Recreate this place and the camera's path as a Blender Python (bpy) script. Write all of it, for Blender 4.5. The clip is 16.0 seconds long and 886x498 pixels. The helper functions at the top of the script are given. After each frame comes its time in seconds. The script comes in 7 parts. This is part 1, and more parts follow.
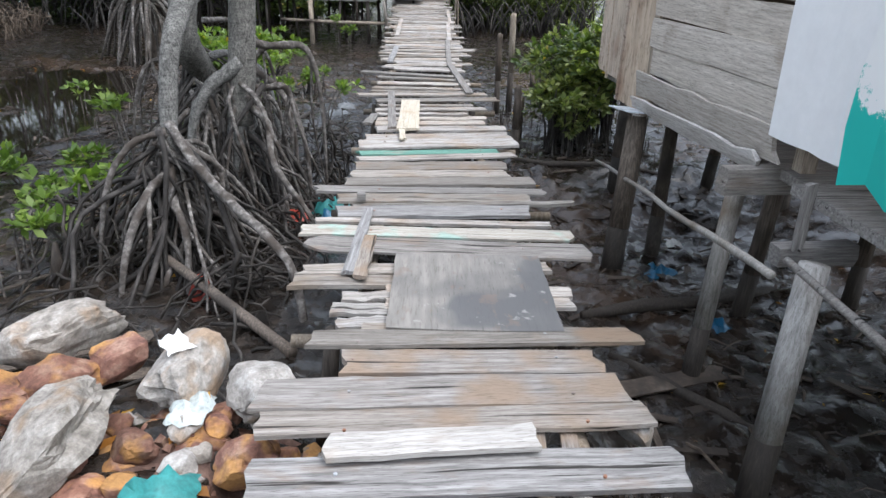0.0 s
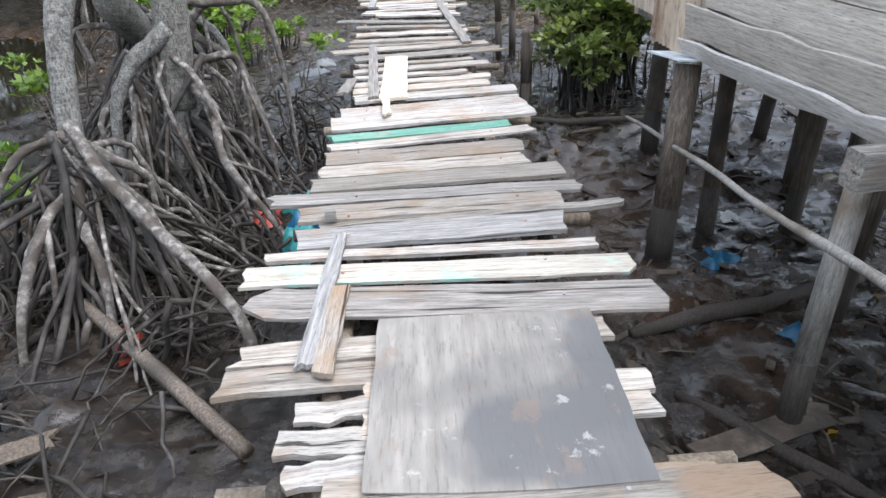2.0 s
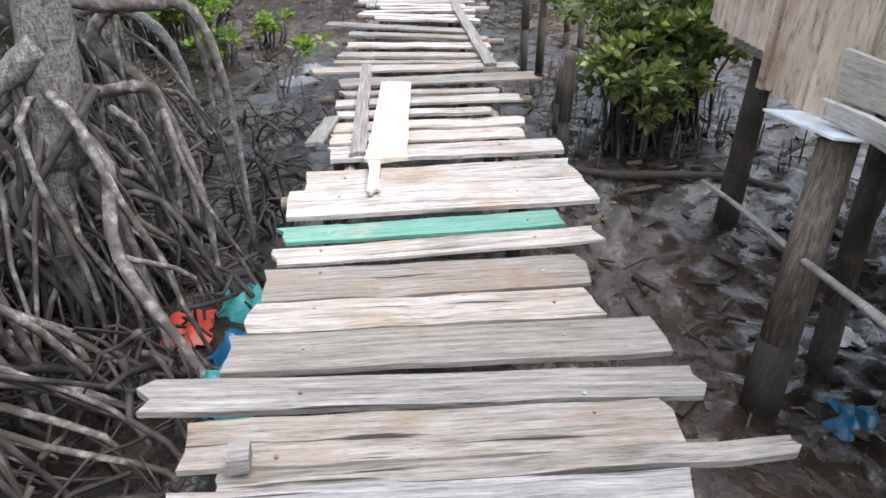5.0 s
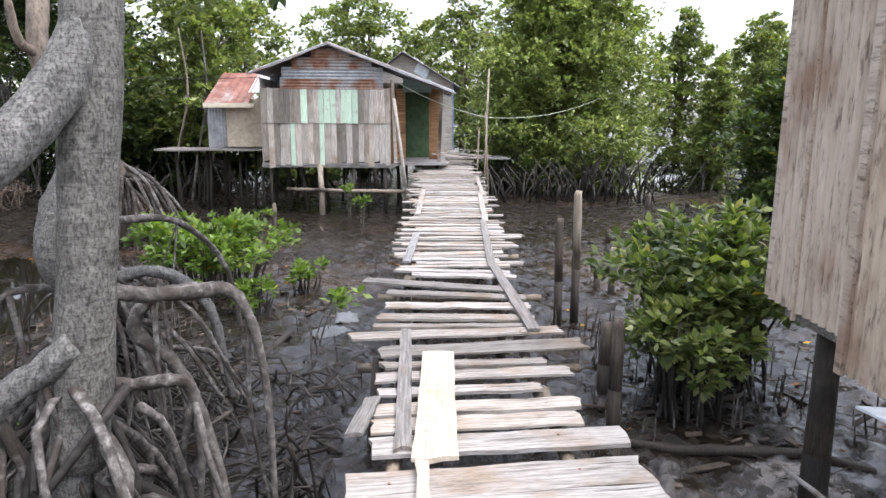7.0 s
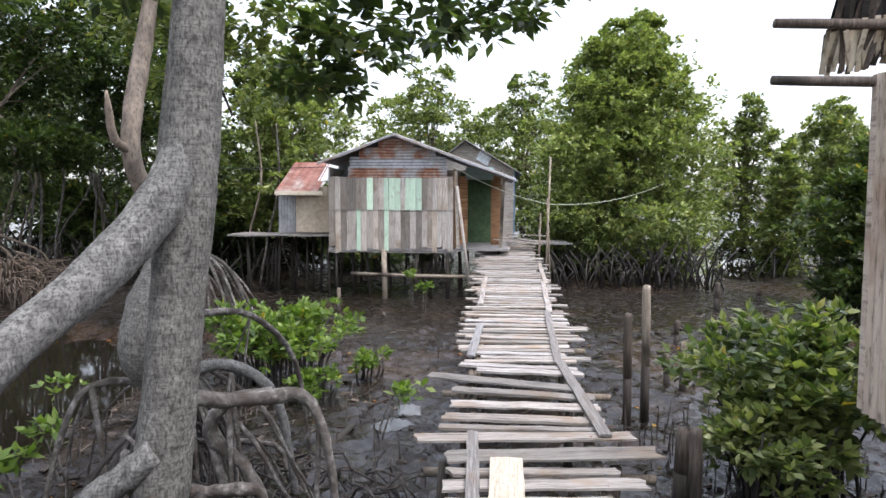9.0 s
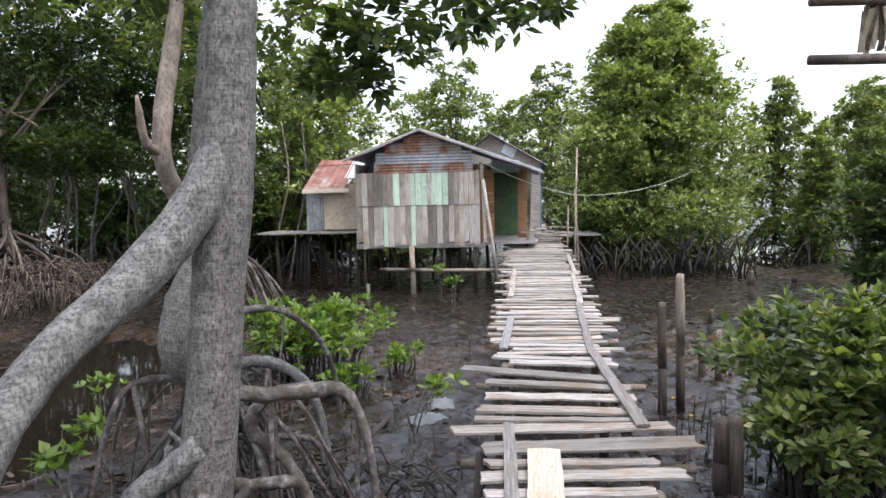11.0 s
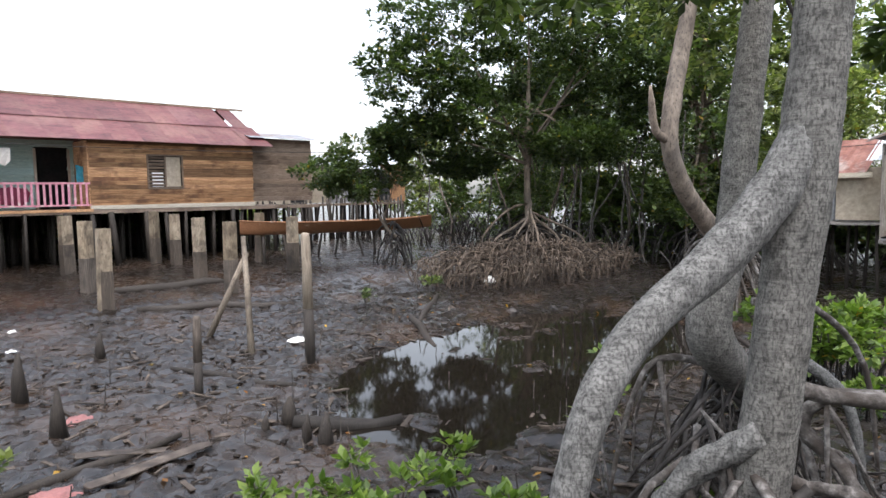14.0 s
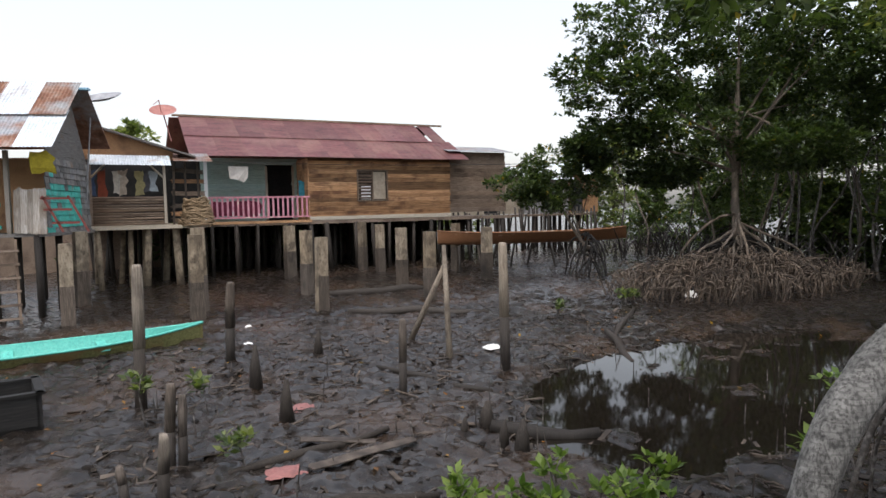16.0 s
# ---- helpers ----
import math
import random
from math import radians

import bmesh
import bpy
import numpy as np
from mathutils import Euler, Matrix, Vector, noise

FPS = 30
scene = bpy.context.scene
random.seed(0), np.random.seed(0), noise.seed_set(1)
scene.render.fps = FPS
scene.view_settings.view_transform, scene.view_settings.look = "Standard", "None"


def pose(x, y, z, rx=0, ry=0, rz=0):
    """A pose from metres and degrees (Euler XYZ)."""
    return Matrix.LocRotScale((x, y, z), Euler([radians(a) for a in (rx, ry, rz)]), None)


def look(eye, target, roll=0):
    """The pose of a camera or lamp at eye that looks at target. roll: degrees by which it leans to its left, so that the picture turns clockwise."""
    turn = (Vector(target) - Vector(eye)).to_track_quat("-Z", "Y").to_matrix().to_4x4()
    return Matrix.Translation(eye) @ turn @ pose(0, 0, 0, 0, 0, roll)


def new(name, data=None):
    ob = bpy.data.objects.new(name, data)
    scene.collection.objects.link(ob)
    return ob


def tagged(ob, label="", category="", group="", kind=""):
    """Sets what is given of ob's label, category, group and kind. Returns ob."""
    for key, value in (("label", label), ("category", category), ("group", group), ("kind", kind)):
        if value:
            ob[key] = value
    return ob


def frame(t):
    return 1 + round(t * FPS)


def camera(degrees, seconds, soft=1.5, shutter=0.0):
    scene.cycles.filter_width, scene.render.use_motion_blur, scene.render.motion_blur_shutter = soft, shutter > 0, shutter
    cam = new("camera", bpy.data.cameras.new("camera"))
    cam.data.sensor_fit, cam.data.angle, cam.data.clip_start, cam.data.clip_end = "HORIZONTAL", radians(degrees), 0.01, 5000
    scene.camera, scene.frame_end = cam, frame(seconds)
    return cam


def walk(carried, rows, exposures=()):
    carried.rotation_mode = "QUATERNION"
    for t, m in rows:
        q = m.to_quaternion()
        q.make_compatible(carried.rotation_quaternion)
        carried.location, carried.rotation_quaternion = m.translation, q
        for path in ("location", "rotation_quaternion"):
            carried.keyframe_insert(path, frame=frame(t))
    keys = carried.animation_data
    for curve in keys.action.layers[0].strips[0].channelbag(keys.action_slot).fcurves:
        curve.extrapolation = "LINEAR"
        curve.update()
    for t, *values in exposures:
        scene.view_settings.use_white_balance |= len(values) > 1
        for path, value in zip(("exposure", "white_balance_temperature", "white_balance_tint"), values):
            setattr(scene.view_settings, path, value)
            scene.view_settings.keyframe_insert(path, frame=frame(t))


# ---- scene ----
cam = camera(68.0, 16.0)
PATH = [
    (0, (-0.288, -0.361, 1.534), (-0.184, 1.47, 0.737), 1.7),
    (0.5, (-0.245, -0.031, 1.462), (-0.224, 1.759, 0.57), 0.2),
    (1, (-0.26, 0.289, 1.466), (-0.238, 2.032, 0.485), 1.4),
    (1.5, (-0.333, 0.586, 1.438), (-0.187, 2.321, 0.453), -0.4),
    (2, (-0.2, 0.973, 1.441), (-0.119, 2.726, 0.483), -2.3),
    (2.5, (-0.188, 1.246, 1.42), (-0.125, 2.948, 0.372), 0.2),
    (3, (-0.202, 1.562, 1.391), (0.013, 3.288, 0.404), -1.4),
    (5.5, (-0.153, 2.982, 1.352), (-0.123, 4.717, 0.358), 0.2),
    (6, (-0.174, 3.141, 1.433), (-0.193, 4.997, 0.688), -0.9),
    (6.5, (-0.271, 3.178, 1.522), (-0.208, 5.099, 0.968), -0.3),
    (7, (-0.318, 3.159, 1.592), (-0.286, 5.123, 1.216), 0.3),
    (7.5, (-0.344, 3.169, 1.668), (-0.33, 5.152, 1.408), 1.6),
    (8, (-0.369, 3.176, 1.716), (-0.411, 5.169, 1.552), 1.2),
    (8.5, (-0.382, 3.164, 1.742), (-0.498, 5.156, 1.605), 0.7),
    (11, (-0.429, 3.156, 1.727), (-0.656, 5.138, 1.575), -1.3),
    (11.5, (-0.475, 3.123, 1.725), (-0.897, 5.069, 1.544), -1.8),
    (12, (-0.53, 3.077, 1.729), (-1.224, 4.945, 1.558), -2.5),
    (12.5, (-0.603, 3.03, 1.729), (-1.568, 4.772, 1.549), -2.9),
    (13, (-0.672, 2.986, 1.728), (-1.847, 4.593, 1.536), -2.0),
    (13.5, (-0.721, 2.962, 1.729), (-2.046, 4.451, 1.559), -1.0),
    (14, (-0.749, 2.911, 1.733), (-2.194, 4.284, 1.568), -1.0),
    (14.5, (-0.761, 2.878, 1.729), (-2.304, 4.138, 1.552), -1.0),
    (15, (-0.77, 2.812, 1.736), (-2.436, 3.908, 1.58), -2.0),
    (15.5, (-0.742, 2.783, 1.756), (-2.5, 3.731, 1.658), -1.9),
    (16, (-0.753, 2.787, 1.724), (-2.53, 3.697, 1.604), -1.3),
]
EXPOSURES = [(0.0, 1.32, 5850, 10), (1.0, 1.62, 5850, 10), (2.5, 1.75, 5850, 10), (5.5, 1.75, 6000, 13), (6.5, 1.72, 6000, 14), (7.0, 1.65, 6000, 15), (8.5, 1.42, 6000, 15),
             (11.0, 1.42, 6000, 15), (12.5, 1.8, 6050, 13), (14.0, 1.4, 6050, 13), (15.0, 1.2, 6100, 13), (15.5, 1.1, 6150, 13), (16.0, 0.72, 6250, 13)]
walk(cam, [(t, look(eye, target, roll)) for t, eye, target, roll in PATH], EXPOSURES)

# ---- light ----
world = bpy.data.worlds.new("world")
scene.world = world
world.use_nodes = True
wn, wl = world.node_tree.nodes, world.node_tree.links
sky = wn.new("ShaderNodeTexSky")
sky.sky_type, sky.sun_disc = "NISHITA", False
sky.sun_elevation, sky.sun_rotation = radians(68.8), radians(124)
sky.air_density, sky.dust_density, sky.ozone_density = 1.6, 2.5, 1.0
hsv = wn.new("ShaderNodeHueSaturation")
hsv.inputs["Saturation"].default_value = 0.3
wl.new(sky.outputs[0], hsv.inputs["Color"])
wl.new(hsv.outputs[0], wn["Background"].inputs["Color"])
wn["Background"].inputs["Strength"].default_value = 0.15
sun = new("sun", bpy.data.lights.new("sun", "SUN"))
sun.data.energy, sun.data.angle, sun.data.color = 1.0, radians(60), (1.0, 0.90, 0.78)
sun.matrix_world = look((0, 0, 30), (-3.0, 2.02, 30 - 9.32))


# ---- materials ----
def ramp(nt, fac, stops):
    r = nt.nodes.new("ShaderNodeValToRGB")
    e = r.color_ramp.elements
    while len(e) < len(stops):
        e.new(0.5)
    for k, (p, c) in enumerate(stops):
        e[k].position, e[k].color = p, (*c, 1)
    nt.links.new(fac, r.inputs[0])
    return r.outputs[0]


def mixed(nt, fac, a, b, mode="MIX"):
    m = nt.nodes.new("ShaderNodeMix")
    m.data_type, m.blend_type = "RGBA", mode
    for sock, v in ((m.inputs[0], fac), (m.inputs[6], a), (m.inputs[7], b)):
        if isinstance(v, (int, float)):
            sock.default_value = v
        elif isinstance(v, tuple):
            sock.default_value = (*v, 1)
        else:
            nt.links.new(v, sock)
    return m.outputs[2]


def noise_of(nt, scale, stretch=(1, 1, 1), detail=5.0, rough=0.6, coord="Object"):
    tc = nt.nodes.new("ShaderNodeTexCoord")
    mp = nt.nodes.new("ShaderNodeMapping")
    mp.inputs["Scale"].default_value = stretch
    nt.links.new(tc.outputs[coord], mp.inputs[0])
    oi = nt.nodes.new("ShaderNodeObjectInfo")
    sh = nt.nodes.new("ShaderNodeVectorMath")
    sh.operation = "MULTIPLY_ADD"
    nt.links.new(oi.outputs["Random"], sh.inputs[0])
    sh.inputs[1].default_value = (37.0, 23.0, 51.0)
    nt.links.new(mp.outputs[0], sh.inputs[2])
    n = nt.nodes.new("ShaderNodeTexNoise")
    n.inputs["Scale"].default_value, n.inputs["Detail"].default_value, n.inputs["Roughness"].default_value = scale, detail, rough
    nt.links.new(sh.outputs[0], n.inputs["Vector"])
    return n.outputs["Fac"]


def surface(name, dark, mid, light, scale=6.0, stretch=(1, 1, 1), rough=0.8, bump=0.3, dist=0.01, stain=None, stain_scale=1.5,
            stain_at=(0.5, 0.7), vary=0.25, metal=0.0, wet=None, random_by="object", spec=0.4, grain=1.0, speck=1.0):
    """Two-scale procedural surface: grain between three colours, stains over it, a little change from piece to piece."""
    m = bpy.data.materials.new(name)
    m.use_nodes = True
    nt = m.node_tree
    b = nt.nodes["Principled BSDF"]
    n1 = noise_of(nt, scale, stretch)
    col = ramp(nt, n1, [(0.28, dark), (0.5, mid), (0.72, light)])
    n2 = noise_of(nt, stain_scale, detail=3.0)
    if stain:
        f = ramp(nt, n2, [(stain_at[0], (0, 0, 0)), (stain_at[1], (1, 1, 1))])
        col = mixed(nt, f, col, stain)
    if vary:
        if random_by == "object":
            src = nt.nodes.new("ShaderNodeObjectInfo").outputs["Random"]
        else:
            src = nt.nodes.new("ShaderNodeNewGeometry").outputs["Random Per Island"]
        lo, hi = 1 - vary, 1 + vary
        tint = ramp(nt, src, [(0.0, (lo, lo, lo * 0.98)), (0.35, (1, 0.97, 0.93)), (0.7, (0.95 * hi, 0.97 * hi, hi)), (1.0, (hi, hi * 0.96, hi * 0.9))])
        col = mixed(nt, 1.0, col, tint, "MULTIPLY")
    if tuple(stretch) != (1, 1, 1):
        n3 = noise_of(nt, scale * 4.5, stretch, 4.0, 0.7)
        col = mixed(nt, 1.0, col, ramp(nt, n3, [(0.34, (0.42, 0.40, 0.38)), (0.46, (0.95, 0.95, 0.95)), (0.75, (1.14, 1.13, 1.12))]), "MULTIPLY") if grain > 0.9 else mixed(nt, grain, col, ramp(nt, n3, [(0.34, (0.42, 0.40, 0.38)), (0.46, (0.95, 0.95, 0.95))]), "MULTIPLY")
    else:
        n3 = noise_of(nt, scale * 5, (1, 1, 1), 3.0, 0.7)
        col = mixed(nt, speck, col, ramp(nt, n3, [(0.3, (0.72, 0.72, 0.72)), (0.7, (1.18, 1.18, 1.18))]), "MULTIPLY")
    nt.links.new(col, b.inputs["Base Color"])
    b.inputs["Roughness"].default_value, b.inputs["Metallic"].default_value = rough, metal
    b.inputs["Specular IOR Level"].default_value = spec
    if wet:
        f = ramp(nt, n2, [(0.42, (wet[0],) * 3), (0.6, (wet[1],) * 3)])
        nt.links.new(f, b.inputs["Roughness"])
    bp = nt.nodes.new("ShaderNodeBump")
    bp.inputs["Strength"].default_value, bp.inputs["Distance"].default_value = bump, dist
    nt.links.new(n1, bp.inputs["Height"])
    nt.links.new(bp.outputs[0], b.inputs["Normal"])
    return m


def leaf_surface(name, dark, mid, light, odd=(0.35, 0.22, 0.03)):
    m = bpy.data.materials.new(name)
    m.use_nodes = True
    nt = m.node_tree
    b = nt.nodes["Principled BSDF"]
    src = nt.nodes.new("ShaderNodeNewGeometry").outputs["Random Per Island"]
    col = ramp(nt, src, [(0.0, dark), (0.45, mid), (0.9, light), (0.985, light), (1.0, odd)])
    n = noise_of(nt, 2.0, detail=2.0)
    col = mixed(nt, 1.0, col, ramp(nt, n, [(0.3, (0.72, 0.75, 0.7)), (0.7, (1.25, 1.2, 1.1))]), "MULTIPLY")
    nt.links.new(col, b.inputs["Base Color"])
    b.inputs["Roughness"].default_value = 0.42
    b.inputs["Specular IOR Level"].default_value = 0.45
    tr = nt.nodes.new("ShaderNodeBsdfTranslucent")
    nt.links.new(mixed(nt, 1.0, col, (1.3, 1.5, 0.6), "MULTIPLY"), tr.inputs["Color"])
    mx = nt.nodes.new("ShaderNodeMixShader")
    mx.inputs[0].default_value = 0.38
    nt.links.new(b.outputs[0], mx.inputs[1])
    nt.links.new(tr.outputs[0], mx.inputs[2])
    nt.links.new(mx.outputs[0], nt.nodes["Material Output"].inputs["Surface"])
    return m


GRAIN = (1.2, 22, 22)
UPRIGHT = (22, 22, 1.2)
deck_wood = surface("deck wood", (0.156, 0.143, 0.129), (0.308, 0.287, 0.265), (0.423, 0.405, 0.382), 3.0, GRAIN, 0.85, 0.5, 0.006, (0.27, 0.215, 0.165), 2.2, (0.5, 0.68), 0.34)
dnt = deck_wood.node_tree
dcol = dnt.nodes["Principled BSDF"].inputs["Base Color"].links[0].from_socket
dcol = mixed(dnt, 1.0, dcol, ramp(dnt, noise_of(dnt, 1.3, (1.6, 14, 14), 4.0, 0.7), [(0.34, (0.55, 0.53, 0.51)), (0.46, (0.97, 0.96, 0.95)), (0.7, (1.12, 1.12, 1.12))]), "MULTIPLY")
dnt.links.new(dcol, dnt.nodes["Principled BSDF"].inputs["Base Color"])
brown_plank = surface("brown grey plank", (0.111, 0.098, 0.085), (0.217, 0.197, 0.178), (0.315, 0.295, 0.276), 3.0, GRAIN, 0.85, 0.5, 0.006, (0.22, 0.165, 0.12), 2.4, (0.5, 0.66), 0.15)
pale_wood = surface("pale wood", (0.36, 0.305, 0.23), (0.50, 0.44, 0.345), (0.60, 0.55, 0.46), 3.0, GRAIN, 0.8, 0.4, 0.004, (0.4, 0.3, 0.2), 3.0, (0.6, 0.8), 0.1)
teal_wood = surface("worn teal paint on wood", (0.08, 0.18, 0.15), (0.11, 0.265, 0.215), (0.2, 0.34, 0.285), 3.0, GRAIN, 0.75, 0.4, 0.004, (0.33, 0.31, 0.26), 3.0, (0.55, 0.7), 0.15)
faded_wood = surface("faded white and teal paint on wood", (0.270, 0.252, 0.225), (0.378, 0.360, 0.324), (0.468, 0.455, 0.427), 3.0, GRAIN, 0.8, 0.4, 0.004, (0.27, 0.50, 0.45), 2.2, (0.5, 0.6), 0.1)
white_wood = surface("whitewashed wood", (0.17, 0.157, 0.145), (0.29, 0.275, 0.26), (0.40, 0.388, 0.372), 3.0, GRAIN, 0.8, 0.4, 0.004, (0.36, 0.33, 0.3), 3.0, (0.55, 0.7), 0.1)
bleached_wood = surface("bleached board", (0.30, 0.285, 0.27), (0.43, 0.415, 0.40), (0.53, 0.515, 0.50), 3.0, GRAIN, 0.8, 0.4, 0.004, (0.36, 0.32, 0.28), 3.0, (0.55, 0.7), 0.1)
grey_post = surface("pale grey post", (0.17, 0.16, 0.15), (0.33, 0.315, 0.295), (0.46, 0.44, 0.42), 3.0, UPRIGHT, 0.85, 0.5, 0.006, (0.16, 0.13, 0.10), 2.0, (0.52, 0.68), 0.2)
dark_wood = surface("dark grey wood", (0.10, 0.096, 0.092), (0.205, 0.195, 0.187), (0.33, 0.32, 0.31), 3.0, GRAIN, 0.85, 0.5, 0.006, None, 1.5, (0.5, 0.7), 0.2)
ply_wood = surface("weathered plywood", (0.15, 0.138, 0.123), (0.215, 0.20, 0.18), (0.28, 0.26, 0.232), 2.0, (1.0, 9, 9), 0.7, 0.25, 0.003, (0.135, 0.127, 0.12), 1.4, (0.46, 0.6), 0.05, grain=0.5)
pl = ply_wood.node_tree
plc = pl.nodes["Principled BSDF"].inputs["Base Color"].links[0].from_socket
plc = mixed(pl, ramp(pl, noise_of(pl, 1.7, (1, 1, 1), 3.0, 0.5), [(0.50, (0, 0, 0)), (0.56, (0.75, 0.75, 0.75))]), plc, (0.085, 0.086, 0.09))
plc = mixed(pl, ramp(pl, noise_of(pl, 4.2, (1, 1.6, 1), 5.0, 0.7), [(0.57, (0, 0, 0)), (0.64, (0.5, 0.5, 0.5))]), plc, (0.17, 0.125, 0.10))
plc = mixed(pl, ramp(pl, noise_of(pl, 9.0, (1, 1, 1), 5.0, 0.7), [(0.62, (0, 0, 0)), (0.68, (0.6, 0.6, 0.6))]), plc, (0.36, 0.35, 0.33))
pl.links.new(plc, pl.nodes["Principled BSDF"].inputs["Base Color"])


def cracked(m):
    """Long thin drying cracks and brown blotches on weathered boards."""
    nt = m.node_tree
    base = nt.nodes["Principled BSDF"].inputs["Base Color"]
    c = base.links[0].from_socket
    c = mixed(nt, ramp(nt, noise_of(nt, 2.6, (1, 2.5, 1), 5.0, 0.65), [(0.56, (0, 0, 0)), (0.70, (0.55, 0.55, 0.55))]), c, (0.19, 0.13, 0.088))
    c = mixed(nt, 1.0, c, ramp(nt, noise_of(nt, 1.0, (1.1, 42, 42), 3.0, 0.55), [(0.31, (0.12, 0.11, 0.10)), (0.355, (1, 1, 1))]), "MULTIPLY")
    nt.links.new(c, base)


for weathered in (deck_wood, brown_plank, dark_wood, white_wood, faded_wood):
    cracked(weathered)
wall_wood = surface("grey wall boards", (0.16, 0.14, 0.12), (0.315, 0.285, 0.25), (0.45, 0.415, 0.38), 3.0, GRAIN, 0.85, 0.4, 0.004, (0.18, 0.14, 0.10), 1.7, (0.5, 0.75), 0.5)
green_board = surface("mint green painted board", (0.33, 0.44, 0.35), (0.50, 0.66, 0.53), (0.60, 0.74, 0.62), 3.0, GRAIN, 0.75, 0.3, 0.003, (0.36, 0.34, 0.3), 3.0, (0.58, 0.72), 0.2)
side_wood = surface("grey horizontal boards", (0.30, 0.275, 0.25), (0.47, 0.44, 0.405), (0.60, 0.575, 0.545), 3.0, GRAIN, 0.85, 0.5, 0.005, (0.25, 0.2, 0.16), 1.7, (0.55, 0.75), 0.18)
brown_wood = surface("brown house boards", (0.12, 0.056, 0.026), (0.37, 0.205, 0.10), (0.58, 0.37, 0.205), 2.2, (0.7, 22, 22), 0.75, 0.4, 0.006, (0.13, 0.066, 0.036), 1.1, (0.5, 0.66), 0.55)
old_wood = surface("grey brown house boards", (0.10, 0.07, 0.05), (0.21, 0.155, 0.115), (0.31, 0.25, 0.19), 3.0, GRAIN, 0.8, 0.3, 0.004, (0.1, 0.07, 0.05), 1.1, (0.5, 0.68), 0.25)
blue_board = surface("pale blue green painted boards", (0.23, 0.34, 0.32), (0.33, 0.46, 0.43), (0.40, 0.53, 0.50), 3.0, (1.2, 14, 14), 0.7, 0.2, 0.003, (0.25, 0.32, 0.28), 1.5, (0.55, 0.8), 0.1)
turq_board = surface("turquoise painted shingles", (0.05, 0.32, 0.27), (0.07, 0.45, 0.38), (0.12, 0.52, 0.45), 4.0, (6, 6, 2), 0.7, 0.3, 0.003, (0.2, 0.2, 0.18), 2.5, (0.6, 0.75), 0.2)
slate_board = surface("slate grey shingles", (0.10, 0.10, 0.10), (0.18, 0.175, 0.17), (0.27, 0.26, 0.25), 4.0, (6, 6, 2), 0.8, 0.4, 0.004, (0.22, 0.16, 0.11), 2.5, (0.6, 0.75), 0.4)
pink_paint = surface("pink painted rail", (0.50, 0.19, 0.25), (0.62, 0.27, 0.34), (0.70, 0.42, 0.46), 8.0, (1, 1, 1), 0.6, 0.1, 0.002, (0.65, 0.55, 0.52), 4.0, (0.6, 0.7), 0.06)
white_sheet = surface("white paint", (0.80, 0.80, 0.80), (0.83, 0.83, 0.83), (0.85, 0.85, 0.85), 2.0, (1, 1, 1), 0.6, 0.05, 0.002, (0.76, 0.75, 0.74), 1.5, (0.55, 0.8), 0.0, speck=0.12)
white_paint = surface("peeling white paint", (0.62, 0.62, 0.60), (0.78, 0.78, 0.76), (0.84, 0.84, 0.83), 5.0, (1, 1, 1), 0.6, 0.15, 0.002, (0.03, 0.42, 0.36), 1.3, (0.36, 0.40), 0.0)
damp_wood = surface("damp brown post", (0.04, 0.031, 0.024), (0.095, 0.076, 0.06), (0.19, 0.155, 0.125), 3.0, UPRIGHT, 0.8, 0.5, 0.006, (0.03, 0.025, 0.02), 1.4, (0.5, 0.66), 0.25)
black_wood = surface("blackened wood", (0.006, 0.006, 0.006), (0.014, 0.013, 0.012), (0.03, 0.028, 0.026), 3.0, GRAIN, 0.6, 0.4, 0.005, None, 1.4, (0.5, 0.66), 0.2)
pnt = white_paint.node_tree
pco = pnt.nodes.new("ShaderNodeTexCoord")
pse = pnt.nodes.new("ShaderNodeSeparateXYZ")
pnt.links.new(pco.outputs["Object"], pse.inputs[0])
pad = pnt.nodes.new("ShaderNodeMath")
pad.operation = "MULTIPLY_ADD"
pad.inputs[1].default_value = 0.9
pnt.links.new(noise_of(pnt, 5.0, (1, 1, 1), 7.0, 0.75), pad.inputs[0])
pnt.links.new(pse.outputs["Y"], pad.inputs[2])
pnt.links.new(mixed(pnt, ramp(pnt, pad.outputs[0], [(0.46, (0, 0, 0)), (0.50, (1, 1, 1))]), (0.03, 0.45, 0.39), (0.80, 0.80, 0.79)), pnt.nodes["Principled BSDF"].inputs["Base Color"])
post_wood = surface("weathered post", (0.11, 0.085, 0.06), (0.25, 0.21, 0.165), (0.38, 0.33, 0.27), 3.0, UPRIGHT, 0.85, 0.5, 0.006, (0.05, 0.04, 0.032), 1.4, (0.5, 0.66), 0.25)
wet_wood = surface("wet dark post", (0.014, 0.011, 0.009), (0.032, 0.026, 0.021), (0.068, 0.056, 0.045), 4.0, UPRIGHT, 0.75, 0.5, 0.006, None, 1.4, (0.5, 0.7), 0.3)
concrete = surface("rough brown pile", (0.13, 0.10, 0.07), (0.25, 0.20, 0.14), (0.36, 0.30, 0.22), 7.0, (1, 1, 0.4), 0.9, 0.5, 0.008, (0.12, 0.095, 0.068), 2.2, (0.48, 0.62), 0.3)
bark = surface("grey mangrove bark", (0.073, 0.071, 0.068), (0.142, 0.138, 0.132), (0.215, 0.209, 0.200), 20.0, (1, 1, 0.8), 0.9, 0.7, 0.008, (0.12, 0.116, 0.11), 9.0, (0.5, 0.75), 0.08)
bnt = bark.node_tree
bcol = bnt.nodes["Principled BSDF"].inputs["Base Color"].links[0].from_socket
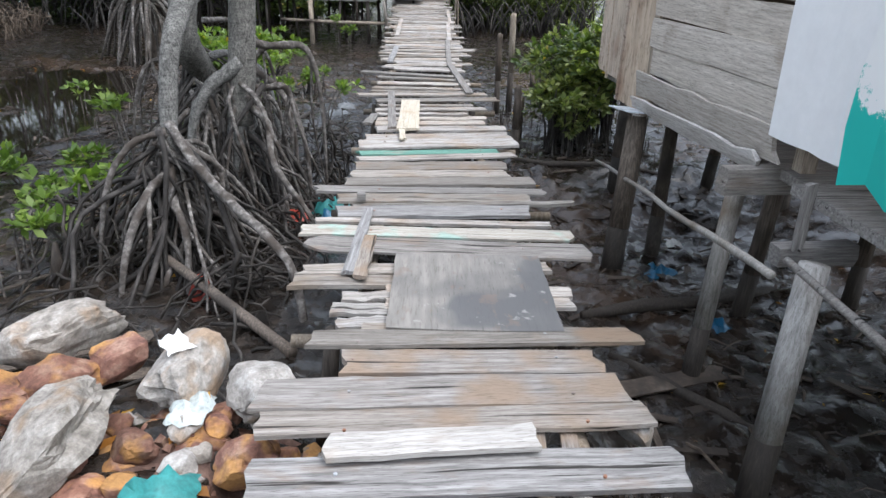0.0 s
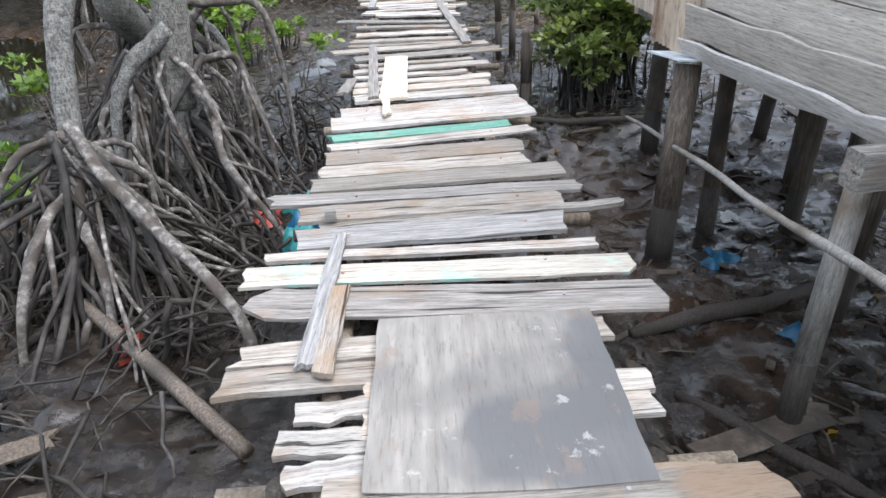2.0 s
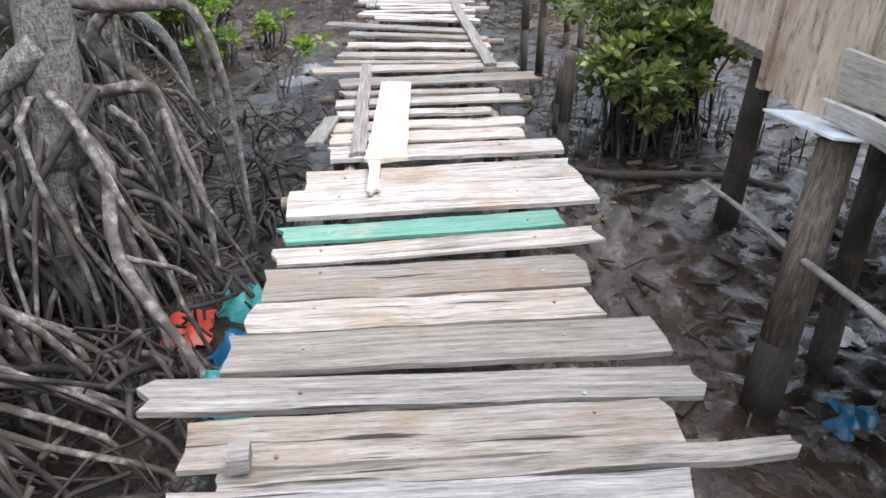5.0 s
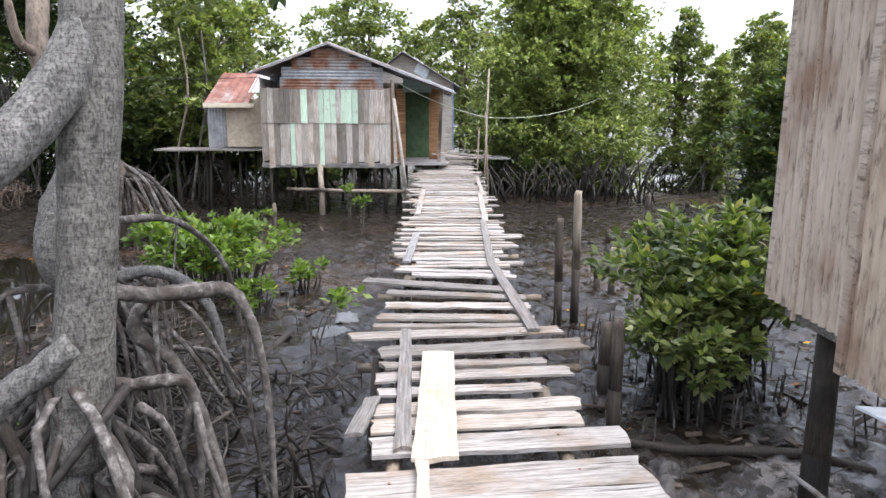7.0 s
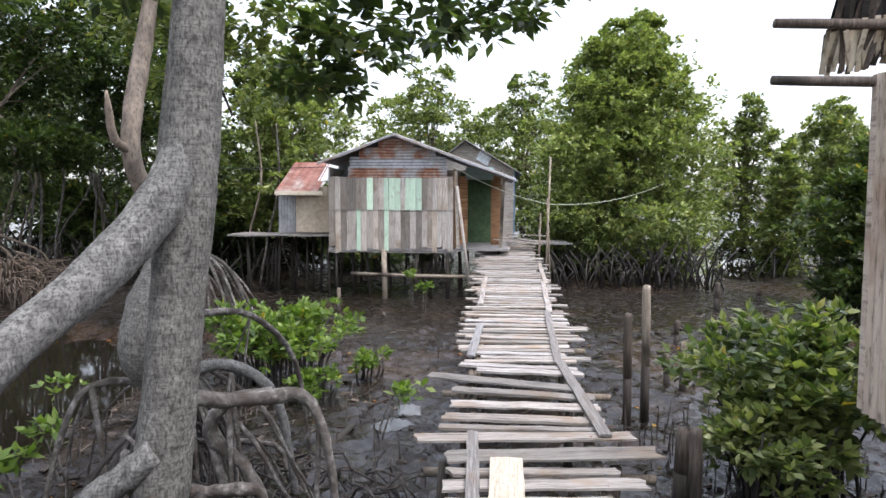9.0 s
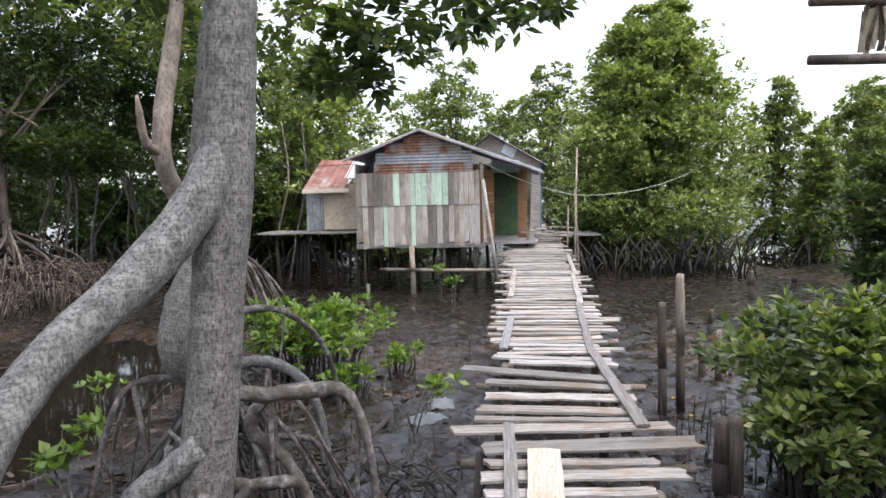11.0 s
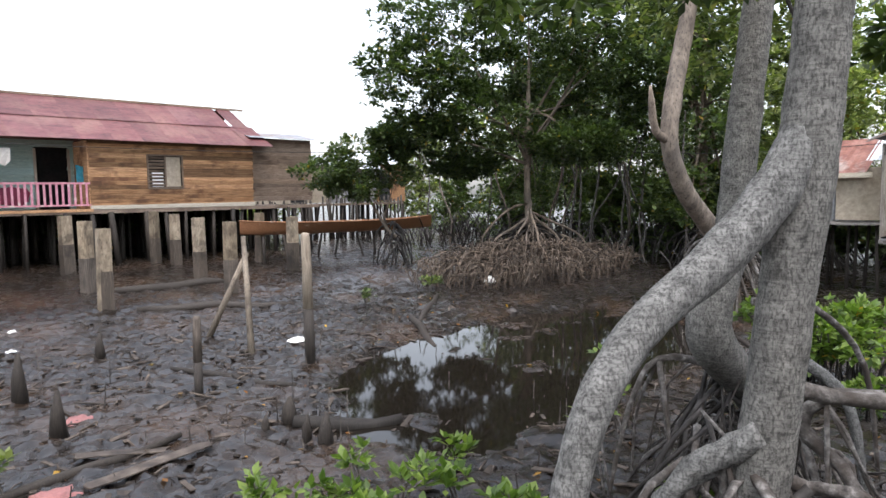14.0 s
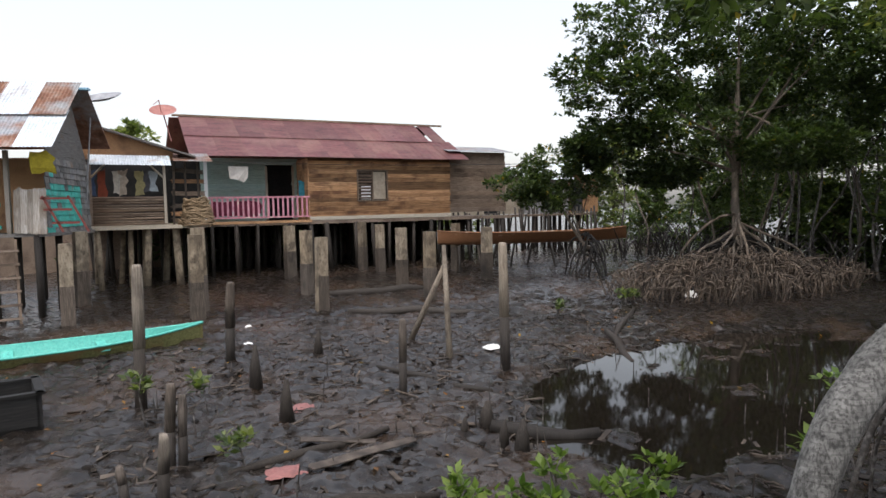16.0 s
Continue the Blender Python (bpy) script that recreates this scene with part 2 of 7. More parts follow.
for bstretch, blo, bdark in (((36, 36, 15), 0.45, 0.52), ((6, 6, 46), 0.43, 0.7), ((4, 4, 3), 0.37, 0.72)):
    bcol = mixed(bnt, 1.0, bcol, ramp(bnt, noise_of(bnt, 2.4, bstretch, 3.0, 0.6), [(blo - 0.05, (bdark, bdark, bdark * 0.98)), (blo + 0.04, (1.0, 1.0, 0.99)), (blo + 0.3, (1.2, 1.2, 1.19))]), "MULTIPLY")
bnt.links.new(bcol, bnt.nodes["Principled BSDF"].inputs["Base Color"])
root_bark = surface("grey brown mangrove root", (0.022, 0.019, 0.017), (0.10, 0.089, 0.079), (0.27, 0.25, 0.23), 22.0, (1, 1, 1), 0.9, 0.9, 0.012, (0.045, 0.036, 0.029), 4.5, (0.46, 0.6), 0.45, random_by="island")
root_brown = surface("brown prop roots", (0.028, 0.021, 0.016), (0.09, 0.068, 0.05), (0.2, 0.158, 0.12), 7.0, (1, 1, 1), 0.85, 0.5, 0.008, (0.045, 0.034, 0.026), 1.5, (0.5, 0.66), 0.5, random_by="island")
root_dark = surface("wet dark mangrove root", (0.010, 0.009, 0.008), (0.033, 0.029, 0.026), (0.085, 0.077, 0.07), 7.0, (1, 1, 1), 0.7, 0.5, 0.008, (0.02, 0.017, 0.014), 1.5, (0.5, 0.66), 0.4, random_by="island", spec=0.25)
far_bark = surface("brown bark", (0.08, 0.064, 0.05), (0.17, 0.135, 0.105), (0.28, 0.225, 0.175), 7.0, (1, 1, 0.4), 0.9, 0.5, 0.01, (0.1, 0.085, 0.07), 1.2, (0.5, 0.7), 0.15)
mud = surface("wet mud", (0.006, 0.0046, 0.0038), (0.018, 0.014, 0.0112), (0.046, 0.037, 0.03), 8.0, (1, 1, 1), 0.5, 0.45, 0.03, (0.046, 0.03, 0.02), 0.5, (0.5, 0.64), 0.0, spec=0.42)
clod_mud = surface("dark clotted mud", (0.006, 0.005, 0.004), (0.016, 0.0125, 0.01), (0.042, 0.033, 0.026), 20.0, (1, 1, 1), 0.75, 0.6, 0.01, None, 1.0, (0.5, 0.7), 0.5, random_by="island", spec=0.2)
mnt = mud.node_tree
mfine = mnt.nodes.new("ShaderNodeBump")
mfine.inputs["Strength"].default_value, mfine.inputs["Distance"].default_value = 0.9, 0.03
mnt.links.new(noise_of(mnt, 19.0, (1, 1, 1), 4.0, 0.6), mfine.inputs["Height"])
mnt.links.new(mnt.nodes["Principled BSDF"].inputs["Normal"].links[0].from_socket, mfine.inputs["Normal"])
mnt.links.new(mfine.outputs[0], mnt.nodes["Principled BSDF"].inputs["Normal"])
mwet = noise_of(mnt, 5.5, (1, 1, 1), 6.0, 0.62)
mnt.links.new(ramp(mnt, mwet, [(0.38, (0.5, 0.5, 0.5)), (0.50, (0.15, 0.15, 0.15))]), mnt.nodes["Principled BSDF"].inputs["Roughness"])
mnt.links.new(ramp(mnt, mwet, [(0.40, (0.8, 0.8, 0.8)), (0.50, (0.14, 0.14, 0.14))]), mfine.inputs["Strength"])
litter_brown = surface("litter", (0.016, 0.012, 0.01), (0.05, 0.038, 0.029), (0.12, 0.095, 0.073), 6.0, (1, 1, 1), 0.7, 0.3, 0.004, None, 1.0, (0.5, 0.7), 0.5, random_by="island")
red_roof = surface("maroon painted metal roof", (0.08, 0.028, 0.028), (0.135, 0.047, 0.048), (0.185, 0.075, 0.072), 1.2, (1, 4, 4), 0.55, 0.05, 0.003, (0.19, 0.095, 0.08), 0.7, (0.48, 0.7), 0.14)
rust_tin = surface("rusted corrugated iron", (0.11, 0.045, 0.025), (0.24, 0.115, 0.07), (0.34, 0.27, 0.23), 3.0, (1, 1, 1), 0.65, 0.15, 0.003, (0.32, 0.33, 0.34), 0.9, (0.48, 0.6), 0.2, 0.2)
zinc_tin = surface("zinc corrugated iron", (0.50, 0.55, 0.59), (0.64, 0.69, 0.73), (0.74, 0.78, 0.81), 2.0, (1, 1, 1), 0.5, 0.1, 0.003, (0.42, 0.36, 0.31), 0.9, (0.6, 0.75), 0.1, 0.15)
red_tin = surface("red brown sheet iron", (0.12, 0.045, 0.032), (0.205, 0.085, 0.062), (0.29, 0.16, 0.125), 2.0, (1, 1, 1), 0.65, 0.1, 0.003, (0.30, 0.24, 0.21), 1.6, (0.54, 0.66), 0.15)
grey_tin = surface("dull grey sheet iron", (0.20, 0.20, 0.20), (0.30, 0.30, 0.31), (0.40, 0.40, 0.41), 2.0, (1, 1, 1), 0.55, 0.1, 0.003, (0.24, 0.17, 0.12), 1.0, (0.52, 0.7), 0.15, 0.2)
straw = surface("pale dry thatch", (0.26, 0.22, 0.15), (0.46, 0.40, 0.30), (0.62, 0.56, 0.45), 8.0, (1, 1, 0.3), 0.9, 0.3, 0.004, (0.2, 0.15, 0.1), 3.0, (0.5, 0.7), 0.35)
beige_panel = surface("beige board panel", (0.34, 0.29, 0.22), (0.43, 0.37, 0.29), (0.50, 0.44, 0.36), 2.0, (1, 1, 1), 0.8, 0.1, 0.003, (0.30, 0.25, 0.18), 1.0, (0.5, 0.8), 0.05)
tan_tin = surface("tan ribbed cladding", (0.38, 0.31, 0.245), (0.51, 0.425, 0.34), (0.60, 0.52, 0.43), 2.0, (4, 0.6, 4), 0.7, 0.15, 0.003, (0.30, 0.2, 0.14), 1.4, (0.52, 0.7), 0.1)
stone = surface("pale rubble stone", (0.132, 0.119, 0.104), (0.290, 0.268, 0.242), (0.440, 0.418, 0.392), 14.0, (1, 1, 1), 0.9, 0.9, 0.016, (0.27, 0.2, 0.14), 4.0, (0.54, 0.66), 0.2)
red_stone = surface("red brown stone", (0.07, 0.032, 0.024), (0.17, 0.085, 0.06), (0.31, 0.205, 0.15), 12.0, (1, 1, 1), 0.9, 0.8, 0.014, (0.32, 0.17, 0.06), 5.0, (0.52, 0.62), 0.45)
earth = surface("red brown rubble earth", (0.05, 0.03, 0.024), (0.115, 0.068, 0.052), (0.2, 0.125, 0.095), 14.0, (1, 1, 1), 0.9, 0.8, 0.015, None, 1.0, (0.5, 0.7), 0.0)
# near-black base colour carries the shade inside the houses
interior_shade = surface("interior shade painted near-black", (0.012, 0.012, 0.012), (0.02, 0.02, 0.02), (0.03, 0.028, 0.026), 2.0, (1, 1, 1), 0.9, 0.05, 0.003, None, 1, (0.5, 0.7), 0.0)
green_room = surface("green painted interior", (0.05, 0.085, 0.04), (0.07, 0.12, 0.055), (0.10, 0.15, 0.075), 2.0, (1, 1, 1), 0.8, 0.05, 0.003, None, 1, (0.5, 0.7), 0.0)
boat_brown = surface("worn brown boat hull", (0.11, 0.045, 0.02), (0.24, 0.105, 0.045), (0.36, 0.2, 0.11), 3.0, (20, 1.2, 14), 0.6, 0.2, 0.004, (0.42, 0.33, 0.24), 1.8, (0.62, 0.75), 0.0)
boat_teal = surface("turquoise painted boat", (0.08, 0.42, 0.35), (0.12, 0.56, 0.46), (0.2, 0.62, 0.52), 3.0, (8, 1.2, 8), 0.5, 0.1, 0.003, None, 1.8, (0.62, 0.75), 0.0)
boat_green = surface("olive green hull", (0.09, 0.09, 0.03), (0.19, 0.19, 0.07), (0.28, 0.27, 0.12), 3.0, (8, 1.2, 8), 0.6, 0.2, 0.003, (0.24, 0.15, 0.06), 1.5, (0.5, 0.65), 0.0)
cloth_mat = surface("cotton cloth", (0.55, 0.5, 0.44), (0.66, 0.61, 0.55), (0.72, 0.68, 0.62), 12.0, (1, 1, 1), 0.9, 0.2, 0.004, None, 1, (0.5, 0.7), 0.0)
dish_red = surface("dull red dish mesh", (0.30, 0.12, 0.10), (0.40, 0.17, 0.14), (0.46, 0.22, 0.19), 6.0, (1, 1, 1), 0.6, 0.1, 0.003, None, 1, (0.5, 0.7), 0.0)
wire_mat = surface("black cable", (0.02, 0.02, 0.02), (0.03, 0.03, 0.03), (0.05, 0.05, 0.05), 6.0, (1, 1, 1), 0.6, 0.0, 0.003, None, 1, (0.5, 0.7), 0.0)
pale_wire = surface("pale cord", (0.30, 0.32, 0.24), (0.40, 0.42, 0.32), (0.48, 0.5, 0.4), 6.0, (1, 1, 1), 0.6, 0.0, 0.003, None, 1, (0.5, 0.7), 0.0)


def plain(name, c, rough=0.5):
    return surface(name, tuple(v * 0.7 for v in c), c, tuple(min(1, v * 1.2) for v in c), 9.0, (1, 1, 1), rough, 0.3, 0.006, None, 1, (0.5, 0.7), 0.1)


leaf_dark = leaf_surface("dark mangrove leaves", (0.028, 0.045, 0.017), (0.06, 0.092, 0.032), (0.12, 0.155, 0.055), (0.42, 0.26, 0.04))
# darker copy of the mangrove foliage: backlit shade put into the greens
leaf_backlit = leaf_surface("mangrove leaves with backlit shade in the green", (0.019, 0.032, 0.013), (0.043, 0.069, 0.025), (0.09, 0.12, 0.043), (0.34, 0.23, 0.04))
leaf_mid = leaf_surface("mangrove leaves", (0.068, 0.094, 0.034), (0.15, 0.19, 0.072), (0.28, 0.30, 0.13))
# brighter copy of the same foliage: sunlight put into the greens
leaf_sunlit = leaf_surface("mangrove leaves with sunlight in the green", (0.085, 0.115, 0.038), (0.19, 0.235, 0.088), (0.34, 0.37, 0.16))
leaf_light = leaf_surface("bright young leaves", (0.055, 0.098, 0.017), (0.115, 0.187, 0.034), (0.212, 0.285, 0.068), (0.5, 0.3, 0.03))
leaf_olive = leaf_surface("olive glossy leaves", (0.036, 0.062, 0.022), (0.088, 0.125, 0.042), (0.22, 0.25, 0.085))

water_mat = bpy.data.materials.new("still brown water")
water_mat.use_nodes = True
wb = water_mat.node_tree.nodes["Principled BSDF"]
wb.inputs["Base Color"].default_value = (0.012, 0.0095, 0.007, 1)
wb.inputs["Roughness"].default_value = 0.03
wb.inputs["IOR"].default_value = 1.33
wbp = water_mat.node_tree.nodes.new("ShaderNodeBump")
wbp.inputs["Strength"].default_value, wbp.inputs["Distance"].default_value = 0.06, 0.01
water_mat.node_tree.links.new(noise_of(water_mat.node_tree, 4.0), wbp.inputs["Height"])
water_mat.node_tree.links.new(wbp.outputs[0], wb.inputs["Normal"])


# ---- mesh helpers ----
rng = np.random.default_rng(7)


class Buf:
    """Vertices and faces gathered for one mesh."""

    def __init__(self):
        self.v, self.f = [], []

    def add(self, verts, faces):
        k = len(self.v)
        self.v.extend(tuple(p) for p in verts)
        self.f.extend(tuple(i + k for i in q) for q in faces)
        return self

    def box(self, sx, sy, sz, at=(0, 0, 0), rot=(0, 0, 0), taper=1.0):
        m = pose(*at, *rot)
        c = [(x * sx / 2 * (taper if z > 0 else 1), y * sy / 2 * (taper if z > 0 else 1), z * sz / 2) for z in (-1, 1) for y in (-1, 1) for x in (-1, 1)]
        return self.add([m @ Vector(p) for p in c], [(0, 2, 3, 1), (4, 5, 7, 6), (0, 1, 5, 4), (2, 6, 7, 3), (0, 4, 6, 2), (1, 3, 7, 5)])

    def tube(self, pts, radii, n=7, wobble=0.0):
        pts = [Vector(p) for p in pts]
        rings = []
        ref = Vector((0.3, 0.9, 0.31))
        for k, p in enumerate(pts):
            d = (pts[min(k + 1, len(pts) - 1)] - pts[max(k - 1, 0)]).normalized()
            u = d.cross(ref)
            if u.length < 0.15:
                u = d.cross(Vector((1, 0, 0)))
            u.normalize()
            w = d.cross(u)
            r = radii[k] if isinstance(radii, (list, tuple)) else radii
            rings.append([p + (u * math.cos(a) + w * math.sin(a)) * r * (1 + (rng.uniform(-wobble, wobble) if wobble else 0)) for a in [2 * math.pi * j / n for j in range(n)]])
        verts = [p for ring in rings for p in ring]
        faces = [(k * n + j, k * n + (j + 1) % n, (k + 1) * n + (j + 1) % n, (k + 1) * n + j) for k in range(len(pts) - 1) for j in range(n)]
        faces += [tuple(reversed(range(n))), tuple((len(pts) - 1) * n + j for j in range(n))]
        return self.add(verts, faces)


def mesh_of(name, buf, material, smooth=False):
    me = bpy.data.meshes.new(name)
    me.from_pydata(buf.v, [], buf.f)
    me.materials.append(material)
    if smooth:
        me.polygons.foreach_set("use_smooth", [True] * len(me.polygons))
    me.update()
    return me


def part(name, buf, material, parent=None, label="", smooth=False, at=None):
    ob = new(name, mesh_of(name, buf, material, smooth))
    if parent:
        ob.parent = parent
    if at is not None:
        ob.matrix_basis = at
    if label:
        tagged(ob, label)
    return ob


def thing(name, label, category, group="", kind="", at=None):
    ob = new(name)
    ob.empty_display_size = 0.2
    if at is not None:
        ob.matrix_basis = at
    return tagged(ob, label, category, group, kind)


def solo(name, buf, material, label, category, group="", kind="", smooth=False, at=None):
    ob = part(name, buf, material, None, "", smooth, at)
    return tagged(ob, label, category, group, kind)


def spline(pts, steps=6):
    """Catmull-Rom points through pts."""
    p = [Vector(q) for q in pts]
    p = [p[0] * 2 - p[1]] + p + [p[-1] * 2 - p[-2]]
    out = []
    for k in range(1, len(p) - 2):
        for s in range(steps):
            t = s / steps
            a, b, c, d = p[k - 1], p[k], p[k + 1], p[k + 2]
            out.append(0.5 * ((2 * b) + (c - a) * t + (2 * a - 5 * b + 4 * c - d) * t * t + (3 * b - a - 3 * c + d) * t ** 3))
    out.append(p[-2])
    return out


def lerped(vals, n):
    return list(np.interp(np.linspace(0, len(vals) - 1, n), range(len(vals)), vals))


def limb(pts, radii, n=8, steps=6, wobble=0.06, buf=None):
    s = spline(pts, steps)
    return (buf or Buf()).tube(s, lerped(radii, len(s)), n, wobble)


def plank(length, width, thick, rough_ends=0.02, cuts=7, wave=0.006, point=0.0):
    """A board along x with uneven edges and ragged ends."""
    xs = np.linspace(-length / 2, length / 2, cuts)
    ys = np.linspace(-width / 2, width / 2, 4)
    top, bot = [], []
    edge = rng.normal(0, wave, (cuts, 2))
    lift = rng.normal(0, wave * 0.5, cuts)
    endj = rng.normal(0, rough_ends, (2, 4))
    for i, x in enumerate(xs):
        for j, y in enumerate(ys):
            yy = y + (edge[i, 0] if j == 0 else edge[i, 1] if j == 3 else 0)
            xx = x + (endj[0, j] if i == 0 else endj[1, j] if i == cuts - 1 else 0)
            if i == 0 and point and j in (0, 3):
                xx += point
            drop = 0.004 if j in (0, 3) else 0.0
            top.append((xx, yy, lift[i] + thick / 2 - drop))
            bot.append((xx, yy, lift[i] - thick / 2 + drop))
    n = cuts * 4
    f = []
    for i in range(cuts - 1):
        for j in range(3):
            a = i * 4 + j
            f.append((a, a + 4, a + 5, a + 1))
            f.append((n + a, n + a + 1, n + a + 5, n + a + 4))
        a = i * 4
        f.append((a, n + a, n + a + 4, a + 4))
        a = i * 4 + 3
        f.append((a, a + 4, n + a + 4, n + a))
    for j in range(3):
        f.append((j, j + 1, n + j + 1, n + j))
        a = (cuts - 1) * 4 + j
        f.append((a, n + a, n + a + 1, a + 1))
    return Buf().add(top + bot, f)


def ribbed(width, height, pitch=0.076, depth=0.018, thick=0.003, sag=0.0):
    """A corrugated sheet: width along x across the ribs, height along y."""
    nx = max(4, int(width / pitch * 4))
    b = Buf()
    xs = np.linspace(-width / 2, width / 2, nx + 1)
    rows = (-height / 2, 0, height / 2)
    v = [(x, y, math.sin(x / pitch * 2 * math.pi) * depth / 2 - (sag if y == 0 else 0) + dz) for dz in (0, -thick) for y in rows for x in xs]
    w = nx + 1
    f = []
    for k in range(2):
        for r in range(2):
            for i in range(nx):
                a = k * 3 * w + r * w + i
                q = (a, a + 1, a + 1 + w, a + w)
                f.append(q if k == 0 else tuple(reversed(q)))
    return b.add(v, f)


def leaves(name, tips, material, size, per=7, parent=None, spread=0.9, label="", flat=0.35, kind=""):
    """Rosettes of pointed leaves round the tips (x, y, z, axis)."""
    tips = np.asarray(tips, float)
    n = len(tips) * per
    p = np.repeat(tips[:, :3], per, 0)
    ax = np.repeat(tips[:, 3:6], per, 0)
    d = rng.normal(0, 1, (n, 3))
    d[:, 2] *= 0.6
    d = d * spread + ax
    d /= np.linalg.norm(d, axis=1)[:, None] + 1e-9
    up = np.array([0, 0, 1.0]) + rng.normal(0, flat, (n, 3))
    s = np.cross(d, up)
    s /= np.linalg.norm(s, axis=1)[:, None] + 1e-9
    nn = np.cross(s, d)
    L = size * rng.uniform(0.7, 1.25, (n, 1))
    w = L * rng.uniform(0.2, 0.27, (n, 1))
    base = p + d * L * 0.12
    mid = p + d * L * 0.55 + nn * L * 0.05
    tip = p + d * L - nn * L * 0.07
    v = np.stack([base, mid + s * w - nn * L * 0.03, tip, mid - s * w - nn * L * 0.03], 1).reshape(-1, 3)
    me = bpy.data.meshes.new(name)
    me.vertices.add(len(v))
    me.vertices.foreach_set("co", v.ravel())
    me.loops.add(len(v))
    me.loops.foreach_set("vertex_index", np.arange(len(v), dtype=np.int32))
    me.polygons.add(n)
    me.polygons.foreach_set("loop_start", np.arange(0, 4 * n, 4, dtype=np.int32))
    me.polygons.foreach_set("loop_total", np.full(n, 4, np.int32))
    me.materials.append(material)
    me.update(calc_edges=True)
    ob = new(name, me)
    if parent:
        ob.parent = parent
    return tagged(ob, label, kind=kind)


def crown_tips(blobs, subs, per_sub, sub_r=0.32, hollow=0.55):
    """Leaf tips in clumps that sit near the shells of ellipsoids (x, y, z, rx, ry, rz)."""
    out = []
    for x, y, z, rx, ry, rz in blobs:
        for _ in range(subs):
            u = rng.normal(0, 1, 3)
            u /= np.linalg.norm(u)
            r = rng.uniform(hollow, 1.05)
            c = np.array([x, y, z]) + u * r * np.array([rx, ry, rz])
            sr = sub_r * (rx + ry + rz) / 3 * rng.uniform(0.6, 1.3)
            q = rng.normal(0, 1, (per_sub, 3)) * sr * 0.55
            q[:, 2] *= 0.55
            a = q / (np.linalg.norm(q, axis=1)[:, None] + 1e-6) * 0.7 + u * 0.5 + np.array([0, 0, 0.35])
            out.append(np.hstack([q + c, a]))
    return np.vstack(out)


# ---- ground and water ----
def deck_z(y):
    return 0.0 if y < 7 else 0.03 * (y - 7)


def mud_z(x, y):
    z = -0.75 + 0.45 * min(1, max(0, (-x - 10) / 14))
    bank = max(0, min(1, (2.45 - y) / 0.55)) * max(0, min(1, (-0.75 - x) / 0.3)) * max(0, min(1, (5.0 + x) / 2.0))
    back = max(0, min(1, (0.35 - y) / 0.8)) * max(0, min(1, (1.0 - x) / 0.5)) * max(0, min(1, (6 + x) / 2))
    z += max(bank * 0.5, back * 0.52)
    z -= 0.38 * max(0, min(1, (x - 0.55) / 0.5)) * max(0, min(1, (4.6 - x) / 0.8)) * max(0, min(1, (7.4 - y) / 1.2))
    pu, pv = -0.2 * (x + 7.2) + 0.98 * (y - 11.0), 0.98 * (x + 7.2) + 0.2 * (y - 11.0)
    a = math.hypot(pu / 4.4, pv / 2.3) + 0.22 * noise.noise((x * 0.6, y * 0.6, 3.1))
    z -= (0.135 + 0.11 * noise.noise((x * 1.7, y * 1.7, 5.5))) * max(0, min(1, (1.08 - a) / 0.25))
    c = math.hypot((x - 7.8) / 3.4, (y - 31) / 6.0) + 0.2 * noise.noise((x * 0.4, y * 0.4, 8.2))
    z -= 0.14 * max(0, min(1, (1.05 - c) / 0.3))
    fine = noise.fractal((x * 1.5, y * 1.5, 0.0), 0.9, 2.1, 5) * 0.04 + abs(noise.noise((x * 5, y * 5, 1.7))) * 0.05 - 0.01
    return z + fine


def stretch_axis(lo, hi, step, far):
    a = list(np.arange(lo, hi, step))
    d, p = step * 1.5, hi
    right = []
    while p < far:
        right.append(p)
        p += d
        d *= 1.35
    d, p = step * 1.5, lo - step
    left = []
    while p > -far:
        left.append(p)
        p -= d
        d *= 1.35
    return [-far] + left[::-1] + a + right + [far]


def trodden(x, y):
    """Small ridges, lumps and pits of trodden mud."""
    ridge = 1 - abs(noise.noise((x * 3.2, y * 3.2, 6.6)))
    lump = max(0.0, noise.noise((x * 5.5, y * 5.5, 2.3))) + 0.4 * max(0.0, noise.noise((x * 11.0, y * 11.0, 4.1)))
    return 0.03 * ridge ** 4 + 0.055 * lump - 0.05 * max(0.0, noise.noise((x * 3.6, y * 3.6, 9.4))) - 0.005


gx, gy = stretch_axis(-15.5, 4.5, 0.06, 700), stretch_axis(0.5, 16.0, 0.06, 700)
gb = Buf()
gb.v = [(x, y, mud_z(x, y) + trodden(x, y)) for y in gy for x in gx]
W = len(gx)
gb.f = [(r * W + c, r * W + c + 1, (r + 1) * W + c + 1, (r + 1) * W + c) for r in range(len(gy) - 1) for c in range(W - 1)]
ground = solo("ground", gb, mud, "wet dark grey-brown tidal mud with small ripples", "mud", kind="structure", smooth=True)
wb2 = Buf().add([(-13, 4.5, -0.805), (-3, 4.5, -0.805), (-3, 17, -0.805), (-13, 17, -0.805), (3.5, 20, -0.805), (14, 20, -0.805), (14, 42, -0.805), (3.5, 42, -0.805)], [(0, 1, 2, 3), (4, 5, 6, 7)])
water = solo("water", wb2, water_mat, "still brown puddle water reflecting trees and sky", "water", kind="structure")


# ---- boardwalk ----
boardwalk = thing("boardwalk", "rickety plank boardwalk of weathered grey boards over mud", "boardwalk", kind="structure")
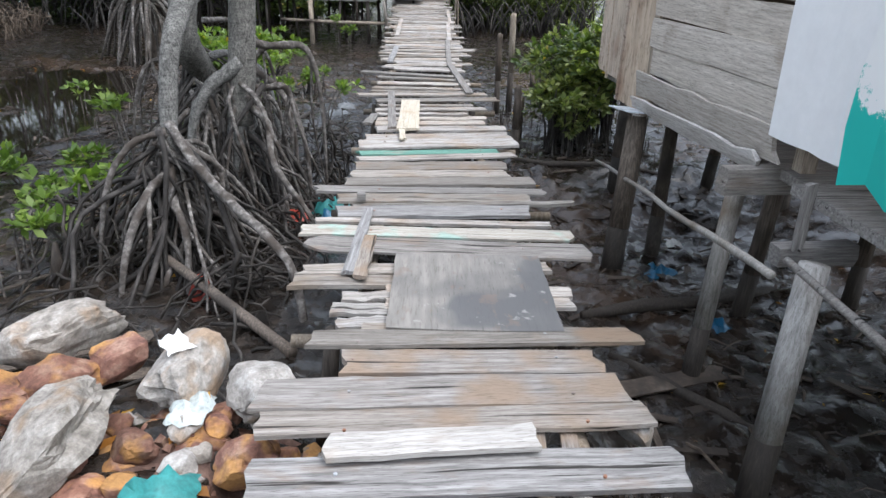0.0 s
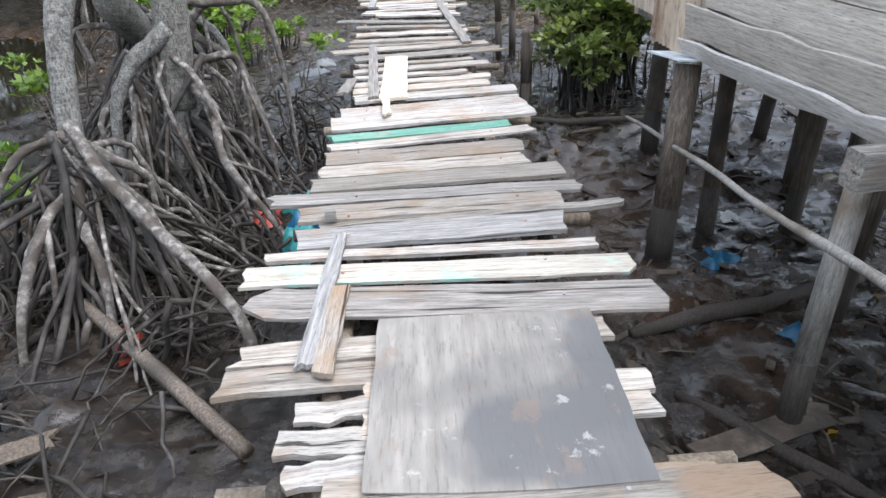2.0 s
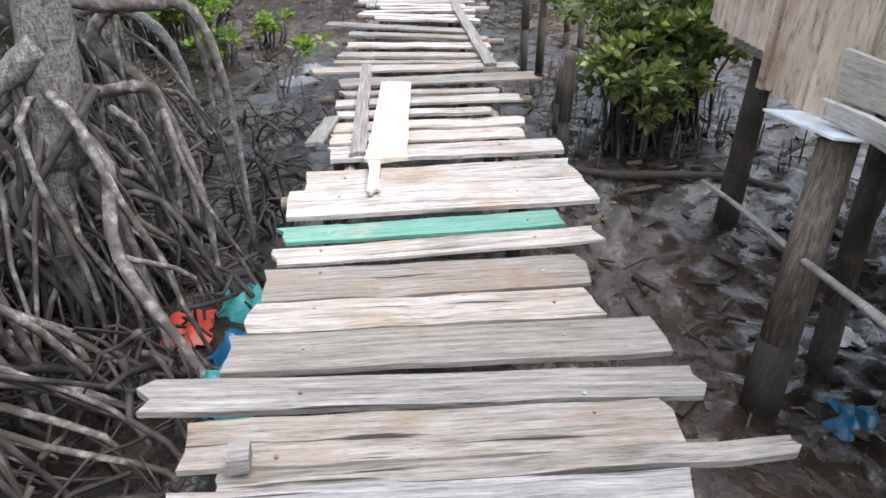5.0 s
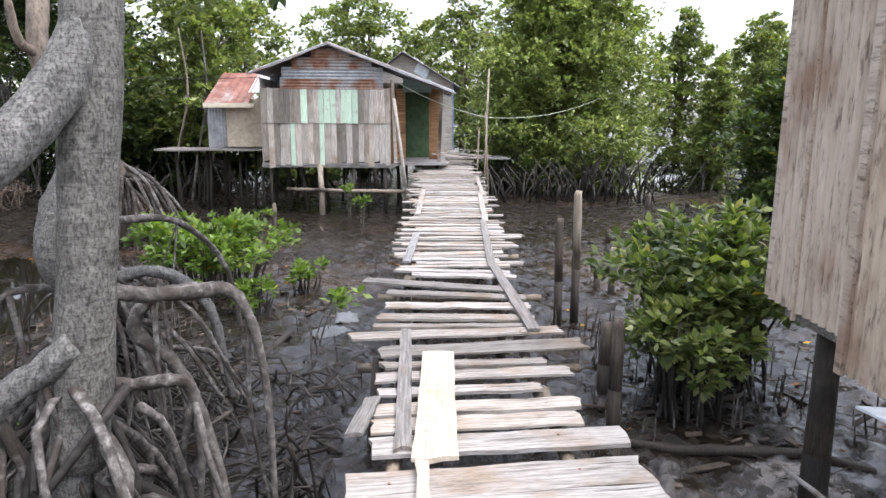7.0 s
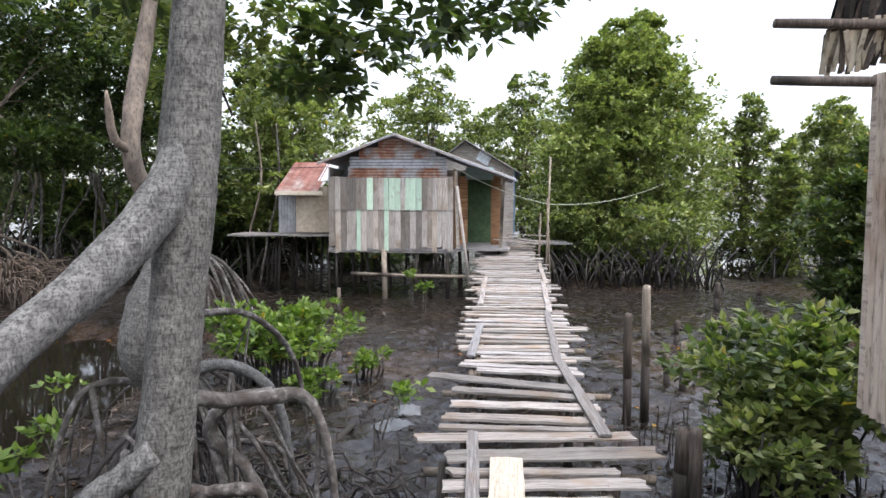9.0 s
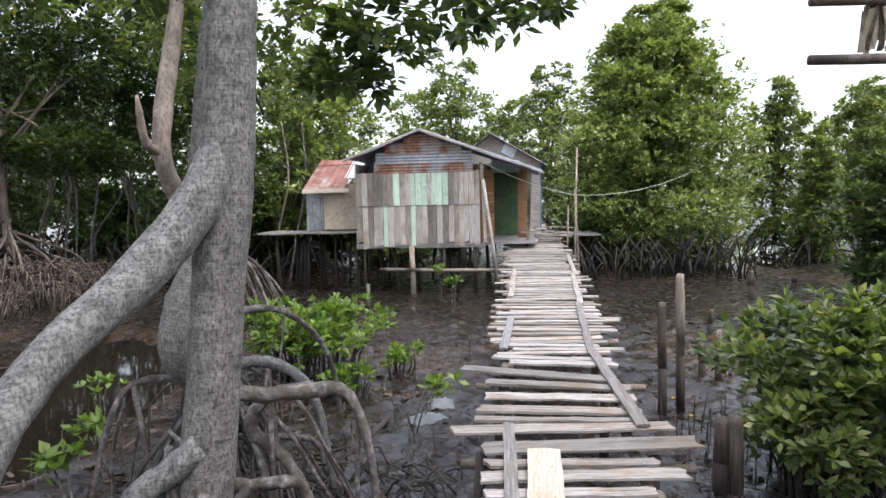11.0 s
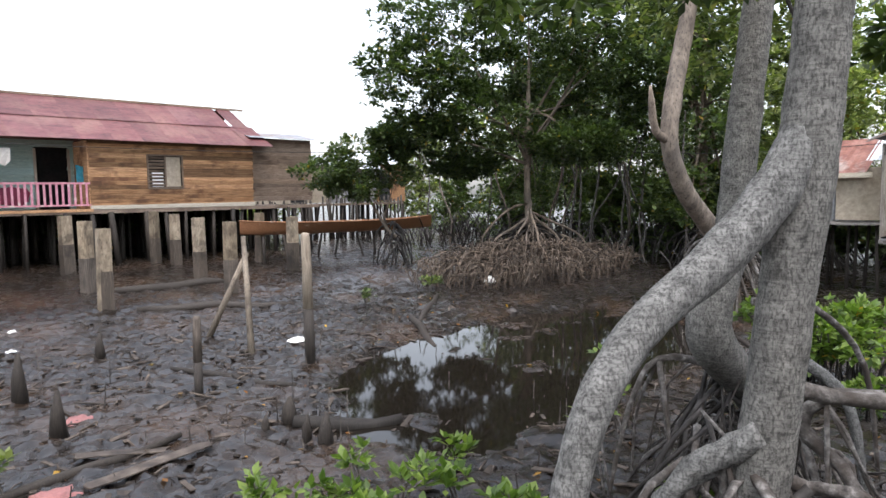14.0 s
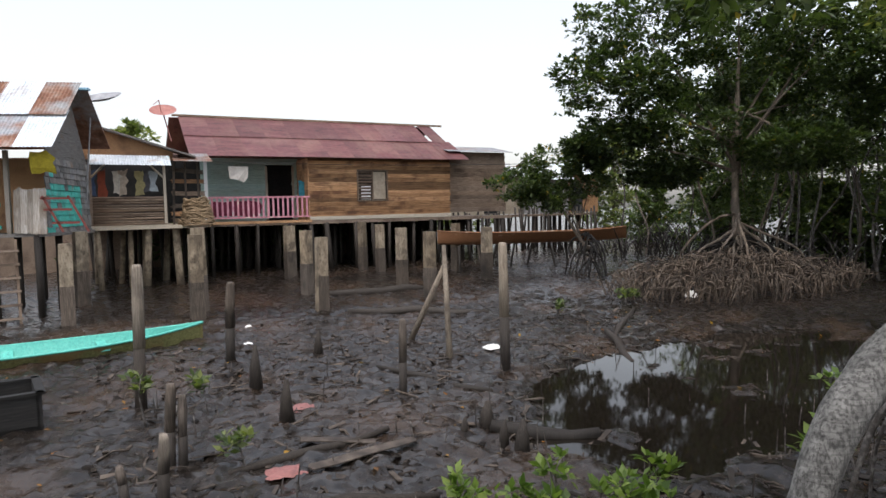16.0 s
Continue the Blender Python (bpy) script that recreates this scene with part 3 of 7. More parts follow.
# left end x, left y, right end x, right y, width
NEAR = [(-0.80, 1.31, 0.65, 1.35, 0.18), (-0.86, 1.76, 0.57, 1.79, 0.18), (-0.83, 1.60, 0.62, 1.63, 0.14), (-0.56, 1.99, 0.53, 2.00, 0.17),
        (-0.72, 2.15, 0.74, 2.18, 0.12), (-0.90, 3.24, 0.79, 3.12, 0.19), (-0.96, 3.47, 0.72, 3.39, 0.15), (-0.89, 3.63, 0.64, 3.63, 0.065),
        (-0.77, 3.81, 0.53, 3.84, 0.19), (-0.68, 3.95, 0.87, 4.01, 0.06), (-0.79, 4.07, 0.58, 4.13, 0.17), (-0.96, 4.27, 0.73, 4.31, 0.13),
        (-0.76, 4.47, 0.68, 4.53, 0.18), (-0.75, 4.66, 0.50, 4.74, 0.16), (-0.73, 4.86, 0.51, 4.97, 0.20), (-0.74, 5.07, 0.62, 5.21, 0.12)]
MIDDLE = [(-0.73, 5.26, 0.50, 5.41, 0.14), (-0.75, 5.56, 0.72, 5.71, 0.26), (-0.69, 5.84, 0.70, 6.00, 0.22), (-0.61, 6.22, 0.71, 6.37, 0.18),
          (-0.65, 6.44, 0.50, 6.55, 0.15), (-0.65, 6.65, 0.54, 6.74, 0.14), (-0.65, 6.88, 0.35, 7.00, 0.10), (-0.68, 7.13, 0.60, 7.24, 0.14),
          (-0.66, 7.32, 0.45, 7.40, 0.10), (-0.69, 7.52, 0.77, 7.72, 0.19), (-0.93, 7.85, 0.66, 8.03, 0.14), (-0.78, 8.12, 0.50, 8.17, 0.08),
          (-0.76, 8.36, 0.51, 8.35, 0.14), (-0.72, 8.68, 0.52, 8.64, 0.14), (-0.73, 9.05, 0.53, 8.90, 0.14), (-0.99, 9.55, 0.42, 9.12, 0.19)]
SPECIAL = {3.24: dark_wood, 3.47: faded_wood, 5.26: teal_wood, 1.31: dark_wood, 3.81: dark_wood, 1.99: brown_plank, 1.76: brown_plank, 1.60: brown_plank, 2.15: brown_plank, 4.86: brown_plank, 4.47: brown_plank, 4.27: dark_wood}


def lay(lx, ly, rx, ry, w, material, lift=0.0, thick=None):
    th = thick or rng.uniform(0.022, 0.034)
    L, a = math.hypot(rx - lx, ry - ly), math.degrees(math.atan2(ry - ly, rx - lx))
    cx, cy = (lx + rx) / 2, (ly + ry) / 2
    b = plank(L, w, th, 0.013 if w > 0.1 else 0.006, 9, 0.004, 0.1 if ly == 3.24 else 0)
    ob = part("plank", b, material, boardwalk, at=pose(cx, cy, deck_z(cy) - th / 2 + lift + rng.normal(0, 0.004), rng.normal(0, 1.0), rng.normal(0, 0.5), a))
    if L > 1.0 and w > 0.11 and 1.0 < cy < 8.5:
        for sx in (-0.52, 0.36):
            nail = new("nail", nail_mesh)
            nail.parent, nail.matrix_basis = ob, pose((sx - cx) * L / abs(rx - lx) + rng.normal(0, 0.015), rng.normal(0, w * 0.2), th / 2 + 0.001)
    return ob


nail_mesh = mesh_of("nail", Buf().tube([(0, 0, -0.01), (0, 0, 0.003)], [0.005, 0.007], 8), rust_tin)
for row in NEAR + MIDDLE:
    lay(*row[:4], row[4] * 1.1, SPECIAL.get(row[1], deck_wood), lift=0.012 if row[1] in (2.15, 3.24, 5.07, 7.52) else 0.0)
y = 9.65
while y < 23.5:
    w = rng.uniform(0.09, 0.17)
    sk = rng.normal(0, 0.05)
    wide = 0.12 if rng.uniform() < 0.2 else 0.0
    lay(-0.70 + rng.normal(0, 0.08) - wide * rng.integers(0, 2), y + sk, 0.58 + rng.normal(0, 0.09) + wide + 0.012 * (y - 9), y - sk, w, deck_wood, thick=0.03)
    y += w + rng.uniform(0.015, 0.09)
for yy in np.arange(-1.4, 1.2, 0.19):
    lay(-0.75 + rng.normal(0, 0.06), yy, 0.6 + rng.normal(0, 0.06), yy + rng.normal(0, 0.03), 0.165, deck_wood)
# short bits under the sheet
for lx, rx, yy, w in ((-0.62, -0.25, 2.34, 0.09), (-0.66, -0.2, 2.47, 0.1), (-0.62, -0.2, 2.6, 0.09), (-0.9, -0.15, 2.77, 0.13), (-0.88, 0.5, 2.93, 0.13), (-0.5, 0.62, 2.28, 0.08), (-0.4, 0.55, 2.52, 0.12), (-0.4, 0.55, 2.68, 0.1)):
    lay(lx, yy, rx, yy + rng.normal(0, 0.02), w, deck_wood if rx > 0 or yy > 2.65 else white_wood, lift=-0.012)
for sx in (-0.52, 0.36):
    for k in range(9):
        y0, y1 = -1.5 + k * 2.8, 1.5 + k * 2.8
        b = Buf().tube([(sx + rng.normal(0, 0.03), y0, deck_z(y0) - 0.09), (sx, (y0 + y1) / 2, deck_z((y0 + y1) / 2) - 0.1), (sx + rng.normal(0, 0.03), y1, deck_z(y1) - 0.09)], 0.04, 8, 0.05)
        part("stringer", b, post_wood, boardwalk, smooth=True)
for k in range(13):
    yy = 0.6 + k * 1.75
    for sx in (-0.60, 0.45):
        x = sx + rng.normal(0, 0.05)
        b = Buf().tube([(x + rng.normal(0, 0.06), yy, -1.0), (x, yy, deck_z(yy) - 0.06)], [0.05, 0.04], 8, 0.08)
        part("support_post", b, wet_wood, boardwalk, smooth=True)
    b = Buf().tube([(-0.85, yy + 0.05, deck_z(yy) - 0.16), (0.75, yy + 0.05, deck_z(yy) - 0.16)], 0.035, 7, 0.06)
    part("cross_beam", b, post_wood, boardwalk, smooth=True)

# loose boards lying on the walk
pb = plank(0.83, 0.81, 0.012, 0.012, 9, 0.003)
solo("plywood_sheet", pb, ply_wood, "weathered grey plywood sheet laid on the boardwalk", "plywood", at=pose(0.03, 2.62, 0.016, 0, 0, -92))
wbuf = plank(1.46, 0.215, 0.028, 0.03, 9, 0.003)
wt = solo("broken_board", wbuf, pale_wood, "pale new wooden board with a splintered end on the planks", "board", at=pose(-0.29, 6.74, 0.034, 0, 0.3, 89))
part("splinter", plank(0.5, 0.07, 0.02, 0.03, 5, 0.008), pale_wood, wt, at=pose(-0.86, 0.06, 0, 0, 0, 4))
for x0, y0, x1, y1, w, mt in ((-0.52, 7.97, -0.46, 6.15, 0.085, dark_wood), (0.46, 7.95, 0.33, 9.95, 0.1, dark_wood), (0.31, 9.9, 0.42, 12.7, 0.085, dark_wood),
                              (0.45, 12.6, 0.58, 15.6, 0.08, deck_wood), (-0.60, 10.1, -0.53, 11.7, 0.09, dark_wood), (-0.55, 13.2, -0.5, 16.2, 0.08, deck_wood),
                              (-0.61, 2.78, -0.55, 3.78, 0.06, dark_wood), (-0.545, 2.74, -0.52, 3.30, 0.075, brown_plank), (0.62, 15.4, 0.72, 18.6, 0.08, deck_wood), (-0.72, 6.3, -0.66, 6.75, 0.09, dark_wood)):
    L, a, cy = math.hypot(x1 - x0, y1 - y0), math.degrees(math.atan2(y1 - y0, x1 - x0)), (y0 + y1) / 2
    solo("batten", plank(L, w, 0.025, 0.01, 9, 0.003), mt, "grey batten nailed lengthwise over the planks", "batten", "battens on the boardwalk", at=pose((x0 + x1) / 2, cy, deck_z(cy) + 0.022, 0, -math.degrees(math.atan((deck_z(y1) - deck_z(y0)) / L)), a))
solo("short_board", plank(0.72, 0.125, 0.03, 0.01, 9, 0.003), bleached_wood, "short whitish board lying over two planks", "board", at=pose(-0.20, 1.435, 0.03, 0, 0, 4))
solo("wood_block", Buf().box(0.055, 0.07, 0.05), dark_wood, "small grey block of wood on a plank", "block", at=pose(-0.62, 3.99, 0.035, 0, 0, 8))


# ---- stilt shack beside the walk ----
shack = thing("stilt_shack", "stilt shack of grey boards and tan ribbed cladding", "shack")
for k in range(8):
    z = 0.70 + k * 0.235
    L = 2.5 if k else 2.35
    part("wall_board", plank(L, 0.231, 0.025, 0.012, 9, 0.0035), side_wood, shack, at=pose(1.86 - 0.012 * (k % 2), 4.30, z + 0.1, 90 + rng.normal(0, 1.2), rng.normal(0, 0.5), 90 + 1.5))
part("skirt_board", plank(2.35, 0.22, 0.03, 0.02, 9, 0.006), side_wood, shack, at=pose(1.815, 4.46, 0.60, 80, 0.6, 91.5))
part("skirt_board", plank(2.2, 0.13, 0.03, 0.03, 9, 0.012), side_wood, shack, at=pose(1.80, 4.52, 0.44, 70, 1.4, 91.5))
part("corner_post", Buf().box(0.07, 0.07, 2.2, (1.87, 5.55, 1.45)), post_wood, shack)
part("corner_post", Buf().box(0.09, 0.09, 2.3, (1.96, 3.16, 1.65)), post_wood, shack)
part("ribbed_cladding", ribbed(1.02, 2.25, 0.085, 0.034), tan_tin, shack, at=pose(1.865, 5.98, 1.42, 90, 0, 88.5))
part("ribbed_cladding", ribbed(0.84, 2.05, 0.085, 0.034), tan_tin, shack, at=pose(1.885, 6.88, 1.50, 90, 0, 88.5))
for yy, z0, w in ((5.49, 0.34, 0.05), (6.47, 0.28, 0.06), (6.98, 0.42, 0.012), (7.30, 0.50, 0.05)):
    part("edge_trim", Buf().box(0.03, w, 2.52 - z0, (1.85 + 0.02 * (yy - 5.5), yy, (2.52 + z0) / 2)), tan_tin, shack)
part("back_wall", Buf().box(0.03, 4.2, 2.2, (4.4, 5.2, 1.6)), old_wood, shack)
part("end_wall", Buf().box(2.45, 0.03, 2.2, (3.15, 7.24, 1.6)), old_wood, shack)
part("floor_deck", Buf().box(2.4, 4.1, 0.06, (3.15, 5.15, 0.42)), dark_wood, shack)
# unseen floor, walls and roof behind the painted sheets, added to shade the mud
part("floor_deck", Buf().box(2.5, 3.9, 0.06, (3.12, 1.14, 0.42)), dark_wood, shack)
part("back_wall", Buf().box(0.03, 3.9, 2.9, (4.4, 1.14, 0.98)), old_wood, shack)
part("end_wall", Buf().box(2.5, 0.03, 2.2, (3.12, -0.8, 1.55)), old_wood, shack)
part("roof_sheet", ribbed(2.6, 4.1, 0.076, 0.02), rust_tin, shack, at=pose(3.3, 1.05, 2.86, 0, -8, 0))
part("painted_sheet", plank(0.75, 1.9, 0.012, 0.02, 7, 0.006), white_sheet, shack, "white painted sheet", at=pose(1.79, 2.9, 1.63, 90, 0, 91))
part("painted_sheet", plank(1.5, 1.25, 0.012, 0.02, 7, 0.006), white_sheet, shack, "white painted sheet", at=pose(1.785, 1.85, 1.95, 90, 0, 91))
part("painted_sheet", plank(1.5, 0.80, 0.014, 0.03, 9, 0.03), white_paint, shack, "sheet with flaking turquoise paint", at=pose(1.77, 1.82, 1.02, 90, 0, 91))
part("joist", plank(0.75, 0.17, 0.12, 0.006, 5, 0.004), dark_wood, shack, at=pose(1.98, 3.42, 0.37, 90, 0, 4))
part("joist", plank(0.45, 0.11, 0.10, 0.006, 5, 0.003), dark_wood, shack, at=pose(1.87, 2.76, 0.165, 90, 0, 4))
part("hanger", plank(0.36, 0.05, 0.035, 0.006, 5, 0.003), dark_wood, shack, at=pose(1.72, 2.68, 0.40, 90, 90, 4))
part("brace", Buf().tube([(1.60, 2.55, 0.22), (1.72, 1.75, 0.10)], [0.02, 0.024], 8, 0.08), dark_wood, shack, smooth=True)
part("joist", plank(0.9, 0.11, 0.07, 0.006, 5, 0.003), dark_wood, shack, at=pose(2.1, 1.75, 0.20, 90, 0, 4))
part("metal_ledge", Buf().box(0.30, 0.62, 0.012, (1.80, 5.68, 0.33), (-6, 4, 0)), zinc_tin, shack)
for tx, ty, tz, fx, fy, r in ((1.84, 3.62, 0.36, 1.72, 3.5, 0.065), (1.72, 2.5, 0.22, 1.58, 2.3, 0.08), (1.80, 5.55, 0.3, 1.66, 5.3, 0.10), (2.28, 5.9, 0.35, 2.16, 5.6, 0.07),
                              (2.6, 4.4, 0.4, 2.5, 4.4, 0.07), (2.9, 5.6, 0.4, 2.85, 5.6, 0.07), (3.3, 6.4, 0.4, 3.3, 6.4, 0.07), (3.6, 4.6, 0.4, 3.6, 4.6, 0.07),
                              (2.2, 7.1, 0.35, 2.15, 7.0, 0.085), (3.4, 7.1, 0.4, 3.3, 7.1, 0.07), (1.45, 1.2, 0.35, 1.32, 1.05, 0.085), (3.0, 3.0, 0.4, 3.0, 3.0, 0.07), (4.0, 6.6, 0.4, 4.0, 6.6, 0.08)):
    mz_ = mud_z(fx, fy) - 0.15
    midz = mz_ + 0.55
    u = (midz - mz_) / (tz - mz_)
    mp = (fx + (tx - fx) * u, fy + (ty - fy) * u, midz)
    part("stilt", Buf().tube([mp, (tx, ty, tz)], [r * 0.97, r * 0.92], 10, 0.04), grey_post if r < 0.09 and fx < 2 else damp_wood, shack, smooth=True)
    part("stilt_foot", Buf().tube([(fx, fy, mz_), mp], [r * 1.05, r], 10, 0.05), wet_wood, shack, smooth=True)
for tipx, yy, zz in ((1.28, 7.30, 2.49), (1.29, 7.32, 2.83)):
    part("roof_beam", limb([(tipx, yy, zz), (tipx + 1.2, yy + 0.01, zz - 0.02), (tipx + 2.6, yy, zz - 0.01)], [0.03, 0.034, 0.034], 8, 5, 0.06), damp_wood, shack, smooth=True)
for k in range(110):
    part("thatch_straw", Buf().box(0.032, 0.007, rng.uniform(0.16, 0.34), (1.63 + k * 0.0115 + rng.normal(0, 0.01), 7.40 + rng.normal(0, 0.015), 2.67 + 0.07 * min(1, k / 30)), (26 + rng.normal(0, 6), rng.normal(0, 9), 0)), straw if k % 4 else damp_wood, shack)
for k in range(90):
    part("thatch_straw", Buf().box(0.036, 0.008, rng.uniform(0.2, 0.4), (1.66 + k * 0.014 + rng.normal(0, 0.01), 7.36 + rng.normal(0, 0.02), 2.90 + 0.1 * min(1, k / 40)), (24 + rng.normal(0, 6), rng.normal(0, 8), 0)), black_wood if k % 3 else damp_wood, shack)
part("roof_sheet", ribbed(2.6, 4.3, 0.076, 0.02), rust_tin, shack, at=pose(3.3, 5.1, 2.86, 0, -8, 0))
solo("leaning_pole", limb([(1.86, 6.9, -0.5), (1.79, 6.2, -0.37), (1.71, 5.4, -0.25), (1.67, 4.7, -0.15), (1.61, 4.0, -0.07), (1.54, 3.2, 0.07), (1.46, 2.42, 0.2)], [0.014, 0.018, 0.019, 0.022, 0.021, 0.024, 0.023], 8, 5, 0.1), grey_post, "long crooked grey pole lashed to the shack stilts", "pole", smooth=True)


# ---- hut at the end of the walk ----
hut = thing("stilt_hut", "small grey plank hut on stilts with a gabled iron roof", "hut")
bx = -4.66
k = 0
while bx < -1.40:
    w = min(rng.uniform(0.11, 0.16), -1.38 - bx)
    up_green = any(lo < bx + w / 2 < hi for lo, hi in ((-3.61, -3.45), (-3.16, -2.97), (-2.88, -2.71), (-2.6, -2.44), (-2.37, -2.21)))
    lo_green = any(lo < bx + w / 2 < hi for lo, hi in ((-3.9, -3.74), (-3.2, -3.04)))
    for z0, z1, green in ((0.56 + rng.normal(0, 0.045), 1.62, lo_green), (1.58, 2.44, up_green)):
        part("wall_board", plank(z1 - z0, w, 0.02, 0.008, 3, 0.003), green_board if green else wall_wood, hut, "mint green painted board" if green else "",
             at=pose(bx + w / 2, 20.2 - (0.02 if z0 > 1 else 0) + rng.normal(0, 0.003), (z0 + z1) / 2, 0, -90, -90) @ pose(0, 0, 0, rng.normal(0, 0.6), 0, 0))
    bx += w + 0.006
for k, (zz, x0, x1) in enumerate(((2.56, -4.15, -1.56), (2.81, -4.1, -1.58), (3.05, -3.85, -1.85), (3.27, -3.35, -2.4))):
    part("gable_sheet", ribbed(0.29, x1 - x0, 0.076, 0.02), rust_tin if k != 1 else grey_tin, hut, at=pose((x0 + x1) / 2, 20.17 - 0.004 * k, zz, 90, 0, 0) @ pose(0, 0, 0, 0, 0, 90))
part("side_wall", Buf().box(0.03, 3.6, 2.2, (-4.66, 22.0, 1.6)), wall_wood, hut)
part("back_wall", Buf().box(4.6, 0.03, 2.3, (-2.4, 23.8, 1.65)), wall_wood, hut)
part("porch_wall", Buf().box(0.03, 2.0, 2.1, (-1.38, 21.2, 1.6)), brown_wood, hut)
part("door_wall", Buf().box(0.25, 0.04, 2.0, (-1.22, 22.2, 1.55)), brown_wood, hut)
part("door_wall", Buf().box(0.28, 0.04, 2.0, (-0.28, 22.2, 1.55)), brown_wood, hut)
part("door_lintel", Buf().box(0.8, 0.05, 0.35, (-0.76, 22.2, 2.62)), blue_board, hut)
part("inner_wall", Buf().box(1.2, 0.03, 2.2, (-0.76, 23.2, 1.6)), green_room, hut)
part("inner_floor", Buf().box(4.7, 3.6, 0.05, (-2.3, 22.0, 0.55)), dark_wood, hut)
part("porch_post", Buf().box(0.09, 0.09, 2.0, (-0.12, 20.9, 1.55), (0, 2, 0)), post_wood, hut)
part("porch_post", Buf().box(0.08, 0.08, 2.1, (-1.30, 20.25, 1.55), (0, -2, 0)), wall_wood, hut)
part("brace_pole", Buf().tube([(-0.95, 19.9, -0.35), (-1.15, 20.1, 1.1), (-1.3, 20.15, 2.2)], 0.045, 8, 0.05), wall_wood, hut, smooth=True)
for side, x1, z1 in ((-1, -4.85, 2.80), (1, 0.2, 2.37)):
    x0, z0 = -2.9, 3.52
    L = math.hypot(x1 - x0, z1 - z0)
    a = math.degrees(math.atan2(z1 - z0, (x1 - x0) * side))
    for j in range(4):
        part("roof_sheet", ribbed(0.95, L, 0.076, 0.02), grey_tin, hut, at=pose((x0 + x1) / 2, 20.4 + j * 0.92, (z0 + z1) / 2 + 0.02 + 0.006 * (j % 2), 0, -a * side, 0) @ pose(0, 0, 0, 0, 0, 90))
    part("barge_board", plank(L + 0.1, 0.05, 0.025, 0.02, 7, 0.008), grey_tin, hut, at=pose((x0 + x1) / 2, 19.9, (z0 + z1) / 2 - 0.03, 90, -a * side, 0))
for px, py in ((-4.5, 20.3), (-3.2, 20.15), (-2.35, 20.3), (-1.55, 20.3), (-4.4, 21.8), (-3.4, 21.9), (-2.4, 21.8), (-1.3, 21.9), (-0.2, 20.9), (-4.4, 23.4), (-3, 23.4), (-1.4, 23.4), (-0.2, 22.4), (-3.8, 20.8), (-2.0, 20.9)):
    r = 0.07 if (px, py) == (-3.2, 20.15) else rng.uniform(0.035, 0.055)
    part("stilt", Buf().tube([(px + rng.normal(0, 0.08), py, mud_z(px, py) - 0.15), (px, py, 0.54)], [r * 1.1, r], 8, 0.06), post_wood if r > 0.06 else wet_wood, hut, smooth=True)
part("cross_pole", Buf().tube([(-4.05, 20.05, -0.08), (-2.4, 20.05, -0.12), (-0.8, 20.05, -0.13)], 0.045, 8, 0.05), post_wood, hut, smooth=True)
part("sill_beam", Buf().box(3.4, 0.08, 0.09, (-3.0, 20.27, 0.50)), dark_wood, hut)

annex = thing("lean_to_shed", "low shed with a rusty red iron roof and beige panel", "shed")
part("panel", plank(1.02, 1.25, 0.02, 0.008, 5, 0.004), beige_panel, annex, at=pose(-5.25, 20.9, 1.58, 90, 0, 0))
part("tin_wall", ribbed(0.55, 1.05, 0.076, 0.02), grey_tin, annex, at=pose(-6.0, 21.0, 1.45, 90, 0, 12))
part("side_wall", Buf().box(0.03, 1.6, 1.4, (-6.25, 21.8, 1.5)), wall_wood, annex)
part("roof_sheet", ribbed(1.15, 2.0, 0.2, 0.015), red_tin, annex, at=pose(-5.65, 21.5, 2.52, 26, 0, 0))
part("roof_sheet", ribbed(0.75, 1.6, 0.076, 0.02), zinc_tin, annex, at=pose(-4.85, 21.9, 2.72, 26, 0, 0))
part("fascia", plank(1.3, 0.12, 0.02, 0.01, 5, 0.003), pale_wood, annex, at=pose(-5.6, 20.6, 2.02, 80, 0, 0))
part("platform", plank(3.2, 1.6, 0.05, 0.03, 7, 0.02), dark_wood, annex, at=pose(-5.9, 21.2, 0.88))
for k in range(14):
    px, py = rng.uniform(-7.3, -4.6), rng.uniform(20.6, 22.2)
    part("stilt", Buf().tube([(px + rng.normal(0, 0.06), py, -1.0), (px, py, 0.86)], [0.045, 0.035], 7, 0.05), wet_wood, annex, smooth=True)

back_house = thing("gabled_house", "grey gabled plank house with a blue side wall", "house", at=pose(-0.15, 0, -0.28) @ Matrix.Diagonal((0.9, 1, 1, 1)))
part("front_wall", Buf().add([(-2.6, 26, 0.7), (0.55, 26, 0.7), (0.55, 26, 3.2), (-1.3, 26, 4.15), (-2.6, 26, 3.3), (-2.6, 26.1, 0.7), (0.55, 26.1, 0.7), (0.55, 26.1, 3.2), (-1.3, 26.1, 4.15), (-2.6, 26.1, 3.3)],
                             [(0, 1, 2, 3, 4), (9, 8, 7, 6, 5), (0, 5, 6, 1), (1, 6, 7, 2), (2, 7, 8, 3), (3, 8, 9, 4), (4, 9, 5, 0)]), wall_wood, back_house)
part("side_wall", Buf().box(0.05, 4, 2.5, (0.58, 28, 1.95)), plain("blue painted boards", (0.16, 0.26, 0.36), 0.7), back_house)
for side, x1, z1 in ((-1, -2.9, 3.1), (1, 0.85, 3.05)):
    x0, z0 = -1.3, 4.2
    L = math.hypot(x1 - x0, z1 - z0)
    a = math.degrees(math.atan2(z1 - z0, (x1 - x0) * side))
    part("roof_sheet", ribbed(4.6, L, 0.15, 0.02), grey_tin, back_house, at=pose((x0 + x1) / 2, 27.9, (z0 + z1) / 2, 0, -a * side, 0) @ pose(0, 0, 0, 0, 0, 90))
part("roof_patch", Buf().box(0.5, 0.02, 0.35, (-0.6, 25.95, 3.6), (0, 30, 0)), zinc_tin, back_house)
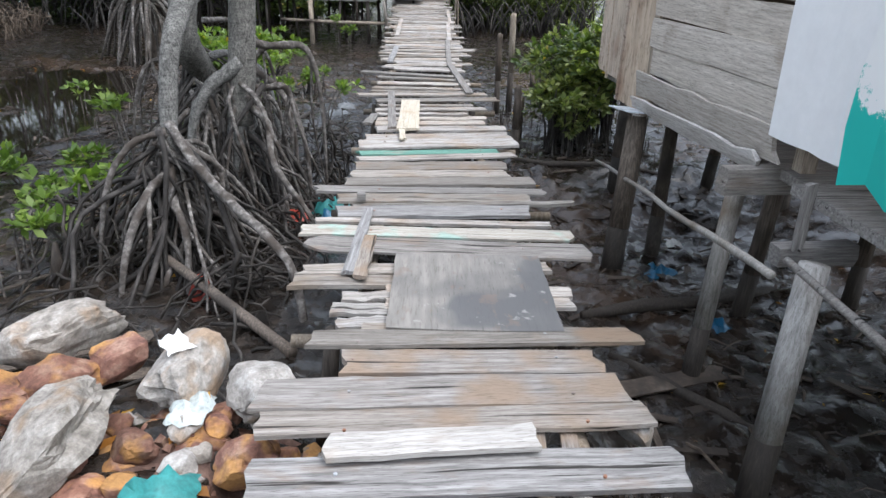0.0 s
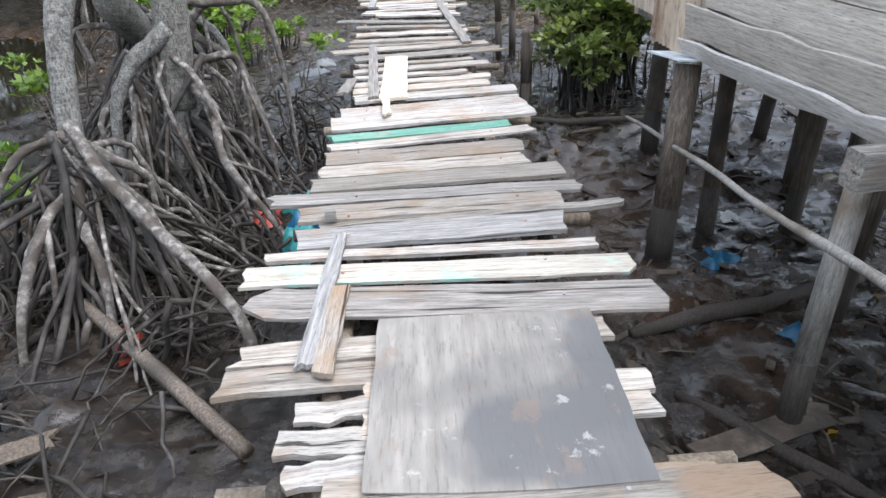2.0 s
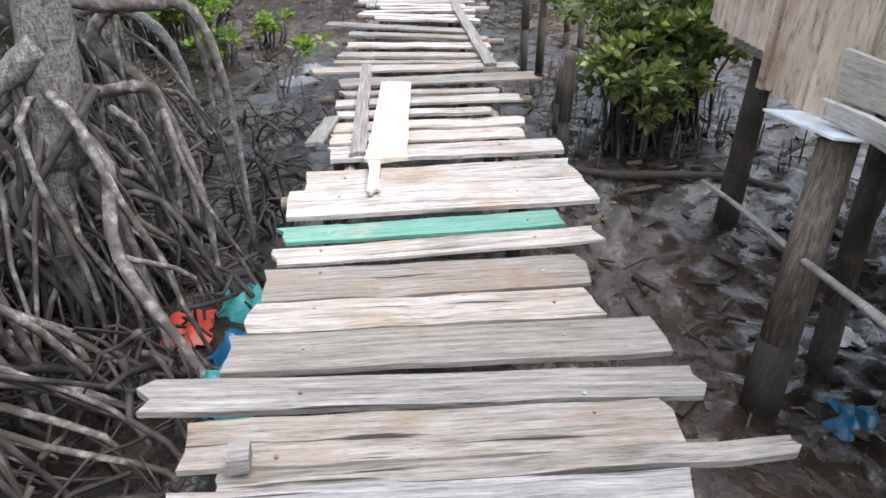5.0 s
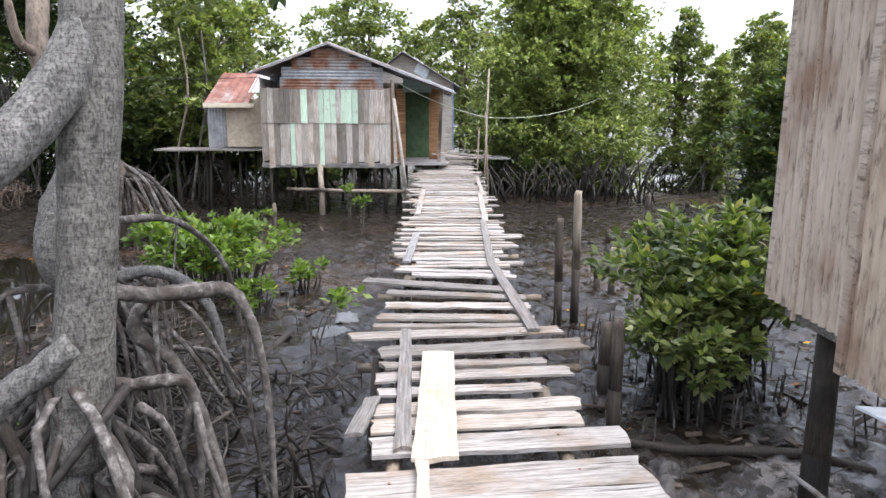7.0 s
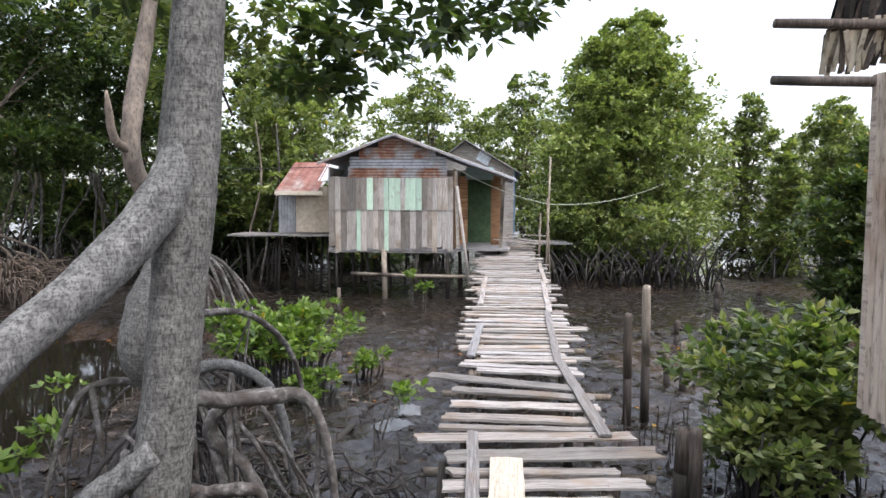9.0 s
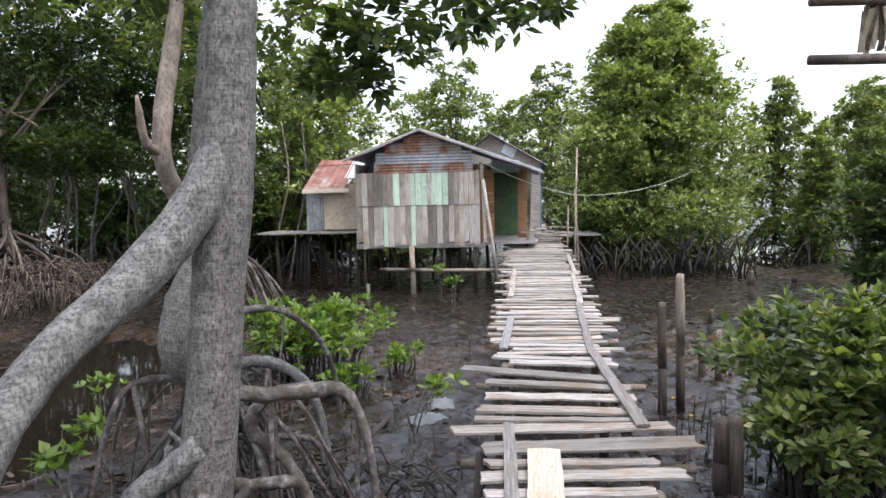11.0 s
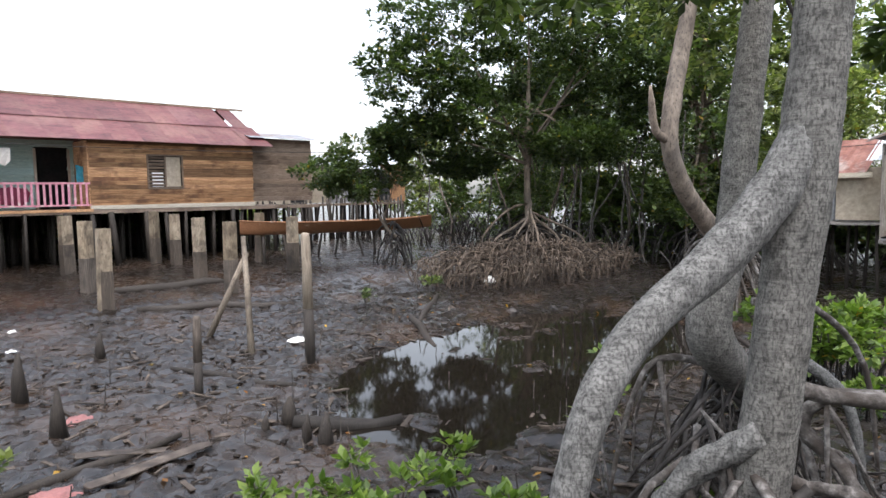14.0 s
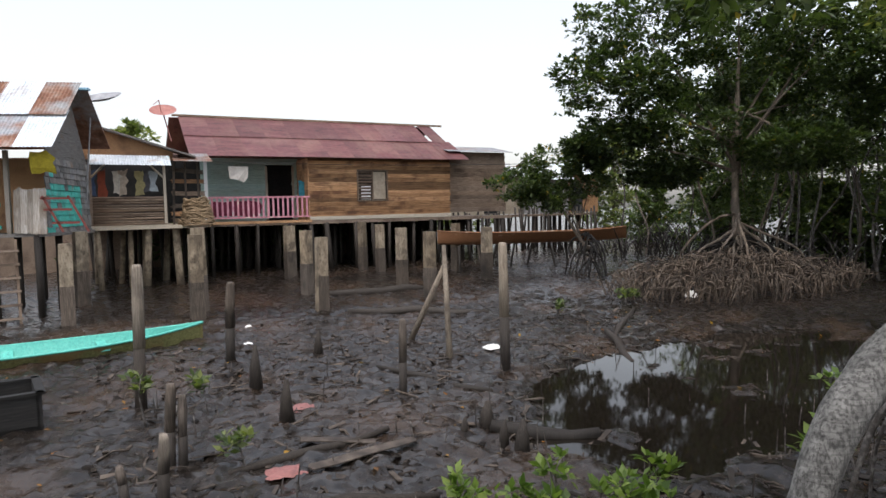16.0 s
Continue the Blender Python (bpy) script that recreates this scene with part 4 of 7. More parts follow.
for px, py in ((-2.4, 26.1), (-1.2, 26.1), (0.4, 26.1), (0.4, 28.0), (-2.4, 29.0), (0.4, 29.6)):
    part("stilt", Buf().tube([(px, py, -1.0), (px, py, 0.7)], 0.06, 8, 0.05), wet_wood, back_house, smooth=True)
part("floor_deck", Buf().box(3.3, 4.0, 0.06, (-1.0, 28, 0.68)), dark_wood, back_house)
# loose boards piled where the walk meets the houses
for k in range(16):
    solo("loose_board", plank(rng.uniform(0.6, 1.3), rng.uniform(0.08, 0.14), 0.03, 0.01, 5, 0.003), deck_wood, "loose pale board lying on the landing", "board", "loose boards on the landing",
         at=pose(rng.uniform(-0.1, 1.0), rng.uniform(21.2, 25.0), 0.52 + k * 0.016, rng.normal(0, 3), rng.normal(0, 3), rng.uniform(0, 180)))
solo("landing", plank(2.2, 3.6, 0.06, 0.03, 7, 0.02), dark_wood, "plank landing between the houses on stilts", "landing", at=pose(0.35, 25.2, 0.48, 0, 0, 90))
for px, h, lean in ((1.05, 3.0, 0.1), (1.2, 1.9, -0.12), (0.85, 1.5, 0.06)):
    solo("thin_pole", Buf().tube([(px, 20.9, -0.9), (px + lean, 20.9, h)], [0.035, 0.022], 7, 0.05), post_wood, "thin grey upright pole beside the boardwalk", "pole", "poles by the landing", smooth=True)


# ---- houses across the mud ----
def stilts(parent, xs, ys, top, r0, r1, material=wet_wood):
    for px in xs:
        for py in ys:
            qx, qy, r = px + rng.normal(0, 0.12), py + rng.normal(0, 0.15), rng.uniform(r0, r1)
            part("stilt", Buf().tube([(qx + rng.normal(0, 0.08), qy + rng.normal(0, 0.08), mud_z(qx, qy) - 0.2), (qx, qy, top)], [r * 1.1, r], 8, 0.05), material, parent, smooth=True)


def siding(parent, x, y0, y1, z0, z1, step, material, holes=()):
    z = z0
    while z < z1 - 0.03:
        h = min(step * rng.uniform(0.85, 1.15), z1 - z)
        runs = [(y0, y1)]
        for hy0, hy1, hz0, hz1 in holes:
            if hz0 - h * 0.5 < z + h / 2 < hz1 + h * 0.5:
                runs = [r for a, b in runs for r in ((a, min(b, hy0)), (max(a, hy1), b)) if r[1] - r[0] > 0.05]
        for a, b in runs:
            part("wall_board", plank(b - a, h + 0.02, 0.024, 0.02, 5, 0.004), material, parent, at=pose(x + rng.normal(0, 0.005), (a + b) / 2, z + h / 2, 90 + 10, rng.normal(0, 0.12), 90))
        z += h


house = thing("long_stilt_house", "long brown plank house on stilts with a maroon metal roof", "house")
siding(house, -23.5, 9.2, 14.8, 1.47, 3.68, 0.15, brown_wood, [(11.0, 12.15, 2.12, 3.22)])
siding(house, -23.75, 14.8, 17.5, 1.62, 4.0, 0.17, old_wood)
siding(house, -25.0, 5.7, 9.2, 1.47, 3.7, 0.2, blue_board, [(8.05, 9.0, 1.3, 3.35)])
part("side_wall", Buf().box(1.5, 0.05, 2.2, (-24.25, 9.2, 2.55)), brown_wood, house)
part("side_wall", Buf().box(3.0, 0.05, 2.3, (-26.5, 5.72, 2.6)), brown_wood, house)
part("floor_deck", Buf().box(7.0, 12.0, 0.08, (-27.2, 11.6, 1.40)), old_wood, house)
part("back_wall", Buf().box(0.06, 12.0, 2.3, (-30.7, 11.6, 2.55)), old_wood, house)
# added screen down to the mud, blocks bright horizon under the floor
part("rear_boarding", Buf().box(0.06, 12.2, 2.1, (-30.75, 11.6, 0.35)), old_wood, house)
# added pale plank paints the sunlit band below the eave's shade
part("sill_board", plank(5.6, 0.13, 0.03, 0.01, 7, 0.004), pale_wood, house, "pale strip painted as sunlight on the wall's foot", at=pose(-23.44, 12.0, 1.52, 90, 0, 90))
for k in range(9):
    part("louvre", Buf().box(0.03, 0.50, 0.075, (-23.5, 11.29, 2.22 + k * 0.115), (0, 35, 0)), old_wood, house)
# wall painted near-black for the shade behind window and door
part("inner_wall", Buf().box(0.05, 8.8, 2.2, (-26.6, 10.2, 2.55)), interior_shade, house)
part("window_frame", Buf().box(0.05, 0.05, 1.1, (-23.46, 11.0, 2.67)).box(0.05, 0.05, 1.1, (-23.46, 12.15, 2.67)).box(0.05, 1.2, 0.05, (-23.46, 11.57, 3.22)).box(0.05, 1.2, 0.05, (-23.46, 11.57, 2.12)).box(0.05, 0.05, 1.1, (-23.46, 11.57, 2.67)), old_wood, house)
part("window_pane", Buf().box(0.02, 0.5, 1.0, (-23.52, 11.85, 2.67)), beige_panel, house, "pale window shutter")
part("window_pane", Buf().box(0.02, 0.36, 0.5, (-23.52, 11.33, 2.42)), white_sheet, house)
part("door_frame", Buf().box(0.06, 0.07, 1.95, (-24.97, 8.05, 2.45)).box(0.06, 0.07, 1.95, (-24.97, 9.02, 2.45)), beige_panel, house)
part("porch_post", Buf().box(0.1, 0.1, 2.25, (-23.45, 5.76, 2.58)), white_sheet, house)
part("porch_floor", Buf().box(1.6, 3.6, 0.08, (-24.2, 7.45, 1.43)), brown_wood, house)
part("floor_beam", Buf().box(0.12, 12.0, 0.12, (-23.5, 11.6, 1.38)), old_wood, house)
rail = part("railing", Buf().box(0.05, 3.4, 0.06, (-23.45, 7.5, 2.28)).box(0.05, 3.4, 0.05, (-23.45, 7.5, 1.6)), pink_paint, house, "pink painted porch railing")
for k in range(20):
    part("baluster", Buf().box(0.035, 0.06, 0.66, (-23.45, 5.92 + k * 0.167, 1.94)), pink_paint, rail)
for k in range(11):
    y0 = 5.25 + k * 0.918
    for (xa, za), (xb, zb) in (((-22.95, 3.62), (-24.6, 4.46)), ((-24.45, 4.40), (-26.0, 5.24))):
        L = math.hypot(xb - xa, zb - za)
        shift = 0.35 if xa < -24 and k == 10 else 0
        part("roof_sheet", ribbed(0.95 - shift, L, 0.24, 0.006), red_roof, house, at=pose((xa + xb) / 2, y0 + 0.47, (za + zb) / 2 + 0.012 * (xa < -24) + rng.normal(0, 0.004), 0, math.degrees(math.atan2(zb - za, xa - xb)), 0) @ pose(0, 0, 0, 0, 0, 90))
part("roof_back", Buf().box(3.0, 10.3, 0.03, (-27.4, 10.1, 4.5), (0, -28, 0)), red_roof, house)
part("ridge_pole", Buf().box(0.09, 10.7, 0.07, (-26.0, 10.4, 5.28)), old_wood, house)
part("annex_roof", ribbed(3.0, 1.6, 0.076, 0.02), grey_tin, house, at=pose(-24.2, 16.2, 4.15, 12, 0, 90))
stilts(house, (-23.5,), np.arange(5.9, 17.6, 0.8), 1.36, 0.05, 0.09)
stilts(house, (-24.6, -25.8), np.arange(5.9, 17.6, 0.9), 1.36, 0.05, 0.08)
stilts(house, (-27.4, -29.0, -30.4), np.arange(5.9, 17.6, 0.6), 1.36, 0.06, 0.1)
solo("hanging_towel", Buf().add([(-23.3, 6.45, 3.3), (-23.3, 7.1, 3.3), (-23.27, 7.08, 2.93), (-23.33, 6.95, 2.78), (-23.27, 6.75, 2.86), (-23.32, 6.5, 2.9)], [(0, 1, 2, 3, 4, 5)]), cloth_mat, "white towel hung on the porch line", "towel")
solo("patterned_cloth", plank(1.6, 0.5, 0.05, 0.03, 9, 0.03), plain("maroon cloth", (0.16, 0.03, 0.06), 0.9), "maroon cloth hung behind the pink railing", "cloth", at=pose(-23.9, 6.8, 1.9, 80, 0, 90))
solo("blue_towel", plank(0.55, 0.25, 0.04, 0.02, 5, 0.02), plain("blue towel", (0.05, 0.25, 0.32), 0.9), "blue towel hanging by the doorway", "towel", at=pose(-24.0, 9.1, 2.6, 0, 90, 0))

turq = thing("patched_stilt_house", "stilt house with patched iron roof and turquoise shingles", "house", at=pose(-18.0, 1.62, 0, 0, 0, -16))
for k in range(12):
    for j in range(13):
        z = 1.45 + k * 0.145
        m_ = turq_board if (1 <= j <= 9 and 1 <= k <= 7 and rng.uniform() < 0.93) or (j < 3 and rng.uniform() < 0.15) else slate_board
        part("shingle", Buf().box(0.235, 0.02, 0.16, (0, 0, 0)), m_, turq, at=pose(-0.12 - j * 0.225 + rng.normal(0, 0.015), 0.0 + rng.normal(0, 0.004), z, 8, rng.normal(0, 2.5), 0))
part("gable", Buf().add([(0, -0.03, 3.1), (-3.0, -0.03, 3.1), (-1.9, -0.03, 4.75), (0, -0.06, 3.1), (-3.0, -0.06, 3.1), (-1.9, -0.06, 4.75)], [(0, 2, 1), (3, 4, 5), (0, 3, 5, 2), (1, 2, 5, 4)]), dark_wood, turq)
part("front_wall", Buf().box(0.05, 5.5, 1.8, (-1.4, -2.8, 2.3)), brown_wood, turq)
part("back_wall", Buf().box(0.05, 5.5, 1.8, (-3.0, -2.8, 2.3)), brown_wood, turq)
part("porch_floor", Buf().box(3.2, 5.6, 0.08, (-1.5, -2.75, 1.36)), dark_wood, turq)
part("porch_post", Buf().box(0.09, 0.09, 1.9, (0.05, -0.75, 2.3)), wall_wood, turq)
gate = part("gate", Buf().box(0.04, 1.6, 0.08, (0.08, -1.7, 2.05)).box(0.04, 1.6, 0.08, (0.08, -1.7, 1.55)), turq_board, turq, "turquoise slatted porch gate")
for k in range(8):
    part("slat", Buf().box(0.03, 0.13, 0.62, (0.1, -2.4 + k * 0.2, 1.78)), turq_board, gate)
for k in range(5):
    part("leaning_board", plank(1.0, 0.14, 0.02, 0.02, 3, 0.004), wall_wood, turq, at=pose(0.12, -0.55 + k * 0.13, 1.9, 0, 86, 0))
L = math.hypot(2.2, 1.75)
for k in range(8):
    for j in range(2):
        part("roof_sheet", ribbed(0.82, L / 2 + 0.1, 0.076, 0.02), [zinc_tin, rust_tin][(k + j) % 2], turq, at=pose(-0.12 + 0.42 - 0.95 * j - 0.1, 0.05 - k * 0.78, 3.3 + 0.42 + 0.82 * j + 0.004 * (k % 2), 0, 38.5, 0) @ pose(0, 0, 0, 0, 0, 90))
part("ridge_cap", Buf().box(0.2, 6.4, 0.05, (-1.75, -2.7, 4.92)), plain("pale blue metal", (0.25, 0.45, 0.58), 0.5), turq)
part("roof_back", Buf().box(2.2, 6.2, 0.03, (-2.75, -2.7, 4.3), (0, -38, 0)), rust_tin, turq)
for px in (0.05, -1.2, -2.6):
    for py in (-0.2, -1.1, -2.2, -3.4):
        part("stilt", Buf().tube([(px + rng.normal(0, 0.05), py, -0.8), (px, py, 1.35)], 0.08, 8, 0.05), wet_wood, turq, smooth=True)
ladder = thing("ladder", "wooden ladder leaning from the mud to the porch", "ladder", at=pose(-17.3, 0.75, 0.35, 0, -8, 10))
for sy in (-0.32, 0.32):
    part("rail", Buf().box(0.06, 0.05, 1.9, (0, sy, 0)), old_wood, ladder)
for k in range(6):
    part("rung", Buf().box(0.05, 0.74, 0.05, (0.03, 0, -0.75 + k * 0.29)), old_wood, ladder)
solo("yellow_cloth", plank(0.45, 0.4, 0.08, 0.03, 5, 0.04), plain("yellow cloth", (0.42, 0.34, 0.03), 0.9), "yellow cloth hanging under the eaves", "cloth", at=pose(-17.75, 1.62, 2.95, 0, 90, 10))
solo("broken_chair_frame", Buf().box(0.04, 0.05, 0.9, (0, 0, 0.4), (25, 0, 0)).box(0.04, 0.05, 0.9, (0, 0.5, 0.4), (25, 0, 0)).box(0.04, 0.55, 0.05, (0, 0.25, 0.2)).box(0.04, 0.55, 0.05, (0, 0.1, 0.5)).box(0.04, 0.55, 0.05, (0, 0.05, 0.75)), plain("dull red wood", (0.2, 0.06, 0.05), 0.7),
     "broken red-brown chair frame leaning on the shingle wall", "chair frame", at=pose(-17.8, 1.75, 1.42))

porch = thing("porch_house", "stilt house with bamboo porch wall and hanging clothes", "house")
for k in range(11):
    part("bamboo_pole", Buf().tube([(-22.0, 2.4, 1.5 + k * 0.077), (-22.0 + rng.normal(0, 0.01), 4.45, 1.5 + k * 0.077 + rng.normal(0, 0.01))], 0.037, 7, 0.03), old_wood, porch, smooth=True)
# porch back painted near-black in place of its shade
part("back_wall", Buf().box(0.05, 3.2, 2.0, (-23.6, 3.8, 2.5)), interior_shade, porch)
part("porch_floor", Buf().box(2.2, 3.4, 0.1, (-22.7, 3.9, 1.4)), pale_wood, porch)
part("awning", ribbed(2.15, 0.7, 0.076, 0.02), zinc_tin, porch, at=pose(-21.85, 3.5, 3.36, 28, 0, 90))
part("upper_wall", Buf().add([(-22.3, 2.2, 3.4), (-22.3, 4.7, 3.4), (-22.3, 4.7, 3.65), (-22.3, 2.3, 4.45), (-22.4, 2.2, 3.4), (-22.4, 4.7, 3.4), (-22.4, 4.7, 3.65), (-22.4, 2.3, 4.45)],
                             [(0, 1, 2, 3), (7, 6, 5, 4), (0, 4, 5, 1), (1, 5, 6, 2), (2, 6, 7, 3), (3, 7, 4, 0)]), brown_wood, porch)
part("roof_edge", Buf().box(0.6, 3.4, 0.05, (-22.3, 3.7, 4.0), (-17.5, 0, 0)), dark_wood, porch)
part("porch_post", Buf().box(0.07, 0.07, 1.8, (-21.95, 4.4, 2.4)), pale_wood, porch)
part("porch_post", Buf().box(0.07, 0.07, 1.8, (-21.95, 2.45, 2.4)), old_wood, porch)
# near-black panel painted as the shade in the gap between the houses
part("side_shed", Buf().box(0.05, 0.95, 1.9, (-23.3, 5.1, 2.5)), interior_shade, porch)
part("floor_deck", Buf().box(6.0, 3.6, 0.08, (-26.0, 4.0, 1.38)), old_wood, porch)
# same added screen, keeps the space below these two houses dark
part("rear_boarding", Buf().box(0.06, 11.4, 2.1, (-29.0, -0.2, 0.35)), old_wood, porch)
for k, zz in enumerate((1.55, 1.78, 2.02, 2.4, 2.78, 3.1)):
    part("shed_board", plank(0.95, 0.13, 0.02, 0.03, 5, 0.005), (old_wood, brown_wood, damp_wood)[k % 3], porch, at=pose(-22.62, 5.1, zz, 90, rng.normal(0, 3), 90))
for yy in (4.7, 5.05, 5.42):
    part("shed_post", Buf().box(0.06, 0.06, 2.0, (-22.56, yy, 2.4), (rng.normal(0, 3), 0, 0)), damp_wood, porch)
for y0, y1 in ((4.38, 3.95), (2.47, 2.9)):
    part("brace", Buf().tube([(-21.93, y0, 2.85), (-21.93, y1, 3.3)], 0.03, 6, 0.04), pale_wood, porch, smooth=True)
part("shed_roof", ribbed(1.1, 1.2, 0.076, 0.02), rust_tin, porch, at=pose(-22.3, 5.2, 3.5, 16, 0, 90))
stilts(porch, (-22.0, -23.2), (2.6, 3.2, 3.8, 4.5, 5.2), 1.36, 0.07, 0.12, concrete)
stilts(porch, (-24.6, -26.2, -28.0), np.arange(2.4, 5.7, 0.55), 1.36, 0.06, 0.1)
for k, (yy, c, h) in enumerate(((2.75, (0.25, 0.06, 0.03), 0.75), (3.15, (0.5, 0.47, 0.42), 0.65), (3.3, (0.42, 0.35, 0.28), 0.7), (3.75, (0.3, 0.27, 0.14), 0.7), (4.1, (0.35, 0.4, 0.45), 0.6), (2.5, (0.04, 0.07, 0.14), 0.7), (3.95, (0.08, 0.08, 0.09), 0.6))):
    solo("hanging_shirt", plank(h, 0.22, 0.05, 0.03, 6, 0.025), plain("cloth " + "abcdefg"[k], c, 0.9), "shirt hanging on a line under the porch roof", "shirt", "clothes on the line", at=pose(-22.1, yy, 3.05 - h / 2, 0, 90, 0))
dish = thing("satellite_dish", "dull red mesh satellite dish on a pole", "dish")
db = Buf()
ring = [(0.0, 1)] + [(0.13 * k, 16) for k in range(1, 5)]
vv = [(0, 0, 0)] + [(r * math.cos(a), r * math.sin(a), r * r * 0.45) for r, n_ in ring[1:] for a in [2 * math.pi * j / 16 for j in range(16)]]
ff = [(0, 1 + j, 1 + (j + 1) % 16) for j in range(16)] + [(1 + k * 16 + j, 17 + k * 16 + j, 17 + k * 16 + (j + 1) % 16, 1 + k * 16 + (j + 1) % 16) for k in range(3) for j in range(16)]
part("bowl", db.add(vv, ff), dish_red, dish, at=pose(-22.5, 4.5, 4.85, 6, 32, 0) @ Matrix.Scale(0.75, 4))
part("pole", Buf().tube([(-22.6, 4.7, 4.0), (-22.55, 4.5, 4.85)], 0.02, 6), dish_red, dish)
part("feed_arm", Buf().tube([(-22.5, 4.45, 4.85), (-22.4, 4.38, 5.2)], 0.015, 6), dish_red, dish)
part("feed_arm", Buf().tube([(-22.1, 4.2, 5.0), (-22.4, 4.38, 5.2)], 0.012, 6), dish_red, dish)
dish2 = thing("grey_satellite_dish", "grey satellite dish behind the patched roof", "dish")
part("bowl", Buf().add(vv, ff), grey_tin, dish2, at=pose(-20.5, 2.85, 4.8, 12, 18, 0))
part("pole", Buf().tube([(-20.6, 2.3, 1.4), (-20.5, 2.6, 4.75)], 0.02, 6), grey_tin, dish2)


nb = Buf()
for _ in range(60):
    a0, z = rng.uniform(0, 2 * math.pi), rng.uniform(0, 0.75)
    w = 0.42 * (1 - 0.45 * z)
    loop = [(math.cos(a0 + u) * w * rng.uniform(0.8, 1.1), math.sin(a0 + u) * w * 1.2 * rng.uniform(0.8, 1.1), z + rng.normal(0, 0.05)) for u in np.linspace(0, 4.5, 9)]
    nb.tube(spline(loop, 2), 0.022, 5, 0.2)
net = solo("fishing_net", nb, plain("brown net", (0.27, 0.19, 0.11), 0.9), "heaped brown fishing net on the porch edge", "net", smooth=True, at=pose(-21.75, 5.25, 1.45))


# ---- boats ----
def boat(name, length, beam, height, label, inside, outside, at, sheer=0.25):
    """An open wooden canoe: hull with thickness, rim and thwarts."""
    t = thing(name, label, "boat", at=at)
    n = 17
    hull, inner = [], []
    for i in range(n):
        u = i / (n - 1) * 2 - 1
        w = beam / 2 * max(0.04, (1 - abs(u) ** 2.6))
        zt = height + sheer * abs(u) ** 3
        zb = 0.0 + 0.6 * sheer * abs(u) ** 4
        for k in range(7):
            a = math.pi * (k / 6 - 0.5)
            hull.append((u * length / 2, math.sin(a) * w * (0.75 + 0.25 * (1 - math.cos(a))), zt + (zb - zt) * math.cos(a) ** 0.8 if abs(math.cos(a)) > 1e-6 else zt))
            inner.append((u * length / 2 * 0.985, math.sin(a) * max(0.01, w - 0.03) * (0.75 + 0.25 * (1 - math.cos(a))), (zt + (zb + 0.03 - zt) * abs(math.cos(a)) ** 0.8) + 0.002))
    f = [(i * 7 + k, i * 7 + k + 1, i * 7 + k + 8, i * 7 + k + 7) for i in range(n - 1) for k in range(6)]
    part("hull", Buf().add(hull, f), outside, t, smooth=True)
    part("lining", Buf().add(inner, [tuple(reversed(q)) for q in f]), inside, t, smooth=True)
    for s in (0, 6):
        part("gunwale", Buf().tube([hull[i * 7 + s] for i in range(n)], 0.025, 6), inside, t, smooth=True)
    for u in (-0.45, 0.0, 0.45):
        part("thwart", Buf().box(0.16, beam * 0.8, 0.03, (u * length / 2, 0, height * 0.8)), inside, t)
    return t


boat("long_canoe", 8.0, 0.95, 0.40, "long worn brown wooden canoe raised on short poles", boat_brown, boat_brown, pose(-20.4, 16.75, 0.44, 0, 0.6, 87), sheer=0.12)
for k in range(9):
    yy = 13.4 + k * 0.75
    solo("canoe_prop", Buf().tube([(-20.3 + rng.normal(0, 0.25), yy, -0.7), (-20.3, yy, 0.47)], 0.04, 7, 0.06), wet_wood, "dark pole propping up the canoe", "pole", "canoe props", smooth=True)
boat("green_canoe", 6.2, 0.9, 0.42, "canoe painted turquoise inside with an olive green hull on the mud", boat_teal, boat_green, pose(-13.5, 1.25, -0.86, 4, 0, 97), sheer=0.14)
tub = thing("dark_skiff", "small blackened square-ended skiff on the mud", "boat", at=pose(-9.9, 0.85, -0.74, 0, 0, 98))
part("hull", Buf().box(2.2, 0.06, 0.42, (0, 0.42, 0.22)).box(2.2, 0.06, 0.42, (0, -0.42, 0.22)).box(0.06, 0.9, 0.42, (1.1, 0, 0.22)).box(0.06, 0.9, 0.42, (-1.1, 0, 0.22)).box(2.2, 0.9, 0.05, (0, 0, 0.04)), black_wood, tub)
part("gunwale", Buf().box(2.3, 0.1, 0.035, (0, 0.43, 0.44)).box(2.3, 0.1, 0.035, (0, -0.43, 0.44)).box(0.1, 0.96, 0.035, (1.12, 0, 0.44)), black_wood, tub)


# ---- posts standing in the mud ----
POSTS = [(-9.17, 8.13, 1.2, 0.075), (-11.79, 4.49, 0.62, 0.075), (-8.78, 6.25, 0.27, 0.055), (-9.93, 3.08, 1.11, 0.07), (-7.68, 3.24, 0.07, 0.05), (-7.65, 3.36, -0.05, 0.045),
         (-6.9, 3.12, -0.18, 0.05), (-7.08, 2.83, -0.46, 0.04), (1.16, 10.6, 0.53, 0.05), (1.38, 10.7, 0.84, 0.05), (5.0, 19.2, -0.11, 0.07), (6.6, 20.8, -0.45, 0.06),
         (2.2, 12.1, -0.09, 0.05), (2.05, 12.3, -0.3, 0.045), (5.45, 14.95, -0.1, 0.08), (3.6, 12.8, 0.0, 0.07), (1.2, 8.6, -0.1, 0.07), (1.05, 7.75, 0.2, 0.05), (-3.9, 18.0, -0.2, 0.05), (2.9, 15.0, -0.3, 0.05)]
